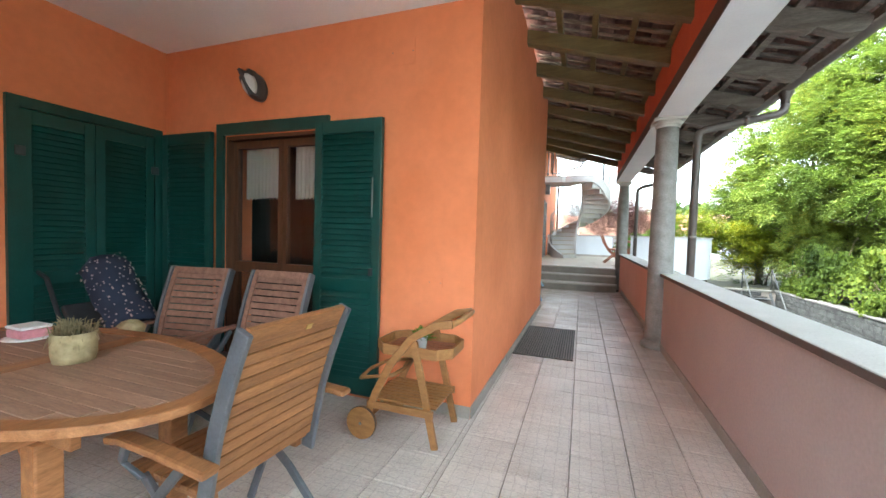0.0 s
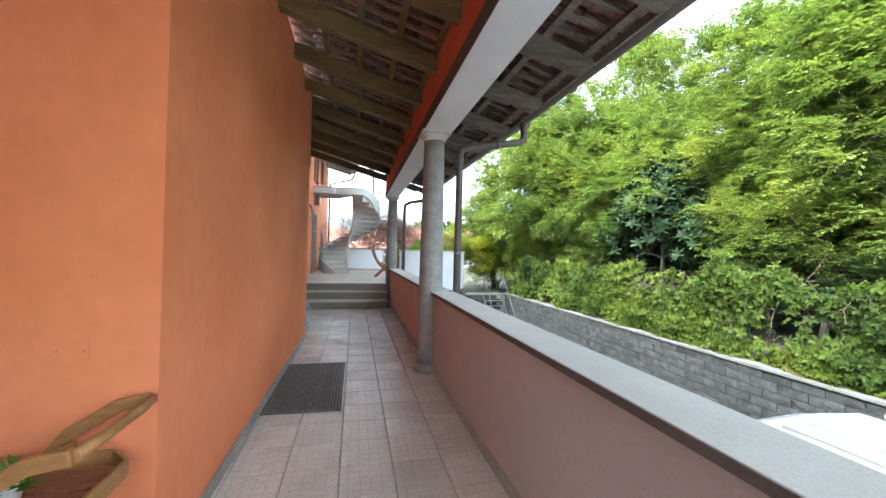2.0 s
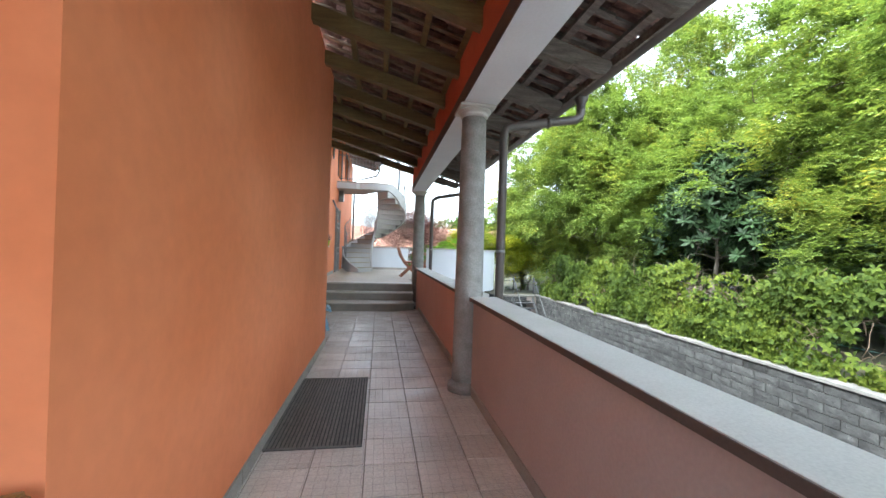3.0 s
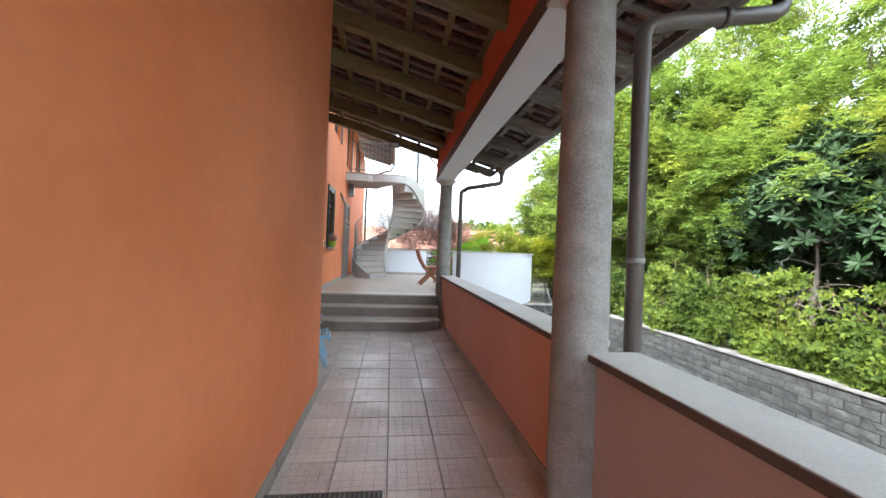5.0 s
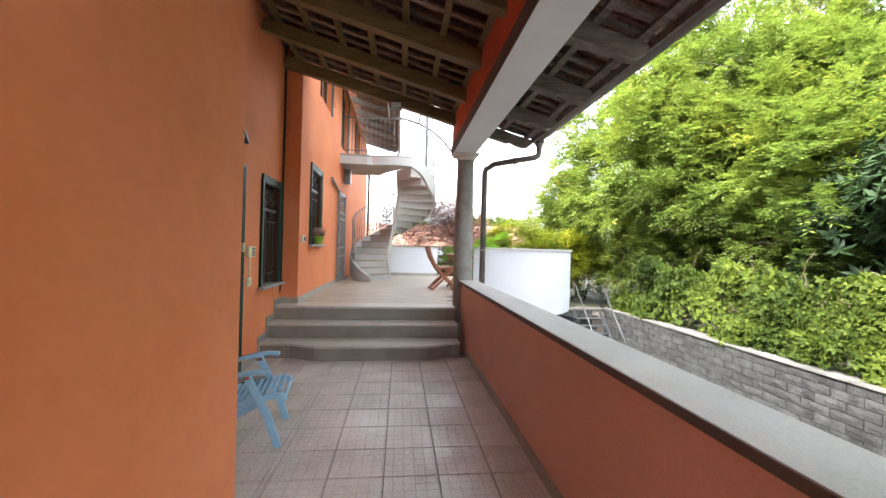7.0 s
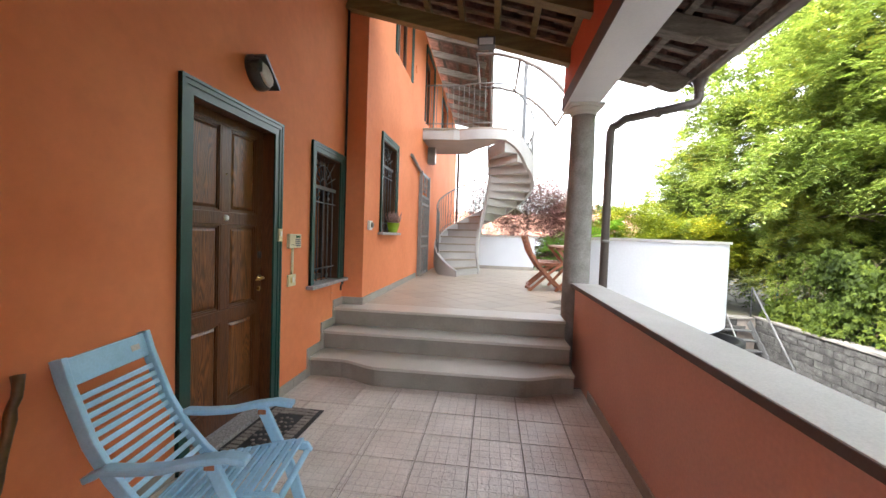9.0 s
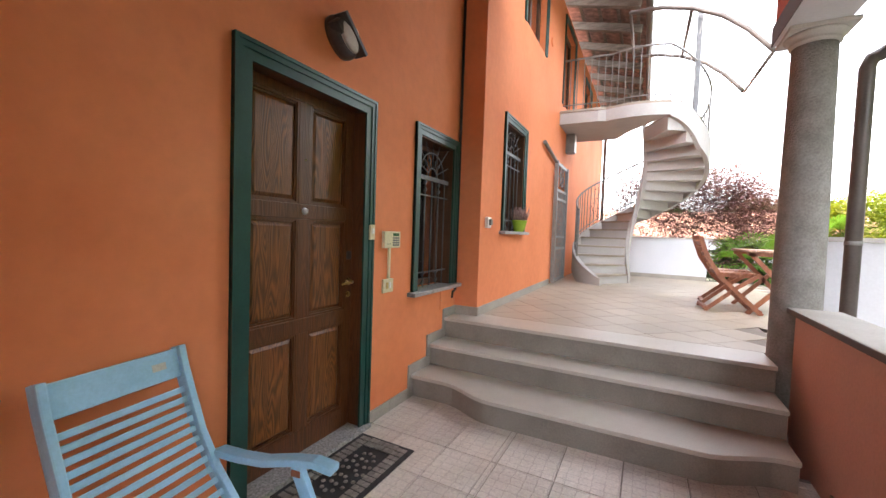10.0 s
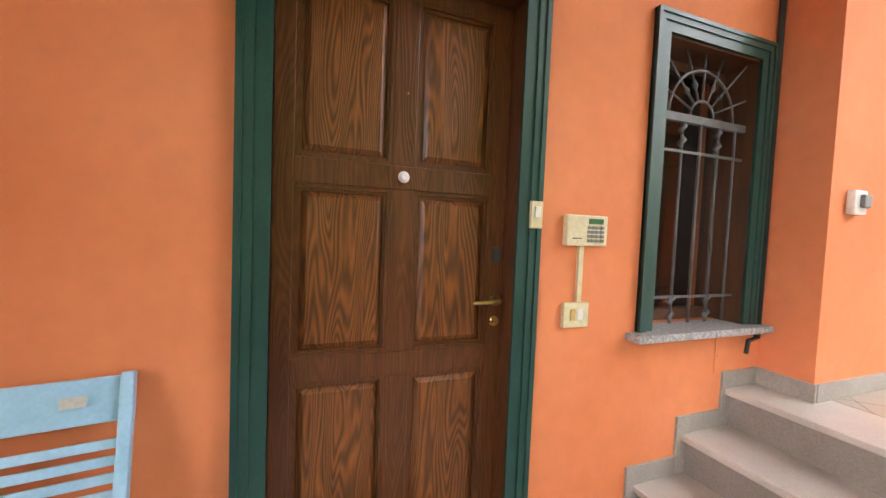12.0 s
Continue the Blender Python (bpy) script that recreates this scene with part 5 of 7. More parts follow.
# ---- porch furniture ----
def blue_chair():
    c = thing("lounge_chair", "pale blue painted slatted wooden lounge chair with curved arms", "chair", (0, 0, 0), local=True)
    B = [(-0.38, 0.875), (-0.355, 0.79), (-0.32, 0.70), (-0.26, 0.55), (-0.18, 0.42), (-0.08, 0.30), (0.0, 0.23)]

    def back(z):
        for (x0, z0), (x1, z1) in zip(B, B[1:]):
            if z1 <= z <= z0:
                f = (z0 - z) / (z0 - z1)
                return x0 + (x1 - x0) * f, math.atan2(x1 - x0, z0 - z1)
        return B[-1][0], 0.9
    W = 0.215
    for s in (-W, W):
        part("back_post", strip([(x, s, z) for x, z in B] + [(0.03, s, 0.21)], 0.028, 0.052, (0, 1, 0), 0.006), M_BLUE, c)
        part("seat_rail", strip([(-0.14, s * 0.9, 0.245), (0.05, s * 0.9, 0.275), (0.22, s * 0.9, 0.315), (0.36, s * 0.9, 0.345), (0.42, s * 0.9, 0.335), (0.435, s * 0.9, 0.305)], 0.026, 0.042, (0, 1, 0), 0.006), M_BLUE, c)
        arm = [(-0.25, 0.44), (-0.18, 0.475), (-0.08, 0.475), (0.04, 0.485), (0.16, 0.515), (0.26, 0.53), (0.34, 0.52)]
        part("armrest", strip([(x, s * 1.13, z) for x, z in arm], 0.055, 0.028, (0, 1, 0), 0.008), M_BLUE, c)
        part("front_leg", strip([(0.19, s * 1.06, 0.51), (0.26, s * 1.06, 0.36), (0.33, s * 1.06, 0.22), (0.40, s * 1.06, 0.0)], 0.026, 0.05, (0, 1, 0), 0.006), M_BLUE, c)
        part("rear_leg", strip([(0.30, s * 0.8, 0.31), (0.0, s * 0.8, 0.16), (-0.34, s * 0.8, 0.0)], 0.024, 0.048, (0, 1, 0), 0.006), M_BLUE, c)
        part("bolt", tube([(-0.02, s * 1.13, 0.265), (-0.02, s * 1.22, 0.265)], 0.012, 8), M_LAMP, c)
        part("dowel", box(0.175, 0.215, s * 1.06 - 0.016, s * 1.06 + 0.016, 0.475, 0.50, 0.004), M_TEAKRED, c, "bare brown wooden block")
    x, a = back(0.82)
    part("top_board", box(-0.011, 0.011, -W + 0.014, W - 0.014, -0.055, 0.055, 0.005, Matrix.Translation((x, 0, 0.815)) @ Matrix.Rotation(-0.28, 4, 'Y')), M_BLUE, c)
    for k in range(13):
        z = 0.715 - 0.036 * k
        x, a = back(z)
        part("back_slat", box(-0.007, 0.007, -W + 0.014, W - 0.014, -0.0115, 0.0115, 0.003, Matrix.Translation((x, 0, z)) @ Matrix.Rotation(-a, 4, 'Y')), M_BLUE, c)
    for k in range(12):
        x = -0.06 + 0.0415 * k
        z = 0.285 + 0.17 * (x + 0.06) + (0.006 if x > 0.3 else 0)
        part("seat_slat", box(-0.013, 0.013, -W * 0.9, W * 0.9, -0.007, 0.007, 0.003, Matrix.Translation((x, 0, z)) @ Matrix.Rotation(-0.15, 4, 'Y')), M_BLUE, c)
    part("front_bar", tube([(0.43, -W * 0.9, 0.315), (0.43, W * 0.9, 0.315)], 0.014, 8), M_BLUE, c)
    part("worn_patch", box(-0.0002, 0.0006, 0.09, 0.14, -0.013, 0.013, 0, Matrix.Translation((-0.352 + 0.0115, 0, 0.825)) @ Matrix.Rotation(-0.28, 4, 'Y')), M_CAP, c, "worn grey patch in the paint")
    return c


blue = blue_chair()
blue.matrix_basis = pose(-1.165, 8.36, 0, 0, 0, 9)


ws = thing("walking_stick", "knobbly dark wooden walking stick leaning on the wall", "stick", (-1.40, 7.72, 0))
a_, b_ = Vector((-1.40, 7.72, 0.0)), Vector((-1.575, 8.02, 0.835))
pts_ = [a_ + (b_ - a_) * k / 24 + Vector((0.004 * math.sin(k * 2.3), 0.004 * math.cos(k * 1.7), 0)) for k in range(25)]
part("stick", tube(pts_, [0.014 + 0.003 * (k / 24) + (0.004 if k % 4 == 0 else 0.0) for k in range(25)], 9), M_BARKSTICK, ws)
part("ferrule", tube([a_, a_ + (b_ - a_) * 0.03], 0.016, 9), M_BLACK, ws)


def garden_chair(wood, label):
    """High-backed folding chair: forward is +x."""
    c = thing("garden_chair", label, "chair", (0, 0, 0), group="chairs round the garden table", local=True)
    B = [(-0.34, 1.02), (-0.31, 0.95), (-0.26, 0.82), (-0.21, 0.66), (-0.18, 0.52), (-0.16, 0.42)]

    def back(z):
        for (x0, z0), (x1, z1) in zip(B, B[1:]):
            if z1 <= z <= z0:
                f = (z0 - z) / (z0 - z1)
                return x0 + (x1 - x0) * f, math.atan2(x1 - x0, z0 - z1)
        return B[-1][0], 0.2
    for s in (-0.25, 0.25):
        part("side_rail", strip([(x, s, z) for x, z in B] + [(-0.15, s, 0.36)], 0.022, 0.06, (0, 1, 0), 0.006), M_ALU, c, "grey aluminium rail")
        part("leg", strip([(-0.16, s * 1.2, 0.60), (0.08, s * 1.06, 0.36), (0.22, s * 1.06, 0.0)], 0.02, 0.035, (0, 1, 0), 0.005), M_ALU, c)
        part("leg", strip([(0.18, s * 0.96, 0.42), (-0.05, s * 0.96, 0.25), (-0.30, s * 0.96, 0.0)], 0.02, 0.035, (0, 1, 0), 0.005), M_ALU, c)
        part("armrest", strip([(-0.30, s * 1.32, 0.605), (-0.05, s * 1.32, 0.615), (0.12, s * 1.32, 0.615), (0.20, s * 1.32, 0.60)], 0.062, 0.026, (0, 1, 0), 0.011), wood, c)
        part("arm_support", strip([(0.12, s * 1.3, 0.60), (0.20, s * 1.2, 0.5), (0.16, s * 1.02, 0.42)], 0.02, 0.03, (0, 1, 0), 0.004), M_ALU, c)
        part("back_stile", strip([(x + 0.012, s * 0.86, z) for x, z in B], 0.035, 0.016, (0, 1, 0), 0.003), wood, c)
    n = 12
    for k in range(n):
        z = 0.46 + 0.50 * k / (n - 1)
        x, a = back(z)
        part("back_slat", box(-0.009, 0.009, -0.236, 0.236, -0.0205, 0.0205, 0.003, Matrix.Translation((x, 0, z)) @ Matrix.Rotation(-a, 4, 'Y')), wood, c)
    x, a = back(0.995)
    part("top_rail", box(-0.013, 0.013, -0.238, 0.238, -0.028, 0.028, 0.006, Matrix.Translation((x, 0, 1.0)) @ Matrix.Rotation(-a, 4, 'Y')), wood, c)
    part("badge", box(-0.0165, -0.0135, -0.014, 0.014, -0.011, 0.011, 0.001, Matrix.Translation((x, -0.03, 0.985)) @ Matrix.Rotation(-a, 4, 'Y')), M_BRASS, c, "small brass badge")
    for k in range(9):
        x = -0.14 + 0.048 * k
        part("seat_slat", box(x, x + 0.042, -0.23, 0.23, 0.412, 0.43, 0.003), wood, c)
    for s in (-0.2, 0.2):
        part("seat_bearer", box(-0.14, 0.29, s - 0.015, s + 0.015, 0.385, 0.411), wood, c)
    return c


g1 = garden_chair(M_TEAK, "teak slatted garden chair with grey aluminium side rails")
g1.matrix_basis = pose(-1.28, 1.165, 0, 0, 0, 177)
g2 = garden_chair(M_TEAKGREY, "faded reddish slatted garden chair with grey aluminium rails")
g2.matrix_basis = pose(-2.03, 1.93, 0, 0, 0, -87)
copy_thing(g2, pose(-2.66, 1.83, 0, 0, 0, -80))


def garden_table():
    t = thing("garden_table", "oval teak garden table with a radial slatted top", "table", (-2.17, 0.97, 0))
    cx, cy, a, b = -2.17, 0.95, 0.97, 0.50

    def oval(f, n=72):
        return [(cx + a * f * math.cos(k * math.tau / n), cy + b * f * math.sin(k * math.tau / n)) for k in range(n)]
    n = 72
    bm = bmesh.new()
    o, i = oval(1.0), [(cx + (a - 0.075) * math.cos(k * math.tau / n), cy + (b - 0.075) * math.sin(k * math.tau / n)) for k in range(n)]
    rings = [[bm.verts.new((x, y, z)) for x, y in p] for p, z in ((o, 0.712), (o, 0.738), ([(cx + (x - cx) * 0.995, cy + (y - cy) * 0.995) for x, y in o], 0.742), (i, 0.742), (i, 0.712))]
    for p, q in zip(rings, rings[1:] + rings[:1]):
        for k in range(n):
            bm.faces.new((p[k], p[(k + 1) % n], q[(k + 1) % n], q[k]))
    part("rim", bm, M_TEAK, t, "oiled teak rim board")
    part("cross_board", box(cx - 0.055, cx + 0.055, cy - b + 0.076, cy + b - 0.076, 0.714, 0.7415, 0.002), M_TEAK, t)
    w = 0.062
    y = cy - b + 0.078
    while y < cy + b - 0.08:
        y1 = min(y + w - 0.002, cy + b - 0.078)
        ym = max(abs(y - cy), abs(y1 - cy)) / (b - 0.077)
        if ym < 0.985:
            dx = (a - 0.077) * math.sqrt(1 - ym * ym)
            for x0, x1 in ((cx - dx, cx - 0.058), (cx + 0.058, cx + dx)):
                if x1 - x0 > 0.03:
                    part("top_slat", box(x0, x1, y, y1, 0.716, 0.741, 0.002), M_TEAKTOP, t)
        y += w
    part("under_board", prism([(cx + (a - 0.078) * math.cos(k * math.tau / 72), cy + (b - 0.078) * math.sin(k * math.tau / 72)) for k in range(72)], 0.7127, 0.7365), M_TEAKTOP, t)
    part("underframe", prism([(cx + (x - cx) * 0.93, cy + (y_ - cy) * 0.9) for x, y_ in oval(1.0)], 0.703, 0.7125), M_TEAK, t)
    for sx in (-0.52, 0.52):
        for sy in (-0.22, 0.22):
            part("leg", box(cx + sx - 0.04, cx + sx + 0.04, cy + sy - 0.04, cy + sy + 0.04, 0, 0.62, 0.008), M_TEAK, t)
            part("corner_brace", strip([(cx + sx * 0.95, cy + sy, 0.5), (cx + sx * 0.7, cy + sy, 0.66)], 0.03, 0.05, (0, 1, 0)), M_TEAK, t)
    for sy in (-0.22, 0.22):
        part("apron", box(cx - 0.70, cx + 0.70, cy + sy - 0.015, cy + sy + 0.015, 0.62, 0.702, 0.003), M_TEAK, t)
    for sx in (-0.52, 0.52):
        part("apron", box(cx + sx - 0.015, cx + sx + 0.015, cy - 0.36, cy + 0.36, 0.622, 0.70, 0.003), M_TEAK, t)


garden_table()

k = thing("dried_plant", "woven basket pot with dry brown grass on the table", "plant pot", (-2.05, 1.02, 0.742))
part("basket", lathe([(0.072, 0), (0.078, 0.03), (0.08, 0.09), (0.078, 0.125), (0.07, 0.125), (0.06, 0.10)], (-2.05, 1.02, 0.742), 22), M_STRAW, k, "rough straw basket")
bm = bmesh.new()
r = random.Random(2)
for j in range(240):
    th, rr_ = r.uniform(0, math.tau), r.uniform(0, 0.07)
    b = Vector((-2.05 + rr_ * math.cos(th), 1.02 + rr_ * math.sin(th), 0.845))
    o = Vector((math.cos(th), math.sin(th), 0))
    e = b + o * r.uniform(-0.01, 0.05) + Vector((0, 0, r.uniform(-0.05, 0.085)))
    bm_tube(bm, [b, (b + e) / 2 + Vector((0, 0, 0.03)), e], [0.003, 0.0025, 0.001], 3)
part("grass", bm, M_STRAWG, k, "dry brown tufts")
k = thing("small_tin", "small pink and white tin on a saucer", "tin", (-2.62, 1.12, 0.742))
part("saucer", lathe([(0.07, 0), (0.10, 0.008), (0.10, 0.012), (0.03, 0.006)], (-2.62, 1.12, 0.7425), 24), M_WPLAST, k)
part("tin", box(-2.69, -2.55, 1.06, 1.18, 0.755, 0.80, 0.012), M_PINK, k)
part("lid", box(-2.692, -2.548, 1.058, 1.182, 0.801, 0.815, 0.006), M_WPLAST, k)


def trolley():
    """Teak serving trolley, pushed up to the wall corner."""
    c = thing("serving_trolley", "teak serving trolley with tray top and wooden wheels", "trolley", (-1.0, 2.4, 0))
    Y0, Y1 = 2.17, 2.60
    for y in (Y0, Y1):
        part("handle_rail", strip([(-1.27, y, 0.11), (-1.20, y, 0.30), (-1.10, y, 0.50), (-0.96, y, 0.68), (-0.80, y, 0.78), (-0.69, y, 0.80)], 0.026, 0.05, (0, 1, 0), 0.008), M_TROLLEY, c)
        part("leg", strip([(-0.95, y + (0.02 if y == Y0 else -0.02), 0.66), (-0.87, y + (0.02 if y == Y0 else -0.02), 0.33), (-0.79, y + (0.02 if y == Y0 else -0.02), 0.0)], 0.026, 0.045, (0, 1, 0), 0.006), M_TROLLEY, c)
        w = part("wheel", tube([(-1.28, y - 0.05, 0.105), (-1.28, y - 0.018, 0.105)] if y == Y0 else [(-1.28, y + 0.018, 0.105), (-1.28, y + 0.05, 0.105)], 0.102, 28), M_TROLLEY, c)
        part("tyre", tube([(-1.28 + 0.1 * math.cos(k * math.tau / 28), y + (-0.034 if y == Y0 else 0.034), 0.105 + 0.1 * math.sin(k * math.tau / 28)) for k in range(28)], 0.006, 5, True), M_BLACK, w)
        part("hub", tube([(-1.28, y + (-0.056 if y == Y0 else 0.05), 0.105), (-1.28, y + (-0.05 if y == Y0 else 0.056), 0.105)], 0.01, 8), M_STEEL, w)
        part("shelf_rail", box(-1.26, -0.80, y - 0.012, y + 0.012, 0.20, 0.245, 0.004), M_TROLLEY, c)
    part("push_bar", tube([(-0.69, Y0, 0.80), (-0.675, Y0 + 0.1, 0.805), (-0.675, Y1 - 0.1, 0.805), (-0.69, Y1, 0.80)], 0.019, 10), M_TROLLEY, c)
    part("axle", tube([(-1.28, Y0 - 0.02, 0.105), (-1.28, Y1 + 0.02, 0.105)], 0.014, 8), M_TROLLEY, c)
    for k in range(9):
        y = Y0 + 0.02 + 0.044 * k
        part("shelf_slat", box(-1.25, -0.79, y, y + 0.036, 0.246, 0.26, 0.003), M_TROLLEY, c)
    oc = [(-1.24, 2.27), (-1.16, 2.19), (-0.80, 2.19), (-0.72, 2.27), (-0.72, 2.50), (-0.80, 2.58), (-1.16, 2.58), (-1.24, 2.50)]
    tr = part("tray", prism(oc, 0.555, 0.568), M_TROLLEY, c, "eight-sided tray with slatted base")
    for p, q in zip(oc, oc[1:] + oc[:1]):
        part("tray_side", strip([(*p, 0.595), (*q, 0.595)], 0.058, 0.014, (0, 0, 1), 0.003), M_TROLLEY, tr)
    for k in range(7):
        part("tray_slat", box(-1.20, -0.76, 2.225 + 0.047 * k, 2.262 + 0.047 * k, 0.568, 0.576, 0.002), M_TEAKRED, tr)
    part("bottle_rack", tube([(-1.33, 2.2, 0.37), (-1.36, 2.38, 0.37), (-1.33, 2.57, 0.37), (-1.10, 2.57, 0.42), (-1.08, 2.38, 0.42), (-1.10, 2.2, 0.42)], 0.013, 8, True), M_TROLLEY, c)


trolley()
k = thing("small_plant", "small white pot with a trailing green plant", "plant pot", (-0.96, 2.33, 0.577))
part("pot", lathe([(0.035, 0), (0.045, 0.08), (0.048, 0.085), (0.042, 0.085), (0.038, 0.06)], (-0.96, 2.33, 0.577), 20), M_WPLAST, k)
pb = np.array([[-0.96, 2.33, 0.655]]) + rng0.normal(0, 0.018, (60, 3)) * np.array([1, 1, 0.5])
pd = rng0.normal(0, 1, (60, 3))
pd[:, 2] = np.abs(pd[:, 2]) * 0.6
pd /= np.linalg.norm(pd, axis=1, keepdims=True)
bm = bmesh.new()
for b, d in zip(pb, pd):
    b, d = Vector(b), Vector(d)
    s = d.cross(Vector((0, 0, 1))).normalized() * 0.013
    bm.faces.new([bm.verts.new(p) for p in (b, b + d * 0.04 + s, b + d * 0.075 - Vector((0, 0, 0.01)), b + d * 0.04 - s)])
part("leaves", bm, M_PALM, k)


def stroller():
    c = thing("stroller", "folded navy patterned baby stroller by the shutters", "stroller", (-3.2, 1.75, 0))
    for y in (1.62, 1.98):
        part("side_frame", tube([(-3.72, y, 0.98), (-3.55, y, 0.92), (-3.35, y, 0.55), (-1.62, y, 0.10)], 0.016, 8), M_BLACK, c)
        part("rear_leg", tube([(-3.35, y, 0.55), (-3.6, y, 0.1)], 0.016, 8), M_BLACK, c)
        for x in (-2.93, -3.6):
            part("wheel", tube([(x, y - 0.02, 0.09), (x, y + 0.02, 0.09)], 0.09, 18), M_BLACK, c)
    part("push_handle", tube([(-3.72, 1.62, 0.98), (-3.78, 1.68, 0.99), (-3.78, 1.92, 0.99), (-3.72, 1.98, 0.98)], 0.022, 8), M_BLACK, c, "black foam push handle")
    bm = bmesh.new()
    rows = []
    for i in range(11):
        u = i / 10
        row = []
        for j in range(9):
            th = math.pi * j / 8
            x = -3.22 + 0.34 * u + 0.02 * math.sin(j * 2 + i)
            z = 0.98 - 0.40 * u + 0.14 * math.sin(th) * (1 - 0.35 * u) + 0.012 * math.sin(i * 1.9 + j)
            row.append(bm.verts.new((x + 0.10 * math.sin(th), 1.80 - 0.16 * math.cos(th), z)))
        rows.append(row)
    for p, q in zip(rows, rows[1:]):
        for j in range(8):
            bm.faces.new((p[j], p[j + 1], q[j + 1], q[j])).smooth = True
    bm.faces.new(rows[0])
    bm.faces.new(rows[-1][::-1])
    h_ = part("hood", bm, M_NAVY, c, "navy fabric hood with a small pale print")
    r = random.Random(6)
    bm2 = bmesh.new()
    rows_co = [(i, j) for i in range(10) for j in range(8)]
    for i, j in rows_co:
        for q in range(2):
            u, th = (i + r.random()) / 10, math.pi * (j + r.random()) / 8
            x = -3.22 + 0.34 * u
            z = 0.98 - 0.40 * u + 0.145 * math.sin(th) * (1 - 0.35 * u) + 0.006
            p = Vector((x + 0.10 * math.sin(th) + 0.006 * math.sin(th), 1.80 - 0.166 * math.cos(th), z))
            m = Matrix.Translation(p) @ Matrix.Rotation(0.75, 4, 'Y') @ Matrix.Rotation(math.pi / 2 - th, 4, 'X')
            s = r.uniform(0.002, 0.006)
            bm_box(bm2, -s, s, -s, s, -0.001, 0.006, m)
    tagged(part("print", bm2, M_FLECK, h_), kind="stuff")
    part("seat", strip([(-3.4, 1.8, 0.72), (-3.2, 1.8, 0.45), (-1.62, 1.8, 0.42)], 0.34, 0.05, (0, 1, 0), 0.012), M_BLACK, c)
    part("blanket", lathe([(0.02, 0), (0.08, 0.02), (0.09, 0.06), (0.05, 0.10), (0.01, 0.11)], (-2.78, 1.72, 0.56), 14), M_STRAW, c, "pale folded blanket")
    return c


st_ = stroller()
st_.matrix_basis = Matrix.Translation((-0.18, 0.08, 0.0)) @ st_.matrix_basis

# gutter and rain pipes
gt = thing("gutter", "brown half-round gutter along the porch eaves", "gutter", (2.11, 4.0, 3.1), kind="structure")
bm = bmesh.new()
rows = []
for y in (-1.66, 11.22):
    rows.append([bm.verts.new((2.11 + 0.078 * math.cos(math.pi + math.pi * k / 10), y, 3.115 + 0.078 * math.sin(math.pi + math.pi * k / 10))) for k in range(11)] + [bm.verts.new((2.11 + 0.072 * math.cos(math.tau - math.pi * k / 10), y, 3.115 + 0.072 * math.sin(math.tau - math.pi * k / 10))) for k in range(11)])
for k in range(22):
    bm.faces.new((rows[0][k], rows[0][(k + 1) % 22], rows[1][(k + 1) % 22], rows[1][k])).smooth = True
part("trough", bm, M_GUTTER, gt)
for y in (-1.66, 11.22):
    part("end_cap", tube([(2.11, y - 0.005, 3.09), (2.11, y + 0.005, 3.09)], 0.075, 16), M_GUTTER, gt)
part("edge_bead", tube([(2.19, -1.66, 3.118), (2.19, 11.22, 3.118)], 0.010, 8), M_GUTTER, gt)
for k in range(14):
    y = 11.05 - 0.905 * k
    part("bracket", tube([(2.0, y, 3.12), (2.11 - 0.085, y, 3.10), (2.11, y, 3.03), (2.11 + 0.085, y, 3.10)], 0.006, 5), M_GUTTER, gt)
part("eaves_board", box(1.955, 1.98, -1.66, 11.2, 2.99, 3.06), M_WEATHER, gt, "weathered eaves board")
for ya, yb, xb in ((5.46, 5.48, 1.28), (11.12, 11.38, 1.34)):
    p = thing("rain_pipe", "brown metal rain pipe with a swan neck from the gutter", "pipe", (xb, yb, -2.4), group="rain pipes")
    part("hopper", lathe([(0.045, 0), (0.045, 0.06), (0.075, 0.13), (0.075, 0.15)], (2.11, ya, 2.91), 18), M_GUTTER, p)
    part("pipe", tube([(2.11, ya, 2.96), (2.11, ya, 2.89), (2.10, ya, 2.84), (2.05, ya, 2.805), (1.95, ya, 2.785), (1.45, (ya + yb) / 2, 2.70), (xb + 0.07, yb, 2.675), (xb + 0.02, yb, 2.65), (xb, yb, 2.59), (xb, yb, -2.4)], 0.045, 14), M_GUTTER, p)
    for t, z in (((1.75, (ya * 0.75 + yb * 0.25), 2.75), None),):
        part("clamp", tube([(t[0] - 0.02, t[1], t[2] - 0.003), (t[0] + 0.02, t[1], t[2] + 0.003)], 0.056, 14), M_GUTTER, p)
    part("joint", tube([(xb, yb, 1.37), (xb, yb, 1.40)], 0.049, 14), M_STEEL, p)
k = thing("flood_light", "small grey flood light fixed to the last rafter", "lamp", (-0.05, 10.93, 3.45))
part("body", box(-0.14, 0.04, 10.86, 10.98, 3.33, 3.42, 0.012), M_LAMP, k)
part("lens", box(-0.12, 0.02, 10.852, 10.862, 3.335, 3.40, 0.004), M_LENS, k, "bright glass front")
part("bracket", box(-0.06, -0.04, 10.93, 10.96, 3.40, 3.47), M_LAMP, k)

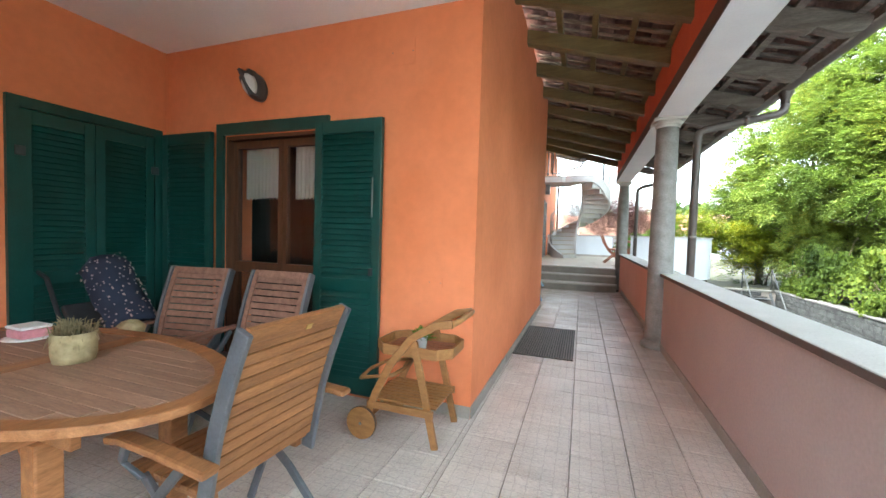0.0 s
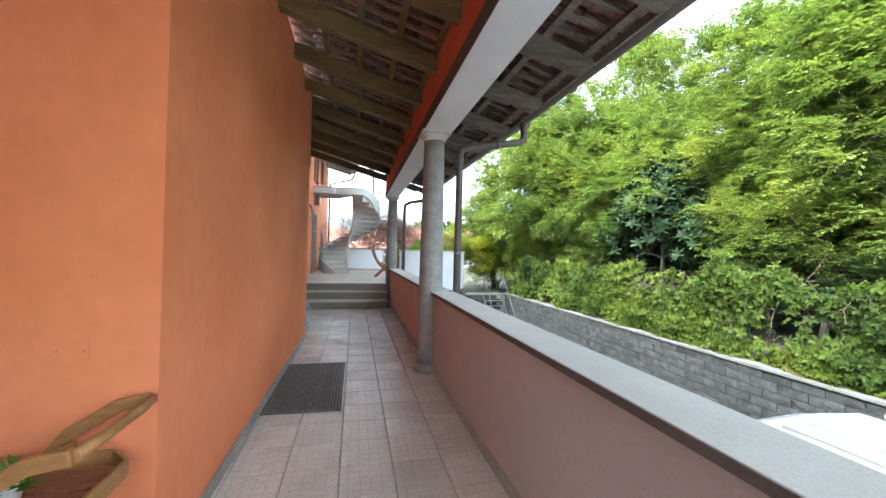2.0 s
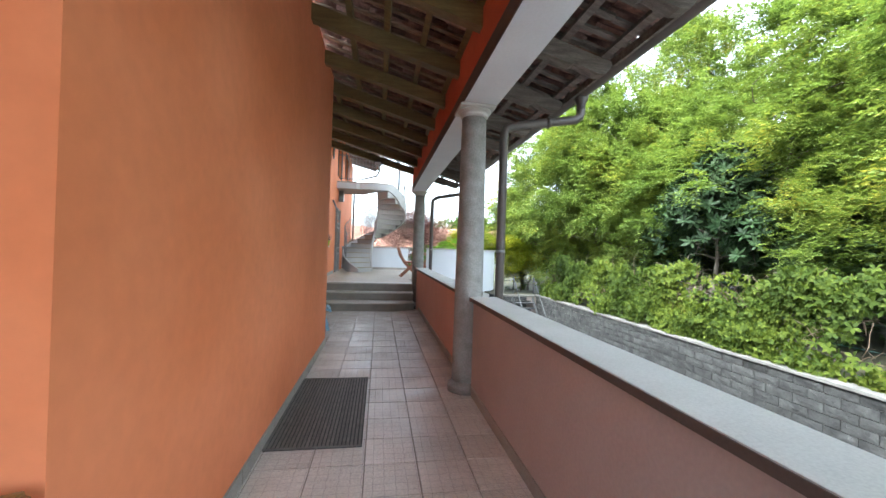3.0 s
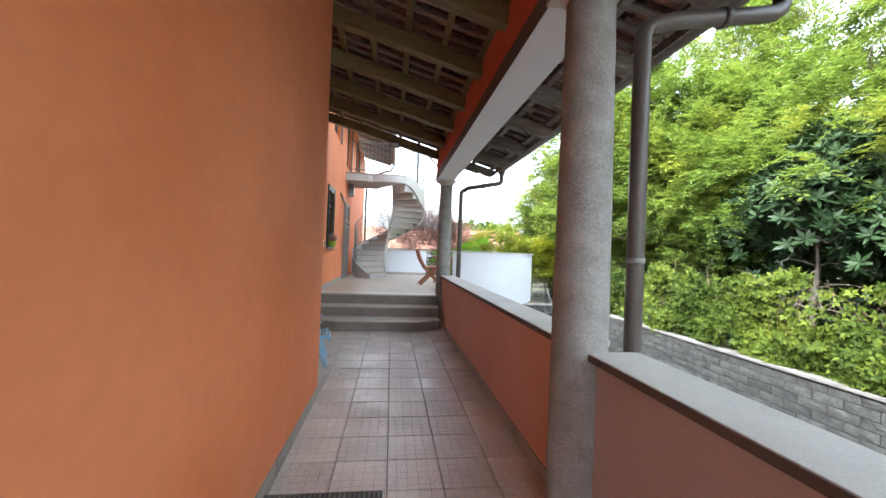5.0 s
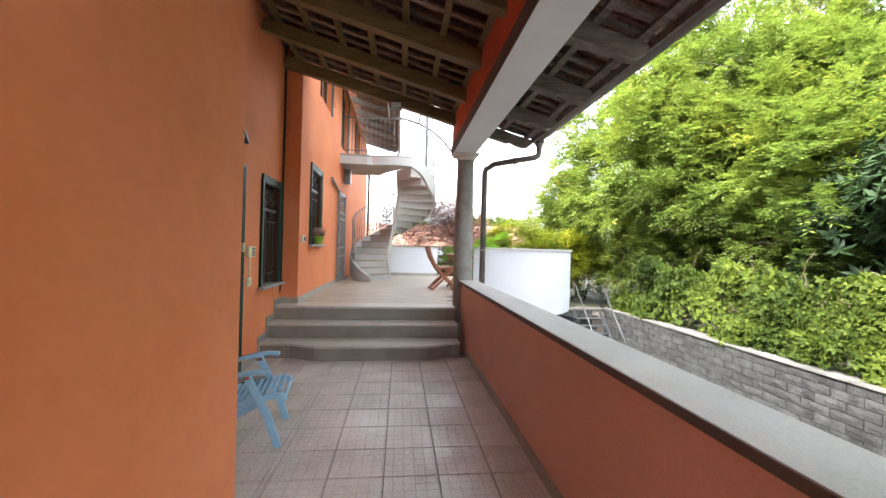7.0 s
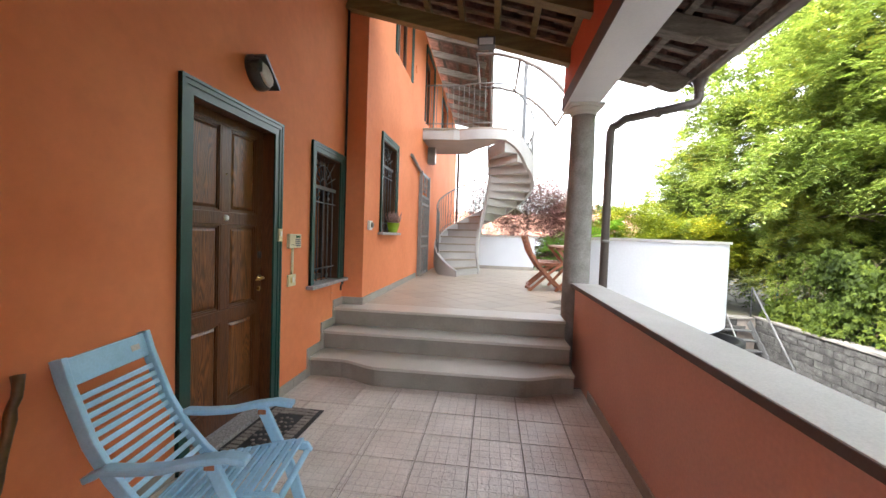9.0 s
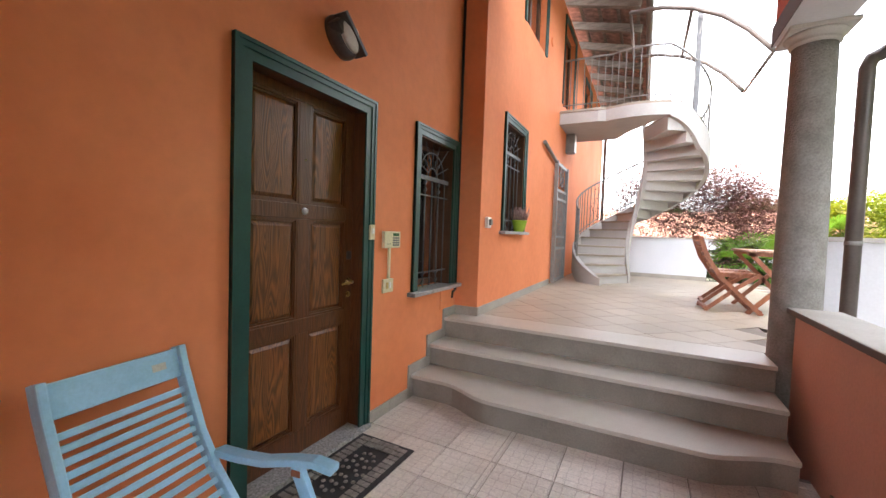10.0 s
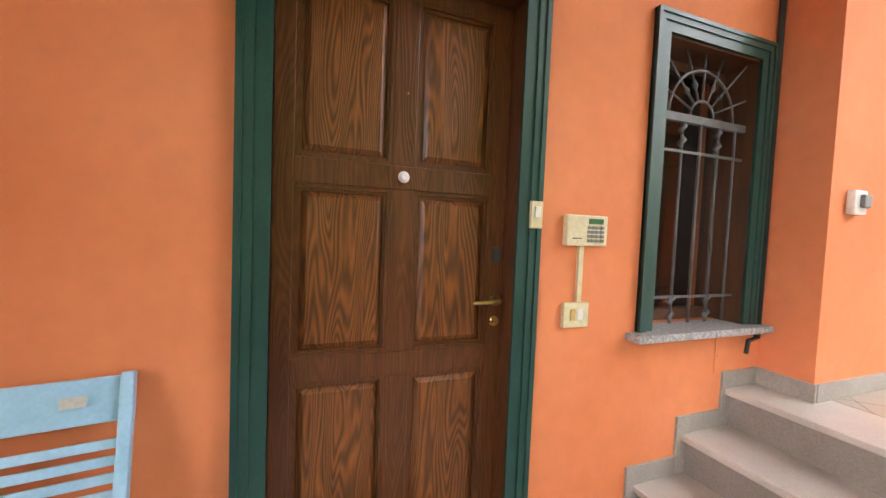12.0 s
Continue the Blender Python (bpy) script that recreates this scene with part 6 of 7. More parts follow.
# skirting
def skirt(name, a0, a1, at, axis, face, z=0.0, hgt=0.085):
    s = thing(name, "grey tile skirting along the wall foot", "skirting", (at, (a0 + a1) / 2, z) if axis == 'y' else ((a0 + a1) / 2, at, z), kind="structure")
    n = max(1, round(abs(a1 - a0) / 0.33))
    for k in range(n):
        p, q = a0 + (a1 - a0) * k / n + 0.001, a0 + (a1 - a0) * (k + 1) / n - 0.001
        o0, o1 = sorted((at, at + face * 0.011))
        part("skirting_tile", box(o0, o1, p, q, z + 0.0005, z + hgt) if axis == 'y' else box(p, q, o0, o1, z + 0.0005, z + hgt), M_SKIRT, s)


bc = thing("baseboard_corridor", "grey tile skirting along the wall foot", "skirting", (WX, 5.0, 0), kind="structure")
for k in range(14):
    p, q = YP + (7.33 - YP) * k / 14, YP + (7.33 - YP) * (k + 1) / 14
    at = WX + 0.03 * (q - YP) / (7.33 - YP)
    part("skirting_tile", box(at - 0.01, at + 0.011, p + 0.001, q - 0.001, 0.0005, 0.085), M_SKIRT, bc)
skirt("baseboard_patio", -1.43, WX, YP, 'x', -1)
skirt("baseboard_parapet", -1.4, 5.26, 0.965, 'y', -1)
skirt("baseboard_parapet_far", 5.62, 10.3, 0.965, 'y', -1)
skirt("baseboard_entrance", 9.77, 10.28, DX, 'y', 1)
skirt("baseboard_entrance_near", 7.33, 8.74, DX, 'y', 1)
skirt("baseboard_return", DX, WX, 7.33, 'x', 1)
ss_ = thing("stair_skirting", "stepped grey tile skirting beside the stone steps", "skirting", (DX, 10.6, 0), kind="structure")
for k, (y0, y1) in enumerate(((10.28, 10.57), (10.57, 10.86), (10.86, 11.108))):
    z = RISER * (k + 1)
    part("skirting_tile", box(DX, DX + 0.012, y0, y0 + 0.085, z - RISER + 0.001, z + 0.085), M_SKIRT, ss_)
    part("skirting_tile", box(DX, DX + 0.011, y0 + 0.086, y1 + (0 if k == 2 else 0), z + 0.001, z + 0.085), M_SKIRT, ss_)
# ---- garden ----
rng = np.random.default_rng(7)


def unit(v):
    return v / np.maximum(np.linalg.norm(v, axis=-1, keepdims=True), 1e-9)


def leaf_mesh(name, base, d, side, length, width, material, fold=0.12):
    """Pointed leaves: one folded four-cornered blade each."""
    n = len(base)
    length, width = np.broadcast_to(length, (n,))[:, None], np.broadcast_to(width, (n,))[:, None]
    up = np.cross(side, d)
    v = np.empty((n, 4, 3))
    v[:, 0] = base
    v[:, 1] = base + d * length * 0.5 + side * width * 0.5 + up * length * fold
    v[:, 2] = base + d * length
    v[:, 3] = base + d * length * 0.5 - side * width * 0.5 + up * length * fold
    me = bpy.data.meshes.new(name)
    me.vertices.add(4 * n)
    me.vertices.foreach_set("co", v.reshape(-1))
    me.loops.add(4 * n)
    me.loops.foreach_set("vertex_index", np.arange(4 * n, dtype=np.int32))
    me.polygons.add(n)
    me.polygons.foreach_set("loop_start", np.arange(0, 4 * n, 4, dtype=np.int32))
    me.update(calc_edges=True)
    me.materials.append(material)
    return me


def pinnate(centres, out, per, leaflets, reach, size, spread=0.5, droop=0.35):
    """Compound leaves fanned from each centre: bases, directions and sides of all leaflets."""
    n = len(centres)
    az = rng.normal(0, 1, (n, per, 3)) * spread
    az[..., 2] *= 0.9
    d = unit(out[:, None, :] + az)
    start = centres[:, None, :] + rng.normal(0, 0.10, (n, per, 3))
    s = unit(np.cross(d, np.array([0, 0, 1.0])) + 1e-4)
    t = np.linspace(0.15, 1.0, leaflets)
    sign = np.where(np.arange(leaflets) % 2 == 0, 1.0, -1.0)
    ln = reach * rng.uniform(0.7, 1.25, (n, per, 1, 1))
    pos = start[:, :, None, :] + d[:, :, None, :] * (t[:, None] * ln)
    pos[..., 2] -= (t ** 2 * droop)[None, None, :] * ln[..., 0]
    ld = unit(s[:, :, None, :] * sign[:, None] + d[:, :, None, :] * 0.55 + rng.normal(0, 0.22, pos.shape))
    ld[..., 2] -= 0.15
    ld = unit(ld)
    up = np.array([0, 0, 1.0]) + rng.normal(0, 0.35, pos.shape)
    ls = unit(np.cross(ld, up))
    return pos.reshape(-1, 3), ld.reshape(-1, 3), ls.reshape(-1, 3)


def shell(n, rx, ry, rz, cz, lobes=9, inner=0.5):
    """Uneven crown: points spread through lobes of an ellipsoid, with the ways they face."""
    lobe = unit(rng.normal(0, 1, (lobes, 3)))
    lobe[:, 2] = np.abs(lobe[:, 2]) * 1.25 - 0.55
    lc = lobe * rng.uniform(0.45, 0.78, (lobes, 1))
    pick = rng.integers(0, lobes, n)
    o = unit(rng.normal(0, 1, (n, 3)))
    o[:, 2] = np.where(o[:, 2] < -0.7, -o[:, 2], o[:, 2])
    r = rng.uniform(inner, 1.0, n) ** 0.5 * rng.uniform(0.30, 0.5, lobes)[pick]
    p = lc[pick] + o * r[:, None]
    p = p * np.array([rx, ry, rz]) + np.array([0, 0, cz])
    face = unit(o * np.array([1, 1, 0.5]) + np.array([0, 0, 0.15]))
    return p, face


def limbs(height, rad, lean, seed, reach, count=9):
    """Tapered trunk that forks into limbs and twigs."""
    r = random.Random(seed)
    bm = bmesh.new()
    tp = [Vector((lean * (k / 7) ** 2 + r.uniform(-.05, .05), r.uniform(-.06, .06), height * k / 7)) for k in range(8)]
    bm_tube(bm, tp, [rad * (1.25 if k == 0 else 1 - 0.85 * k / 7) for k in range(8)], 8)
    for i in range(count):
        k = r.randint(2, 6)
        a = tp[k]
        az = r.uniform(0, math.tau)
        ln = reach * r.uniform(0.6, 1.1)
        pts = [a + Vector((math.cos(az + 0.25 * j), math.sin(az + 0.25 * j), 0)) * ln * j / 4 + Vector((0, 0, 0.55 * ln * j / 4 - 0.04 * j * j)) for j in range(5)]
        rr = rad * 0.42 * (1 - k / 9)
        bm_tube(bm, pts, [rr * (1 - 0.8 * j / 4) for j in range(5)], 6)
        for q in range(4):
            b = pts[r.randint(1, 4)]
            dv = Vector((r.uniform(-1, 1), r.uniform(-1, 1), r.uniform(-0.1, 0.9))) * reach * 0.5
            bm_tube(bm, [b, b + dv * 0.5 + Vector((0, 0, 0.08)), b + dv], [rr * 0.35, rr * 0.22, rr * 0.08], 5)
    return bm


def tree(name, label, seed, height, rx, ry, rz, cz, pads, per, leaflets, reach, size, material, at, trunk_r=0.12, group="", droop=0.35, lobes=9, aspect=0.42):
    t = thing(name, label, "tree", (0, 0, 0), group=group, local=True)
    part("trunk", limbs(height, trunk_r, 0.3, seed, rx * 0.8), M_BARK, t)
    c, f = shell(pads, rx, ry, rz, cz, lobes)
    b, d, s = pinnate(c, f, per, leaflets, reach, size, droop=droop)
    me = leaf_mesh("crown", b, d, s, size * rng.uniform(0.7, 1.25, len(b)), size * aspect, material)
    cr = new("crown", me)
    cr.parent = t
    t.matrix_basis = at
    return t


struct("ground", box(-400, 400, -400, 400, -2.7, -2.4), M_ASPH, "pale paved drive below the porch", "ground")
struct("garden_ground", box(7.1, 390, -60, 390, -2.39, -0.50), M_SOIL, "shaded woodland soil behind the retaining wall", "ground")
struct("garden_ground_far", box(-200, 7.098, 17.85, 390, -2.39, -0.45), M_SOIL, "garden soil beyond the terrace", "ground")
struct("terrace_base", box(-1.5, 1.04, 11.6, 17.2, -2.39, 0.24), M_DARK, "masonry under the terrace, its shade painted near-black", "wall")
struct("porch_base", box(-3.9, 1.16, -1.66, 11.5, -2.39, -0.31), M_ORANGE, "orange rendered base wall of the porch", "wall")
gw = struct("garden_wall", box(6.87, 7.1, -6, 17.6, -2.4, -0.46), M_GROUT, "grey split-stone retaining wall along the drive", "wall")
gwe = struct("garden_wall_end", box(3.4, 6.868, 17.6, 17.84, -2.4, -0.5), M_GROUT, "grey split-stone wall closing the drive", "wall")
struct("garden_wall_coping", box(6.80, 7.16, -6, 17.62, -0.455, -0.40, 0.01), M_GWCOP, "pale concrete coping on the retaining wall", "coping")
struct("garden_wall_end_coping", box(3.4, 6.795, 17.55, 17.9, -0.495, -0.44, 0.01), M_GWCOP, "pale concrete coping on the end wall", "coping")


def stone_block(seed):
    r = random.Random(seed)
    bm = bmesh.new()
    nx, nz = 4, 2
    g = [[bm.verts.new((-0.03 - (0.016 * r.random() if 0 < i < nx and 0 < j < nz else 0.0), 0.006 + 0.438 * i / nx, 0.005 + 0.150 * j / nz)) for j in range(nz + 1)] for i in range(nx + 1)]
    for i in range(nx):
        for j in range(nz):
            bm.faces.new((g[i][j], g[i + 1][j], g[i + 1][j + 1], g[i][j + 1]))
    edge = [g[i][0] for i in range(nx + 1)] + [g[nx][j] for j in range(1, nz + 1)] + [g[i][nz] for i in range(nx - 1, -1, -1)] + [g[0][j] for j in range(nz - 1, 0, -1)]
    back = [bm.verts.new((0.02, v.co.y, v.co.z)) for v in edge]
    for i in range(len(edge)):
        j = (i + 1) % len(edge)
        bm.faces.new((edge[i], back[i], back[j], edge[j]))
    return mesh_of("stone_block", bm, M_GWALL)


BLOCKS = [stone_block(k) for k in range(6)]
pick = random.Random(3)
for row in range(8):
    for k in range(38):
        b = new("stone_block", pick.choice(BLOCKS))
        b.location = (6.872, 0.7 + 0.45 * k + (0.22 if row % 2 else 0), -0.615 - 0.16 * row)
        b.parent = gw
for row in range(4):
    for k in range(7):
        b = new("stone_block", pick.choice(BLOCKS))
        b.location = (6.4 - 0.45 * k + (0.2 if row % 2 else 0), 17.602, -0.66 - 0.16 * row)
        b.rotation_euler.z = radians(90)
        b.parent = gwe

# creeper on the fence
hn = 26000
hy, hz = rng.uniform(-3, 17.6, hn), rng.uniform(0, 1, hn)
top = 1.10 + 0.13 * np.sin(hy * 2.1) + 0.1 * np.sin(hy * 5.3 + 1) + rng.normal(0, 0.05, hn)
hz = -0.42 + (top + 0.42) * hz ** 0.9
dens = np.sin(hy * 1.7 + hz * 2.3) + np.sin(hy * 0.6 - hz * 3.1 + 2) + rng.normal(0, 0.9, hn)
ok = dens > -0.35
hy, hz = hy[ok], hz[ok]
hn = len(hy)
hx = 7.22 - 0.20 * rng.random(hn) - 0.10 * np.sin(hy * 3.3) * np.sin(hz * 4 + hy) - 0.12 * (hz < 0.1)
cen = np.stack([hx, hy, hz], 1)
face = unit(np.stack([-np.ones(hn), rng.normal(0, 0.6, hn), rng.normal(0.25, 0.5, hn)], 1))
ang = np.arange(5) * math.tau / 5 - math.pi / 2
sid = unit(np.cross(face, np.array([0, 0, 1.0])))
upv = np.cross(sid, face)
rot = rng.uniform(-0.5, 0.5, (hn, 1)) + ang[None, :]
ld = unit(sid[:, None, :] * np.cos(rot)[..., None] - upv[:, None, :] * np.sin(rot)[..., None] * -1 + face[:, None, :] * 0.25)
ld = unit(ld + np.array([0, 0, -0.3]))
ls = unit(np.cross(ld, face[:, None, :] + rng.normal(0, 0.2, ld.shape)))
bs = np.repeat(cen[:, None, :], 5, 1)
sz = np.repeat(rng.uniform(0.065, 0.125, (hn, 1)), 5, 1)
hedge = tagged(new("creeper_leaves", leaf_mesh("creeper_leaves", bs.reshape(-1, 3), ld.reshape(-1, 3), ls.reshape(-1, 3), sz.reshape(-1), sz.reshape(-1) * 0.52, M_IVY)), "green creeper leaves covering the fence on the wall", "creeper", kind="stuff")
bm = bmesh.new()
r = random.Random(11)
for k in range(330):
    y = r.uniform(-3, 17.5)
    z = r.uniform(-0.4, 0.9)
    p = [Vector((7.14 + r.uniform(-.05, .06), y, z))]
    for j in range(4):
        p.append(p[-1] + Vector((r.uniform(-.04, .03), r.uniform(-.2, .2), r.uniform(-0.06, 0.22))))
    bm_tube(bm, p, [0.008, 0.007, 0.006, 0.004, 0.003], 4)
tagged(new("creeper_stems", mesh_of("creeper_stems", bm, M_TWIG)), "tangled dry brown creeper stems", "creeper", kind="stuff")
fence = thing("wire_fence", "green wire mesh fence carrying the creeper", "fence", (7.2, 7, -0.4))
for k in range(9):
    part("post", tube([(7.24, -2.5 + 2.5 * k, -0.5), (7.24, -2.5 + 2.5 * k, 1.0)], 0.022, 8), M_GREEN, fence)
for k in range(4):
    part("wire", tube([(7.24, -2.8, -0.3 + 0.4 * k), (7.24, 17.5, -0.3 + 0.4 * k)], 0.004, 5), M_GREEN, fence)

# trees behind the fence
base_z = -0.5
t1 = tree("locust_tree", "feathery yellow-green locust tree behind the creeper fence", 1, 6.6, 2.9, 2.9, 4.3, 4.7, 700, 11, 11, 0.45, 0.115, M_LOCUST, pose(9.6, 14.6, base_z, 0, 0, 0), group="locust trees behind the fence", lobes=26, droop=0.22)
t2 = tree("locust_tree", "feathery yellow-green locust tree behind the creeper fence", 2, 7.7, 2.9, 2.9, 4.9, 5.3, 720, 11, 11, 0.48, 0.115, M_LOCUST, pose(10.6, 10.2, base_z, 0, 0, 40), group="locust trees behind the fence", lobes=28, droop=0.22)
for x, y, rz, src in ((10.3, 5.4, 120, t1), (8.3, 19.0, 75, t1), (12.8, 7.8, 260, t2), (12.2, 16.0, 310, t1), (8.9, 16.4, 230, t2), (11.6, 20.5, 20, t1)):
    c = copy_thing(src, pose(x, y, base_z, 0, 0, rz))
    c.scale = (1, 1, 1.5 if x == 12.2 else 1.05 if y < 20 else 0.8)
for x, y, rz, sx, sz in ((7.4, 20.8, 200, 0.8, 0.66), (9.3, 13.8, 150, 0.62, 0.52), (9.9, 7.2, 20, 0.7, 0.6), (8.6, 17.2, 80, 0.6, 0.45)):
    c = copy_thing(t1, pose(x, y, base_z, 0, 0, rz))
    c.scale = (sx, sx, sz)
w1 = tree("woodland_tree", "dense dark-green woodland tree behind the locusts", 5, 8.0, 3.6, 3.6, 4.9, 5.6, 400, 8, 9, 0.5, 0.22, M_WOODS, pose(15.5, 4, base_z), trunk_r=0.2, group="woodland trees", lobes=12, aspect=0.55)
for x, y, rz, sc in ((14.5, 10, 60, 0.95), (13.6, 16.5, 190, 0.85), (13.5, 22.5, 250, 0.7), (20, 12, 20, 1.05), (9.2, 25.5, 15, 0.5), (12.6, 3.4, 100, 0.75), (11.8, 11.6, 140, 0.62)):
    c = copy_thing(w1, pose(x, y, base_z, 0, 0, rz))
    c.scale = (sc, sc, sc)
u1 = tree("undergrowth_bush", "dark leafy undergrowth bush below the trees", 8, 1.6, 1.5, 1.7, 1.6, 1.0, 170, 10, 9, 0.32, 0.10, M_WOODS, pose(9.3, 15.6, base_z), trunk_r=0.05, group="undergrowth bushes", lobes=9, aspect=0.55)
for x, y, rz, sc in ((10.2, 5.2, 50, 1.2), (9.4, 1.6, 140, 0.9), (9.2, 18.4, 300, 0.9), (10.8, 8.2, 80, 1.5), (11.0, 16.2, 230, 1.3), (7.6, 20.4, 20, 0.9), (9.6, 13.4, 90, 1.0), (10.9, 11.6, 10, 1.4)):
    c = copy_thing(u1, pose(x, y, base_z, 0, 0, rz))
    c.scale = (sc, sc, sc)

# broad-leaved evergreen shrub
t = thing("loquat_shrub", "tall evergreen shrub with rosettes of large dark glossy leaves", "shrub", (0, 0, 0), local=True)
part("trunk", limbs(3.3, 0.09, 0.2, 21, 1.3, 12), M_BARK, t)
c, f = shell(900, 1.35, 2.1, 2.4, 3.0, 16, inner=0.5)
k = 11
az = (np.arange(k) * 2.4)[None, :] + rng.uniform(0, 6, (len(c), 1))
ax = unit(f + np.array([0, 0, 0.7]))
e1 = unit(np.cross(ax, np.array([0.3, 0.9, 0.1])))
e2 = np.cross(ax, e1)
lift = np.linspace(-0.25, 0.8, k)[None, :, None]
ld = unit(e1[:, None, :] * np.cos(az)[..., None] + e2[:, None, :] * np.sin(az)[..., None] + ax[:, None, :] * lift)
ls = unit(np.cross(ld, ax[:, None, :] + rng.normal(0, 0.15, ld.shape)))
bs = np.repeat(c[:, None, :], k, 1)
sz = rng.uniform(0.17, 0.29, ld.shape[:2])
cr = new("crown", leaf_mesh("crown", bs.reshape(-1, 3), ld.reshape(-1, 3), ls.reshape(-1, 3), sz.reshape(-1), sz.reshape(-1) * 0.34, M_LOQUAT, fold=-0.05))
cr.parent = t
t.matrix_basis = pose(8.9, 10.7, base_z)

# plants beyond the terrace
tree("forsythia_bush", "bright yellow-green bush above the white bay wall", 31, 2.3, 1.9, 1.1, 1.6, 2.0, 320, 9, 9, 0.4, 0.085, M_YELLOW, pose(4.9, 18.6, base_z), trunk_r=0.04, lobes=9, droop=0.1)
tree("forsythia_bush", "yellow-green bush behind the steel steps", 32, 1.4, 1.3, 1.0, 1.3, 1.2, 150, 9, 9, 0.35, 0.08, M_YELLOW, pose(6.9, 19.6, base_z), trunk_r=0.04, lobes=9, droop=0.1)
tree("plum_tree", "purple-leaved plum tree behind the white terrace wall", 33, 2.4, 2.5, 1.5, 1.75, 2.0, 620, 11, 8, 0.6, 0.06, M_PLUM, pose(0.9, 19.3, base_z), trunk_r=0.07, lobes=12, droop=-0.35, aspect=0.6)
tree("garden_shrub", "green shrub at the foot of the house", 34, 1.5, 1.0, 0.9, 1.0, 1.3, 120, 9, 9, 0.3, 0.08, M_YELLOW, pose(-1.0, 18.9, base_z), trunk_r=0.04, lobes=7)
tree("garden_shrub", "dark green shrub beside the terrace opening", 35, 1.3, 1.1, 1.0, 0.9, 1.0, 140, 9, 9, 0.3, 0.08, M_WOODS, pose(2.2, 18.8, base_z), trunk_r=0.04, lobes=7)


def palm(at, seed, trunk_h):
    r = random.Random(seed)
    t = thing("fan_palm", "green fan palm with spiky leaves", "palm", (0, 0, 0), group="fan palms", local=True)
    part("trunk", tube([(0, 0, 0), (0.03, 0, trunk_h * 0.5), (0, 0, trunk_h)], [0.11, 0.10, 0.09], 9), M_BARK, t)
    for k in range(17):
        az, el = k * 2.4, r.uniform(-0.2, 1.2)
        d = Vector((math.cos(az) * math.cos(el), math.sin(az) * math.cos(el), math.sin(el)))
        s = d.cross(Vector((0, 0, 1))).normalized()
        bm = bmesh.new()
        o = Vector((0, 0, trunk_h))
        e = o + d * r.uniform(0.45, 0.7) - Vector((0, 0, 0.08))
        bm_tube(bm, [o, (o + e) / 2 + Vector((0, 0, 0.04)), e], [0.012, 0.01, 0.007], 4)
        n = s.cross(d)
        for j in range(19):
            a = (j - 9) / 9 * 1.75
            q = d * math.cos(a) + s * math.sin(a)
            w = n.cross(q) * 0.02
            tip = e + q * 0.52 - Vector((0, 0, 0.10 + 0.05 * abs(a)))
            mid = e + q * 0.3
            v = [bm.verts.new(p) for p in (e, mid + w, tip, mid - w)]
            bm.faces.new(v)
        part("frond", bm, M_PALM, t)
    t.matrix_basis = at
    return t


palm(pose(2.0, 17.9, -0.45), 1, 1.35)
palm(pose(3.1, 18.3, -0.45, 0, 0, 50), 2, 1.75)

# far houses and wooded skyline
def far_house(x, y, z, w, d, h, rot):
    m = pose(x, y, z, 0, 0, rot)
    t = thing("house", "distant cream house with a red tiled roof", "house", (x, y, z), group="distant houses")
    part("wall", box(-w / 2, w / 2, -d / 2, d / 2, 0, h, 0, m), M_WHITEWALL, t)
    bm = bmesh.new()
    p = [(-w / 2 - .5, -d / 2 - .5, h), (w / 2 + .5, -d / 2 - .5, h), (w / 2 + .5, d / 2 + .5, h), (-w / 2 - .5, d / 2 + .5, h), (-w / 2 - .5, 0, h + d * 0.25), (w / 2 + .5, 0, h + d * 0.25)]
    v = [bm.verts.new(m @ Vector(q)) for q in p]
    for f in ((0, 1, 5, 4), (2, 3, 4, 5), (0, 4, 3), (1, 2, 5), (0, 3, 2, 1)):
        bm.faces.new([v[i] for i in f])
    part("roof", bm, M_ROOFRED, t)
    for k in range(3):
        wn_ = part("window", box(-w / 2 + w * (k + .5) / 3 - .5, -w / 2 + w * (k + .5) / 3 + .5, -d / 2 - 0.05, -d / 2 + 0.1, h - 1.9, h - .6, 0, m), M_VANGLASS, t)


far_house(1.0, 44, -2, 11, 8, 3.6, 8)
far_house(9.5, 52, -2, 12, 9, 4.0, -12)
far_house(-8, 60, -2, 12, 9, 4.5, 20)
bn = 26000
fy = rng.uniform(75, 130, bn)
fx = rng.uniform(-90, 110, bn)
fz = -1 + (6.0 + 2.2 * np.sin(fx * 0.09) + 1.5 * np.sin(fx * 0.31 + 1)) * rng.random(bn) ** 0.7 * (fy / 95)
fd = unit(rng.normal(0, 1, (bn, 3)))
fs = unit(np.cross(fd, rng.normal(0, 1, (bn, 3))))
tagged(new("far_woods", leaf_mesh("far_woods", np.stack([fx, fy, fz], 1), fd, fs, rng.uniform(1.0, 2.2, bn), 1.1, M_WOODS)), "distant wooded skyline of mixed green trees", "woods", kind="stuff")

wn_ = 15000
wx, wy = rng.uniform(17, 26, wn_), rng.uniform(-6, 36, wn_)
wz = -0.5 + (7.5 + 1.5 * np.sin(wy * 0.5) + np.sin(wy * 1.3)) * rng.random(wn_) ** 0.8 * np.clip((40 - wy) / 16, 0.25, 1)
wd = unit(rng.normal(0, 1, (wn_, 3)))
ws_ = unit(np.cross(wd, rng.normal(0, 1, (wn_, 3))))
tagged(new("deep_woods", leaf_mesh("deep_woods", np.stack([wx, wy, wz], 1), wd, ws_, rng.uniform(0.5, 1.0, wn_), 0.5, M_WOODS)), "dark shaded foliage deep in the woods", "woods", kind="stuff")

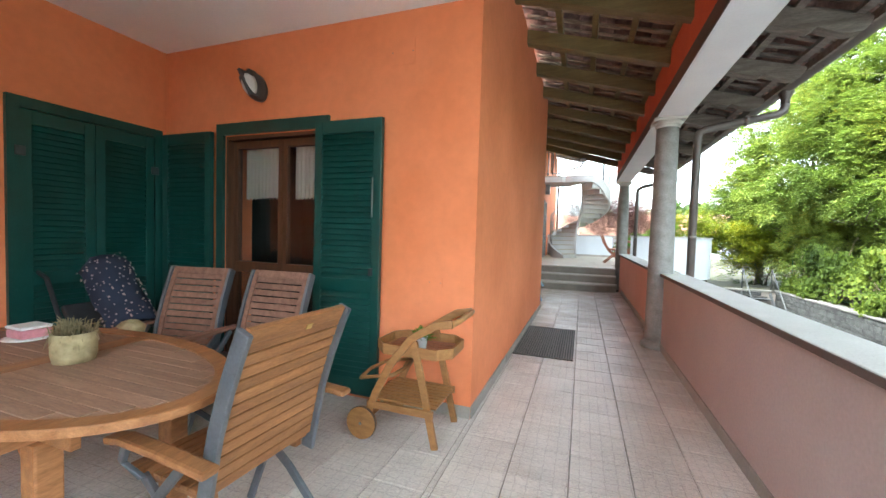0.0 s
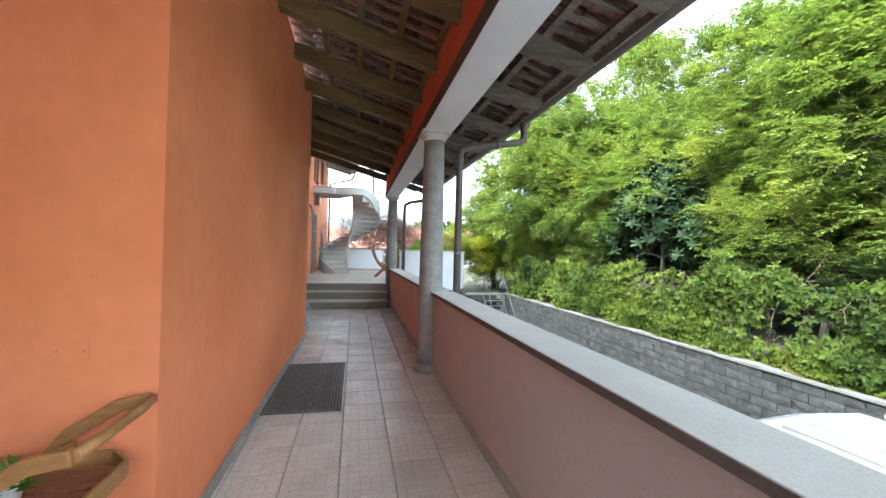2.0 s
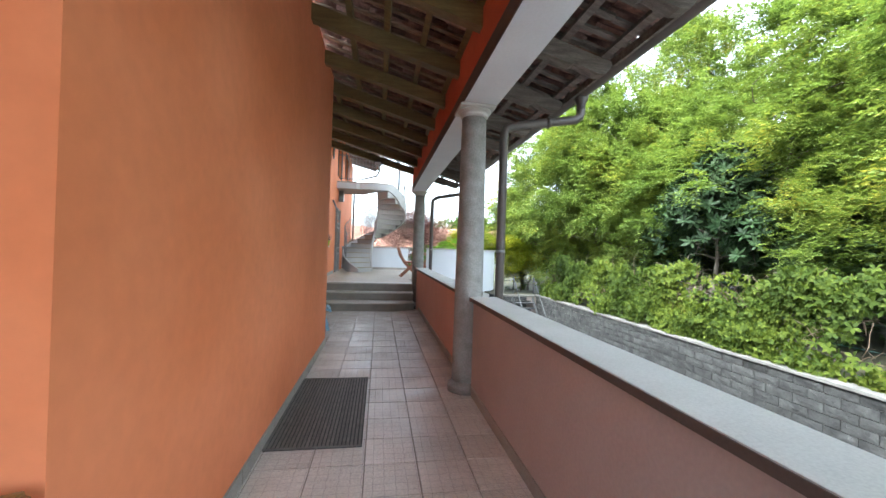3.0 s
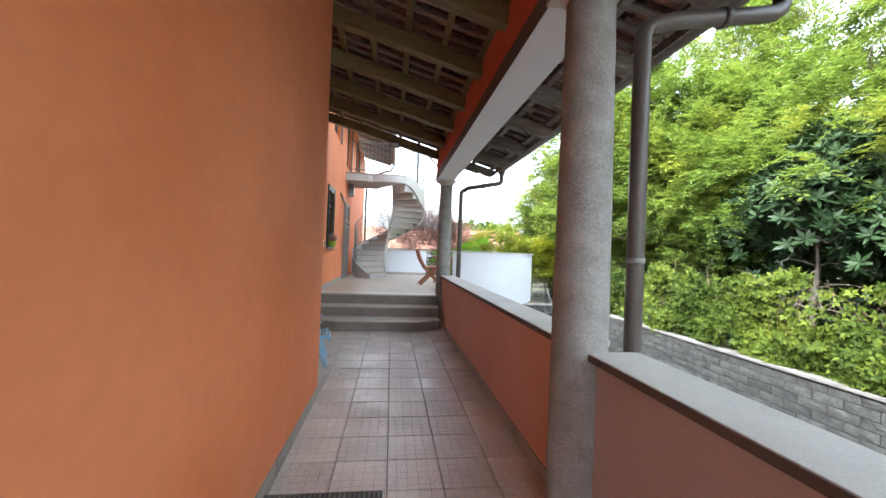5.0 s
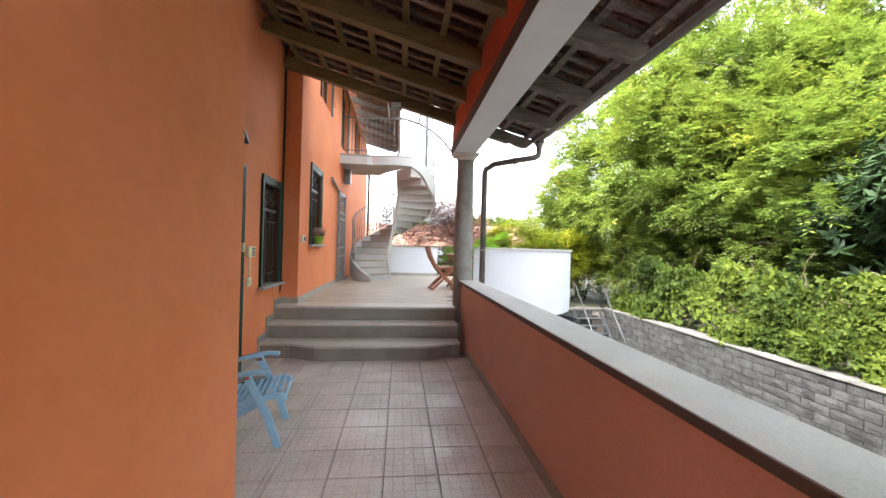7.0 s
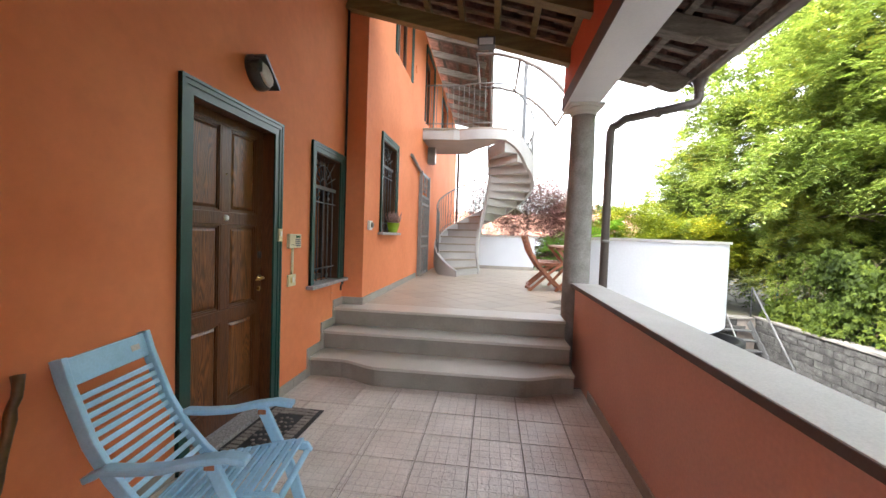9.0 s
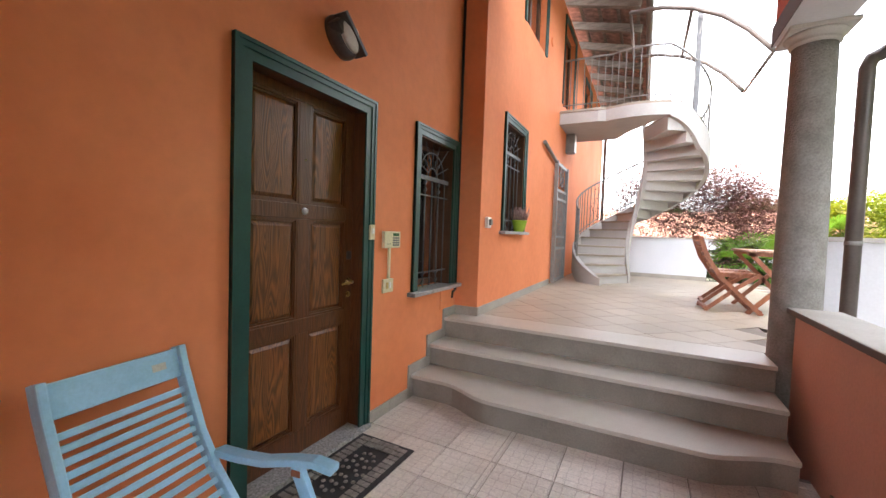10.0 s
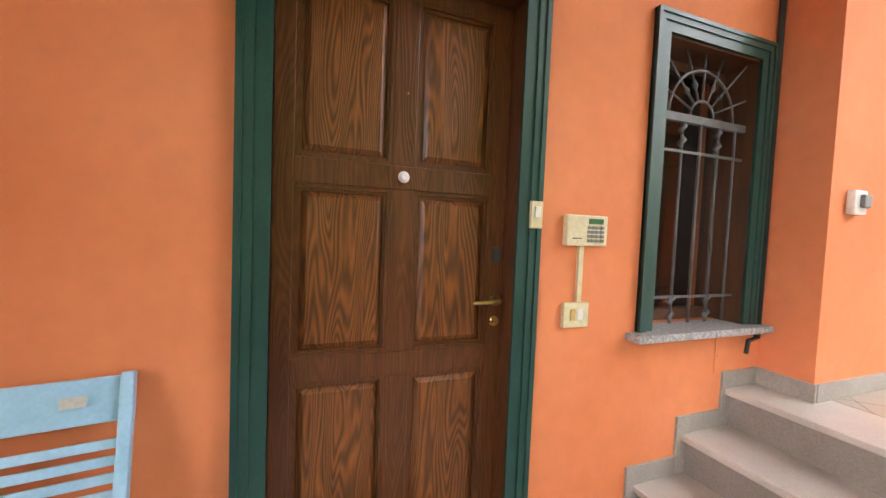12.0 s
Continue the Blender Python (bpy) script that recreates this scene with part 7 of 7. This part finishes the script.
# steel steps at the end of the drive
ss = thing("steel_steps", "small grey steel steps with handrails up to the garden", "steps", (6.2, 17.2, -2.4))
for sx in (5.75, 6.65):
    part("stringer", strip([(sx, 15.9, -2.2), (sx, 17.55, -0.55)], 0.03, 0.16, (1, 0, 0)), M_LAMP, ss)
    part("handrail", tube([(sx, 15.95, -2.3), (sx, 15.95, -1.3), (sx, 17.5, 0.35), (sx, 17.5, -0.4)], 0.02, 8), M_LAMP, ss)
for k in range(8):
    part("tread", box(5.76, 6.64, 15.95 + 0.2 * k, 16.17 + 0.2 * k, -2.2 + 0.205 * k, -2.17 + 0.205 * k), M_LAMP, ss)

# parked van
van = thing("van", "white parked van with a smooth rounded roof", "van", (4.9, 1.6, -2.4))
VAN = [(-0.90, 0.35), (-0.93, 0.7), (-0.92, 1.25), (-0.86, 1.75), (-0.76, 2.12), (-0.66, 2.24), (-0.4, 2.30), (0, 2.32)]
prof = VAN + [(-a, b) for a, b in VAN[-2::-1]]
bm = bmesh.new()
rings = []
for y, sx, sz in ((4.12, 0.90, 0.90), (4.07, 0.96, 0.97), (3.9, 1, 1), (2.2, 1, 1.0), (0.6, 1, 1), (-0.3, 1, 0.985), (-1.0, 0.98, 0.75), (-1.8, 0.93, 0.55), (-1.95, 0.86, 0.46)):
    rings.append([bm.verts.new((4.95 + a * sx, y, -2.4 + (b if b < 0.5 else 0.35 + (b - 0.35) * sz * 0.885))) for a, b in prof])
for a, b in zip(rings, rings[1:]):
    for k in range(len(prof) - 1):
        bm.faces.new((a[k], a[k + 1], b[k + 1], b[k])).smooth = True
    bm.faces.new((a[-1], a[0], b[0], b[-1]))
bm.faces.new(rings[0])
bm.faces.new(rings[-1][::-1])
part("body", bm, M_VAN, van)
for k in range(5):
    part("roof_rib", tube([(4.45 + 0.25 * k, -0.1, -0.318), (4.45 + 0.25 * k, 0.1, -0.309), (4.45 + 0.25 * k, 3.6, -0.309), (4.45 + 0.25 * k, 3.8, -0.318)], 0.014, 6), M_VAN, van)
part("rear_window", box(4.3, 5.6, 4.085, 4.115, -1.05, -0.45, 0.01), M_VANGLASS, van)
for sx, x0 in ((4.02, 4.035), (5.87, 5.855)):
    part("side_window", box(min(sx, x0), max(sx, x0) + 0.01, 0.2, 3.6, -1.1, -0.65), M_VANGLASS, van)
for wy in (-1.0, 3.1):
    for wx in (4.12, 5.62):
        w = part("wheel", tube([(wx, wy, -2.08), (wx + 0.2, wy, -2.08)], 0.32, 20), M_BLACK, van)
van.matrix_basis = Matrix.Translation((3.5, 0.84, -2.4)) @ Matrix.Diagonal((1, 1, 1.26, 1))

# ---- pieces: roof tiles, floor tiles, skirting ----
def coppo(concave, length=0.42, r0=0.085, r1=0.07, seg=5):
    """Half-round clay tile along +x, thick, tapered."""
    bm = bmesh.new()
    rings = []
    for x, r in ((0, r0), (length, r1)):
        for rad in (r, r - 0.013):
            rings.append([bm.verts.new((x, rad * math.cos(math.pi * k / seg), (-0.45 if concave else 1) * rad * math.sin(math.pi * k / seg))) for k in range(seg + 1)])
    o0, i0, o1, i1 = rings
    for k in range(seg):
        bm.faces.new((o0[k], o0[k + 1], o1[k + 1], o1[k])).smooth = True
        bm.faces.new((i0[k], i0[k + 1], i1[k + 1], i1[k])).smooth = True
        bm.faces.new((o0[k], i0[k], i0[k + 1], o0[k + 1]))
        bm.faces.new((o1[k], i1[k], i1[k + 1], o1[k + 1]))
    return bm


CH = mesh_of("roof_tile", coppo(True), M_COPPO)
CV = mesh_of("roof_tile", coppo(False, r0=0.095, r1=0.085), M_COPPO)
roof = thing("roof", "old terracotta pantile roof over the porch seen from below", "roof", (0.3, 4, 3.5), kind="structure")
roof_rest = bmesh.new()
rt = random.Random(5)
count = 0
yy = -1.62
while yy < 11.2:
    x_from = -1.62 if yy > 7.3 else -0.72
    x = 2.02
    while x > x_from - 0.2:
        for me, up, dy in ((CH, 0.285, 0.0), (CV, 0.29, 0.1)):
            x0 = x - 0.40
            px, pz = along(x0, up + rt.uniform(-0.004, 0.012))
            m = Matrix.Translation((px + rt.uniform(-0.02, 0.02), yy + dy + rt.uniform(-0.008, 0.008), pz)) @ Matrix.Rotation(ANG - 0.02, 4, 'Y') @ Matrix.Rotation(rt.uniform(-0.03, 0.03), 4, 'Z')
            if me is CH and 2.2 < yy < 9.6 and count < 300:
                t_ = new("roof_tile", me)
                t_.parent = roof
                t_.matrix_parent_inverse = roof.matrix_basis.inverted()
                t_.matrix_basis = m
                count += 1
            else:
                n0 = len(roof_rest.verts)
                roof_rest.from_mesh(me)
                roof_rest.verts.ensure_lookup_table()
                for v in roof_rest.verts[n0:]:
                    v.co = m @ v.co
        x -= 0.36
    yy += 0.2
rr = part("roof_tiles_rest", roof_rest, M_COPPO, roof)
tagged(rr, "rows of old terracotta tiles", kind="stuff")
lath_r = random.Random(12)
for k in range(64):
    y = -1.62 + 0.2 * k + 0.10
    for xa, xb, m in ((-1.55 if y > 7.4 else -0.72, 0.80, M_LATH), (1.11, 1.93, M_WEATHER)):
        for dy, w, up in ((0.0, 0.052, 0.199), (lath_r.uniform(0.045, 0.06), 0.03, 0.226)):
            bm = bmesh.new()
            y0 = y + dy + lath_r.uniform(-0.008, 0.008)
            xs = [xa] + sorted(lath_r.uniform(xa, xb) for q in range(2)) + [xb]
            for p, q in zip(xs, xs[1:]):
                off = lath_r.uniform(-0.012, 0.012)
                (ax_, az_), (bx_, bz_) = along(p, up), along(q, up)
                lo = [bm.verts.new(v) for v in ((ax_, y0 - w / 2 + off, az_), (bx_, y0 - w / 2 + off, bz_), (bx_, y0 + w / 2 + off, bz_), (ax_, y0 + w / 2 + off, az_))]
                hi = [bm.verts.new((v.co.x, v.co.y, v.co.z + 0.024)) for v in lo]
                bm.faces.new(lo)
                bm.faces.new(hi[::-1])
                for a in range(4):
                    b = (a + 1) % 4
                    bm.faces.new((lo[a], hi[a], hi[b], lo[b]))
            part("lath", bm, m, roof)
for x0, x1, y0, y1 in ((-0.74, 2.0, -1.66, 11.2), (-1.65, -0.741, 7.3, 11.2)):
    (ax_, az_), (bx_, bz_) = along(x0, 0.40), along(x1, 0.40)
    bm = bmesh.new()
    v = [bm.verts.new(p) for p in ((ax_, y0, az_), (bx_, y0, bz_), (bx_, y1, bz_), (ax_, y1, az_), (ax_, y0, az_ + 0.05), (bx_, y0, bz_ + 0.05), (bx_, y1, bz_ + 0.05), (ax_, y1, az_ + 0.05))]
    for f in ((0, 3, 2, 1), (4, 5, 6, 7), (0, 1, 5, 4), (1, 2, 6, 5), (2, 3, 7, 6), (3, 0, 4, 7)):
        bm.faces.new([v[i] for i in f])
    part("upper_tiles", bm, M_COPPO, roof)

# porch floor tiles
TILE = 0.3335


def tile_mesh(w, d, material, name="floor_tile"):
    bm = bmesh.new()
    g = 0.0022
    a = [bm.verts.new(v) for v in ((g, g, -0.008), (w - g, g, -0.008), (w - g, d - g, -0.008), (g, d - g, -0.008))]
    e = g + 0.0025
    b = [bm.verts.new(v) for v in ((e, e, 0), (w - e, e, 0), (w - e, d - e, 0), (e, d - e, 0))]
    bm.faces.new(b)
    for i in range(4):
        bm.faces.new((a[i], a[(i + 1) % 4], b[(i + 1) % 4], b[i]))
    return mesh_of(name, bm, material)


tile_cache = {}


def lay(x0, x1, y0, y1, made):
    ix = math.floor(x0 / TILE)
    while ix * TILE < x1:
        a, b = max(x0, ix * TILE), min(x1, (ix + 1) * TILE)
        iy = math.floor((y0 - 7.14) / TILE)
        while 7.14 + iy * TILE < y1:
            c, d = max(y0, 7.14 + iy * TILE), min(y1, 7.14 + (iy + 1) * TILE)
            if b - a > 0.02 and d - c > 0.02:
                key = (round(b - a, 3), round(d - c, 3))
                if key not in tile_cache:
                    tile_cache[key] = tile_mesh(b - a, d - c, M_TILE)
                t_ = new("floor_tile", tile_cache[key])
                t_.location = (a, c, 0)
                t_.parent = floor
            iy += 1
        ix += 1


lay(-0.705, 0.965, 0.1365, 10.55, None)
lay(-1.605, -0.705, 7.33, 10.4, None)
lay(-2.35, -0.705, 1.137, 2.67, None)
rest = bmesh.new()
for ix in range(-12, 3):
    for iy in range(-31, -13):
        x0, y0 = ix * TILE, 7.14 + iy * TILE
        x1, y1 = x0 + TILE, y0 + TILE
        if y0 < -1.62 or x0 < -3.9 or y1 > 2.75 or x1 > 1.01:
            continue
        if (x0 > -0.68 and y1 > 0.22) or (x0 > -2.36 and y1 > 1.2 and x0 < -0.68):
            continue
        bm_box(rest, x0 + 0.002, x1 - 0.002, y0 + 0.002, min(y1, 2.688) - 0.002, -0.0079, -0.001)
rs = part("floor_tiles_rest", rest, M_TILE, floor)
tagged(rs, "stamped porch tiles", kind="stuff")

# terrace tiles, laid diagonally
tf = bpy.data.objects["terrace_floor"]


def clip_poly(poly, axis, lim, keep_less):
    out = []
    for i in range(len(poly)):
        p, q = poly[i], poly[(i + 1) % len(poly)]
        a = (p[axis] <= lim) == keep_less
        b = (q[axis] <= lim) == keep_less
        if a:
            out.append(p)
        if a != b:
            t = (lim - p[axis]) / (q[axis] - p[axis])
            out.append((p[0] + (q[0] - p[0]) * t, p[1] + (q[1] - p[1]) * t))
    return out


h = TILE * math.sqrt(0.5)
far_t = bmesh.new()
full = None
for i in range(-30, 40):
    for j in range(-30, 40):
        cx, cy = 0.1 + (i - j) * h, 13.0 + (i + j) * h
        g = h - 0.004
        poly = [(cx - g, cy), (cx, cy - g), (cx + g, cy), (cx, cy + g)]
        whole = -1.36 < cx - h and cx + h < 3.0 and 11.25 < cy - h and cy + h < 17.1
        for ax_, lim, less in ((0, -1.364, False), (0, 3.0, True), (1, 11.25, False), (1, 17.0, True)):
            if poly:
                poly = clip_poly(poly, ax_, lim, less)
        if len(poly) < 3 or (cx > 0.9 and not (math.hypot(cx - 1.7, cy - 13.6) < 1.62 or (cy > 13.6 and cx < 1.9))):
            continue
        if whole and cy < 16.2 and cx < 2.2:
            if full is None:
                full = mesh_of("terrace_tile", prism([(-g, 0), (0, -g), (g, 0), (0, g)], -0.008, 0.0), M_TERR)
            t_ = new("terrace_tile", full)
            t_.location = (cx, cy, T0)
            t_.parent = tf
        else:
            lo = [far_t.verts.new((x, y, T0 - 0.008)) for x, y in poly]
            hi = [far_t.verts.new((x, y, T0)) for x, y in poly]
            far_t.faces.new(hi)
            for k in range(len(poly)):
                far_t.faces.new((lo[k], lo[(k + 1) % len(poly)], hi[(k + 1) % len(poly)], hi[k]))
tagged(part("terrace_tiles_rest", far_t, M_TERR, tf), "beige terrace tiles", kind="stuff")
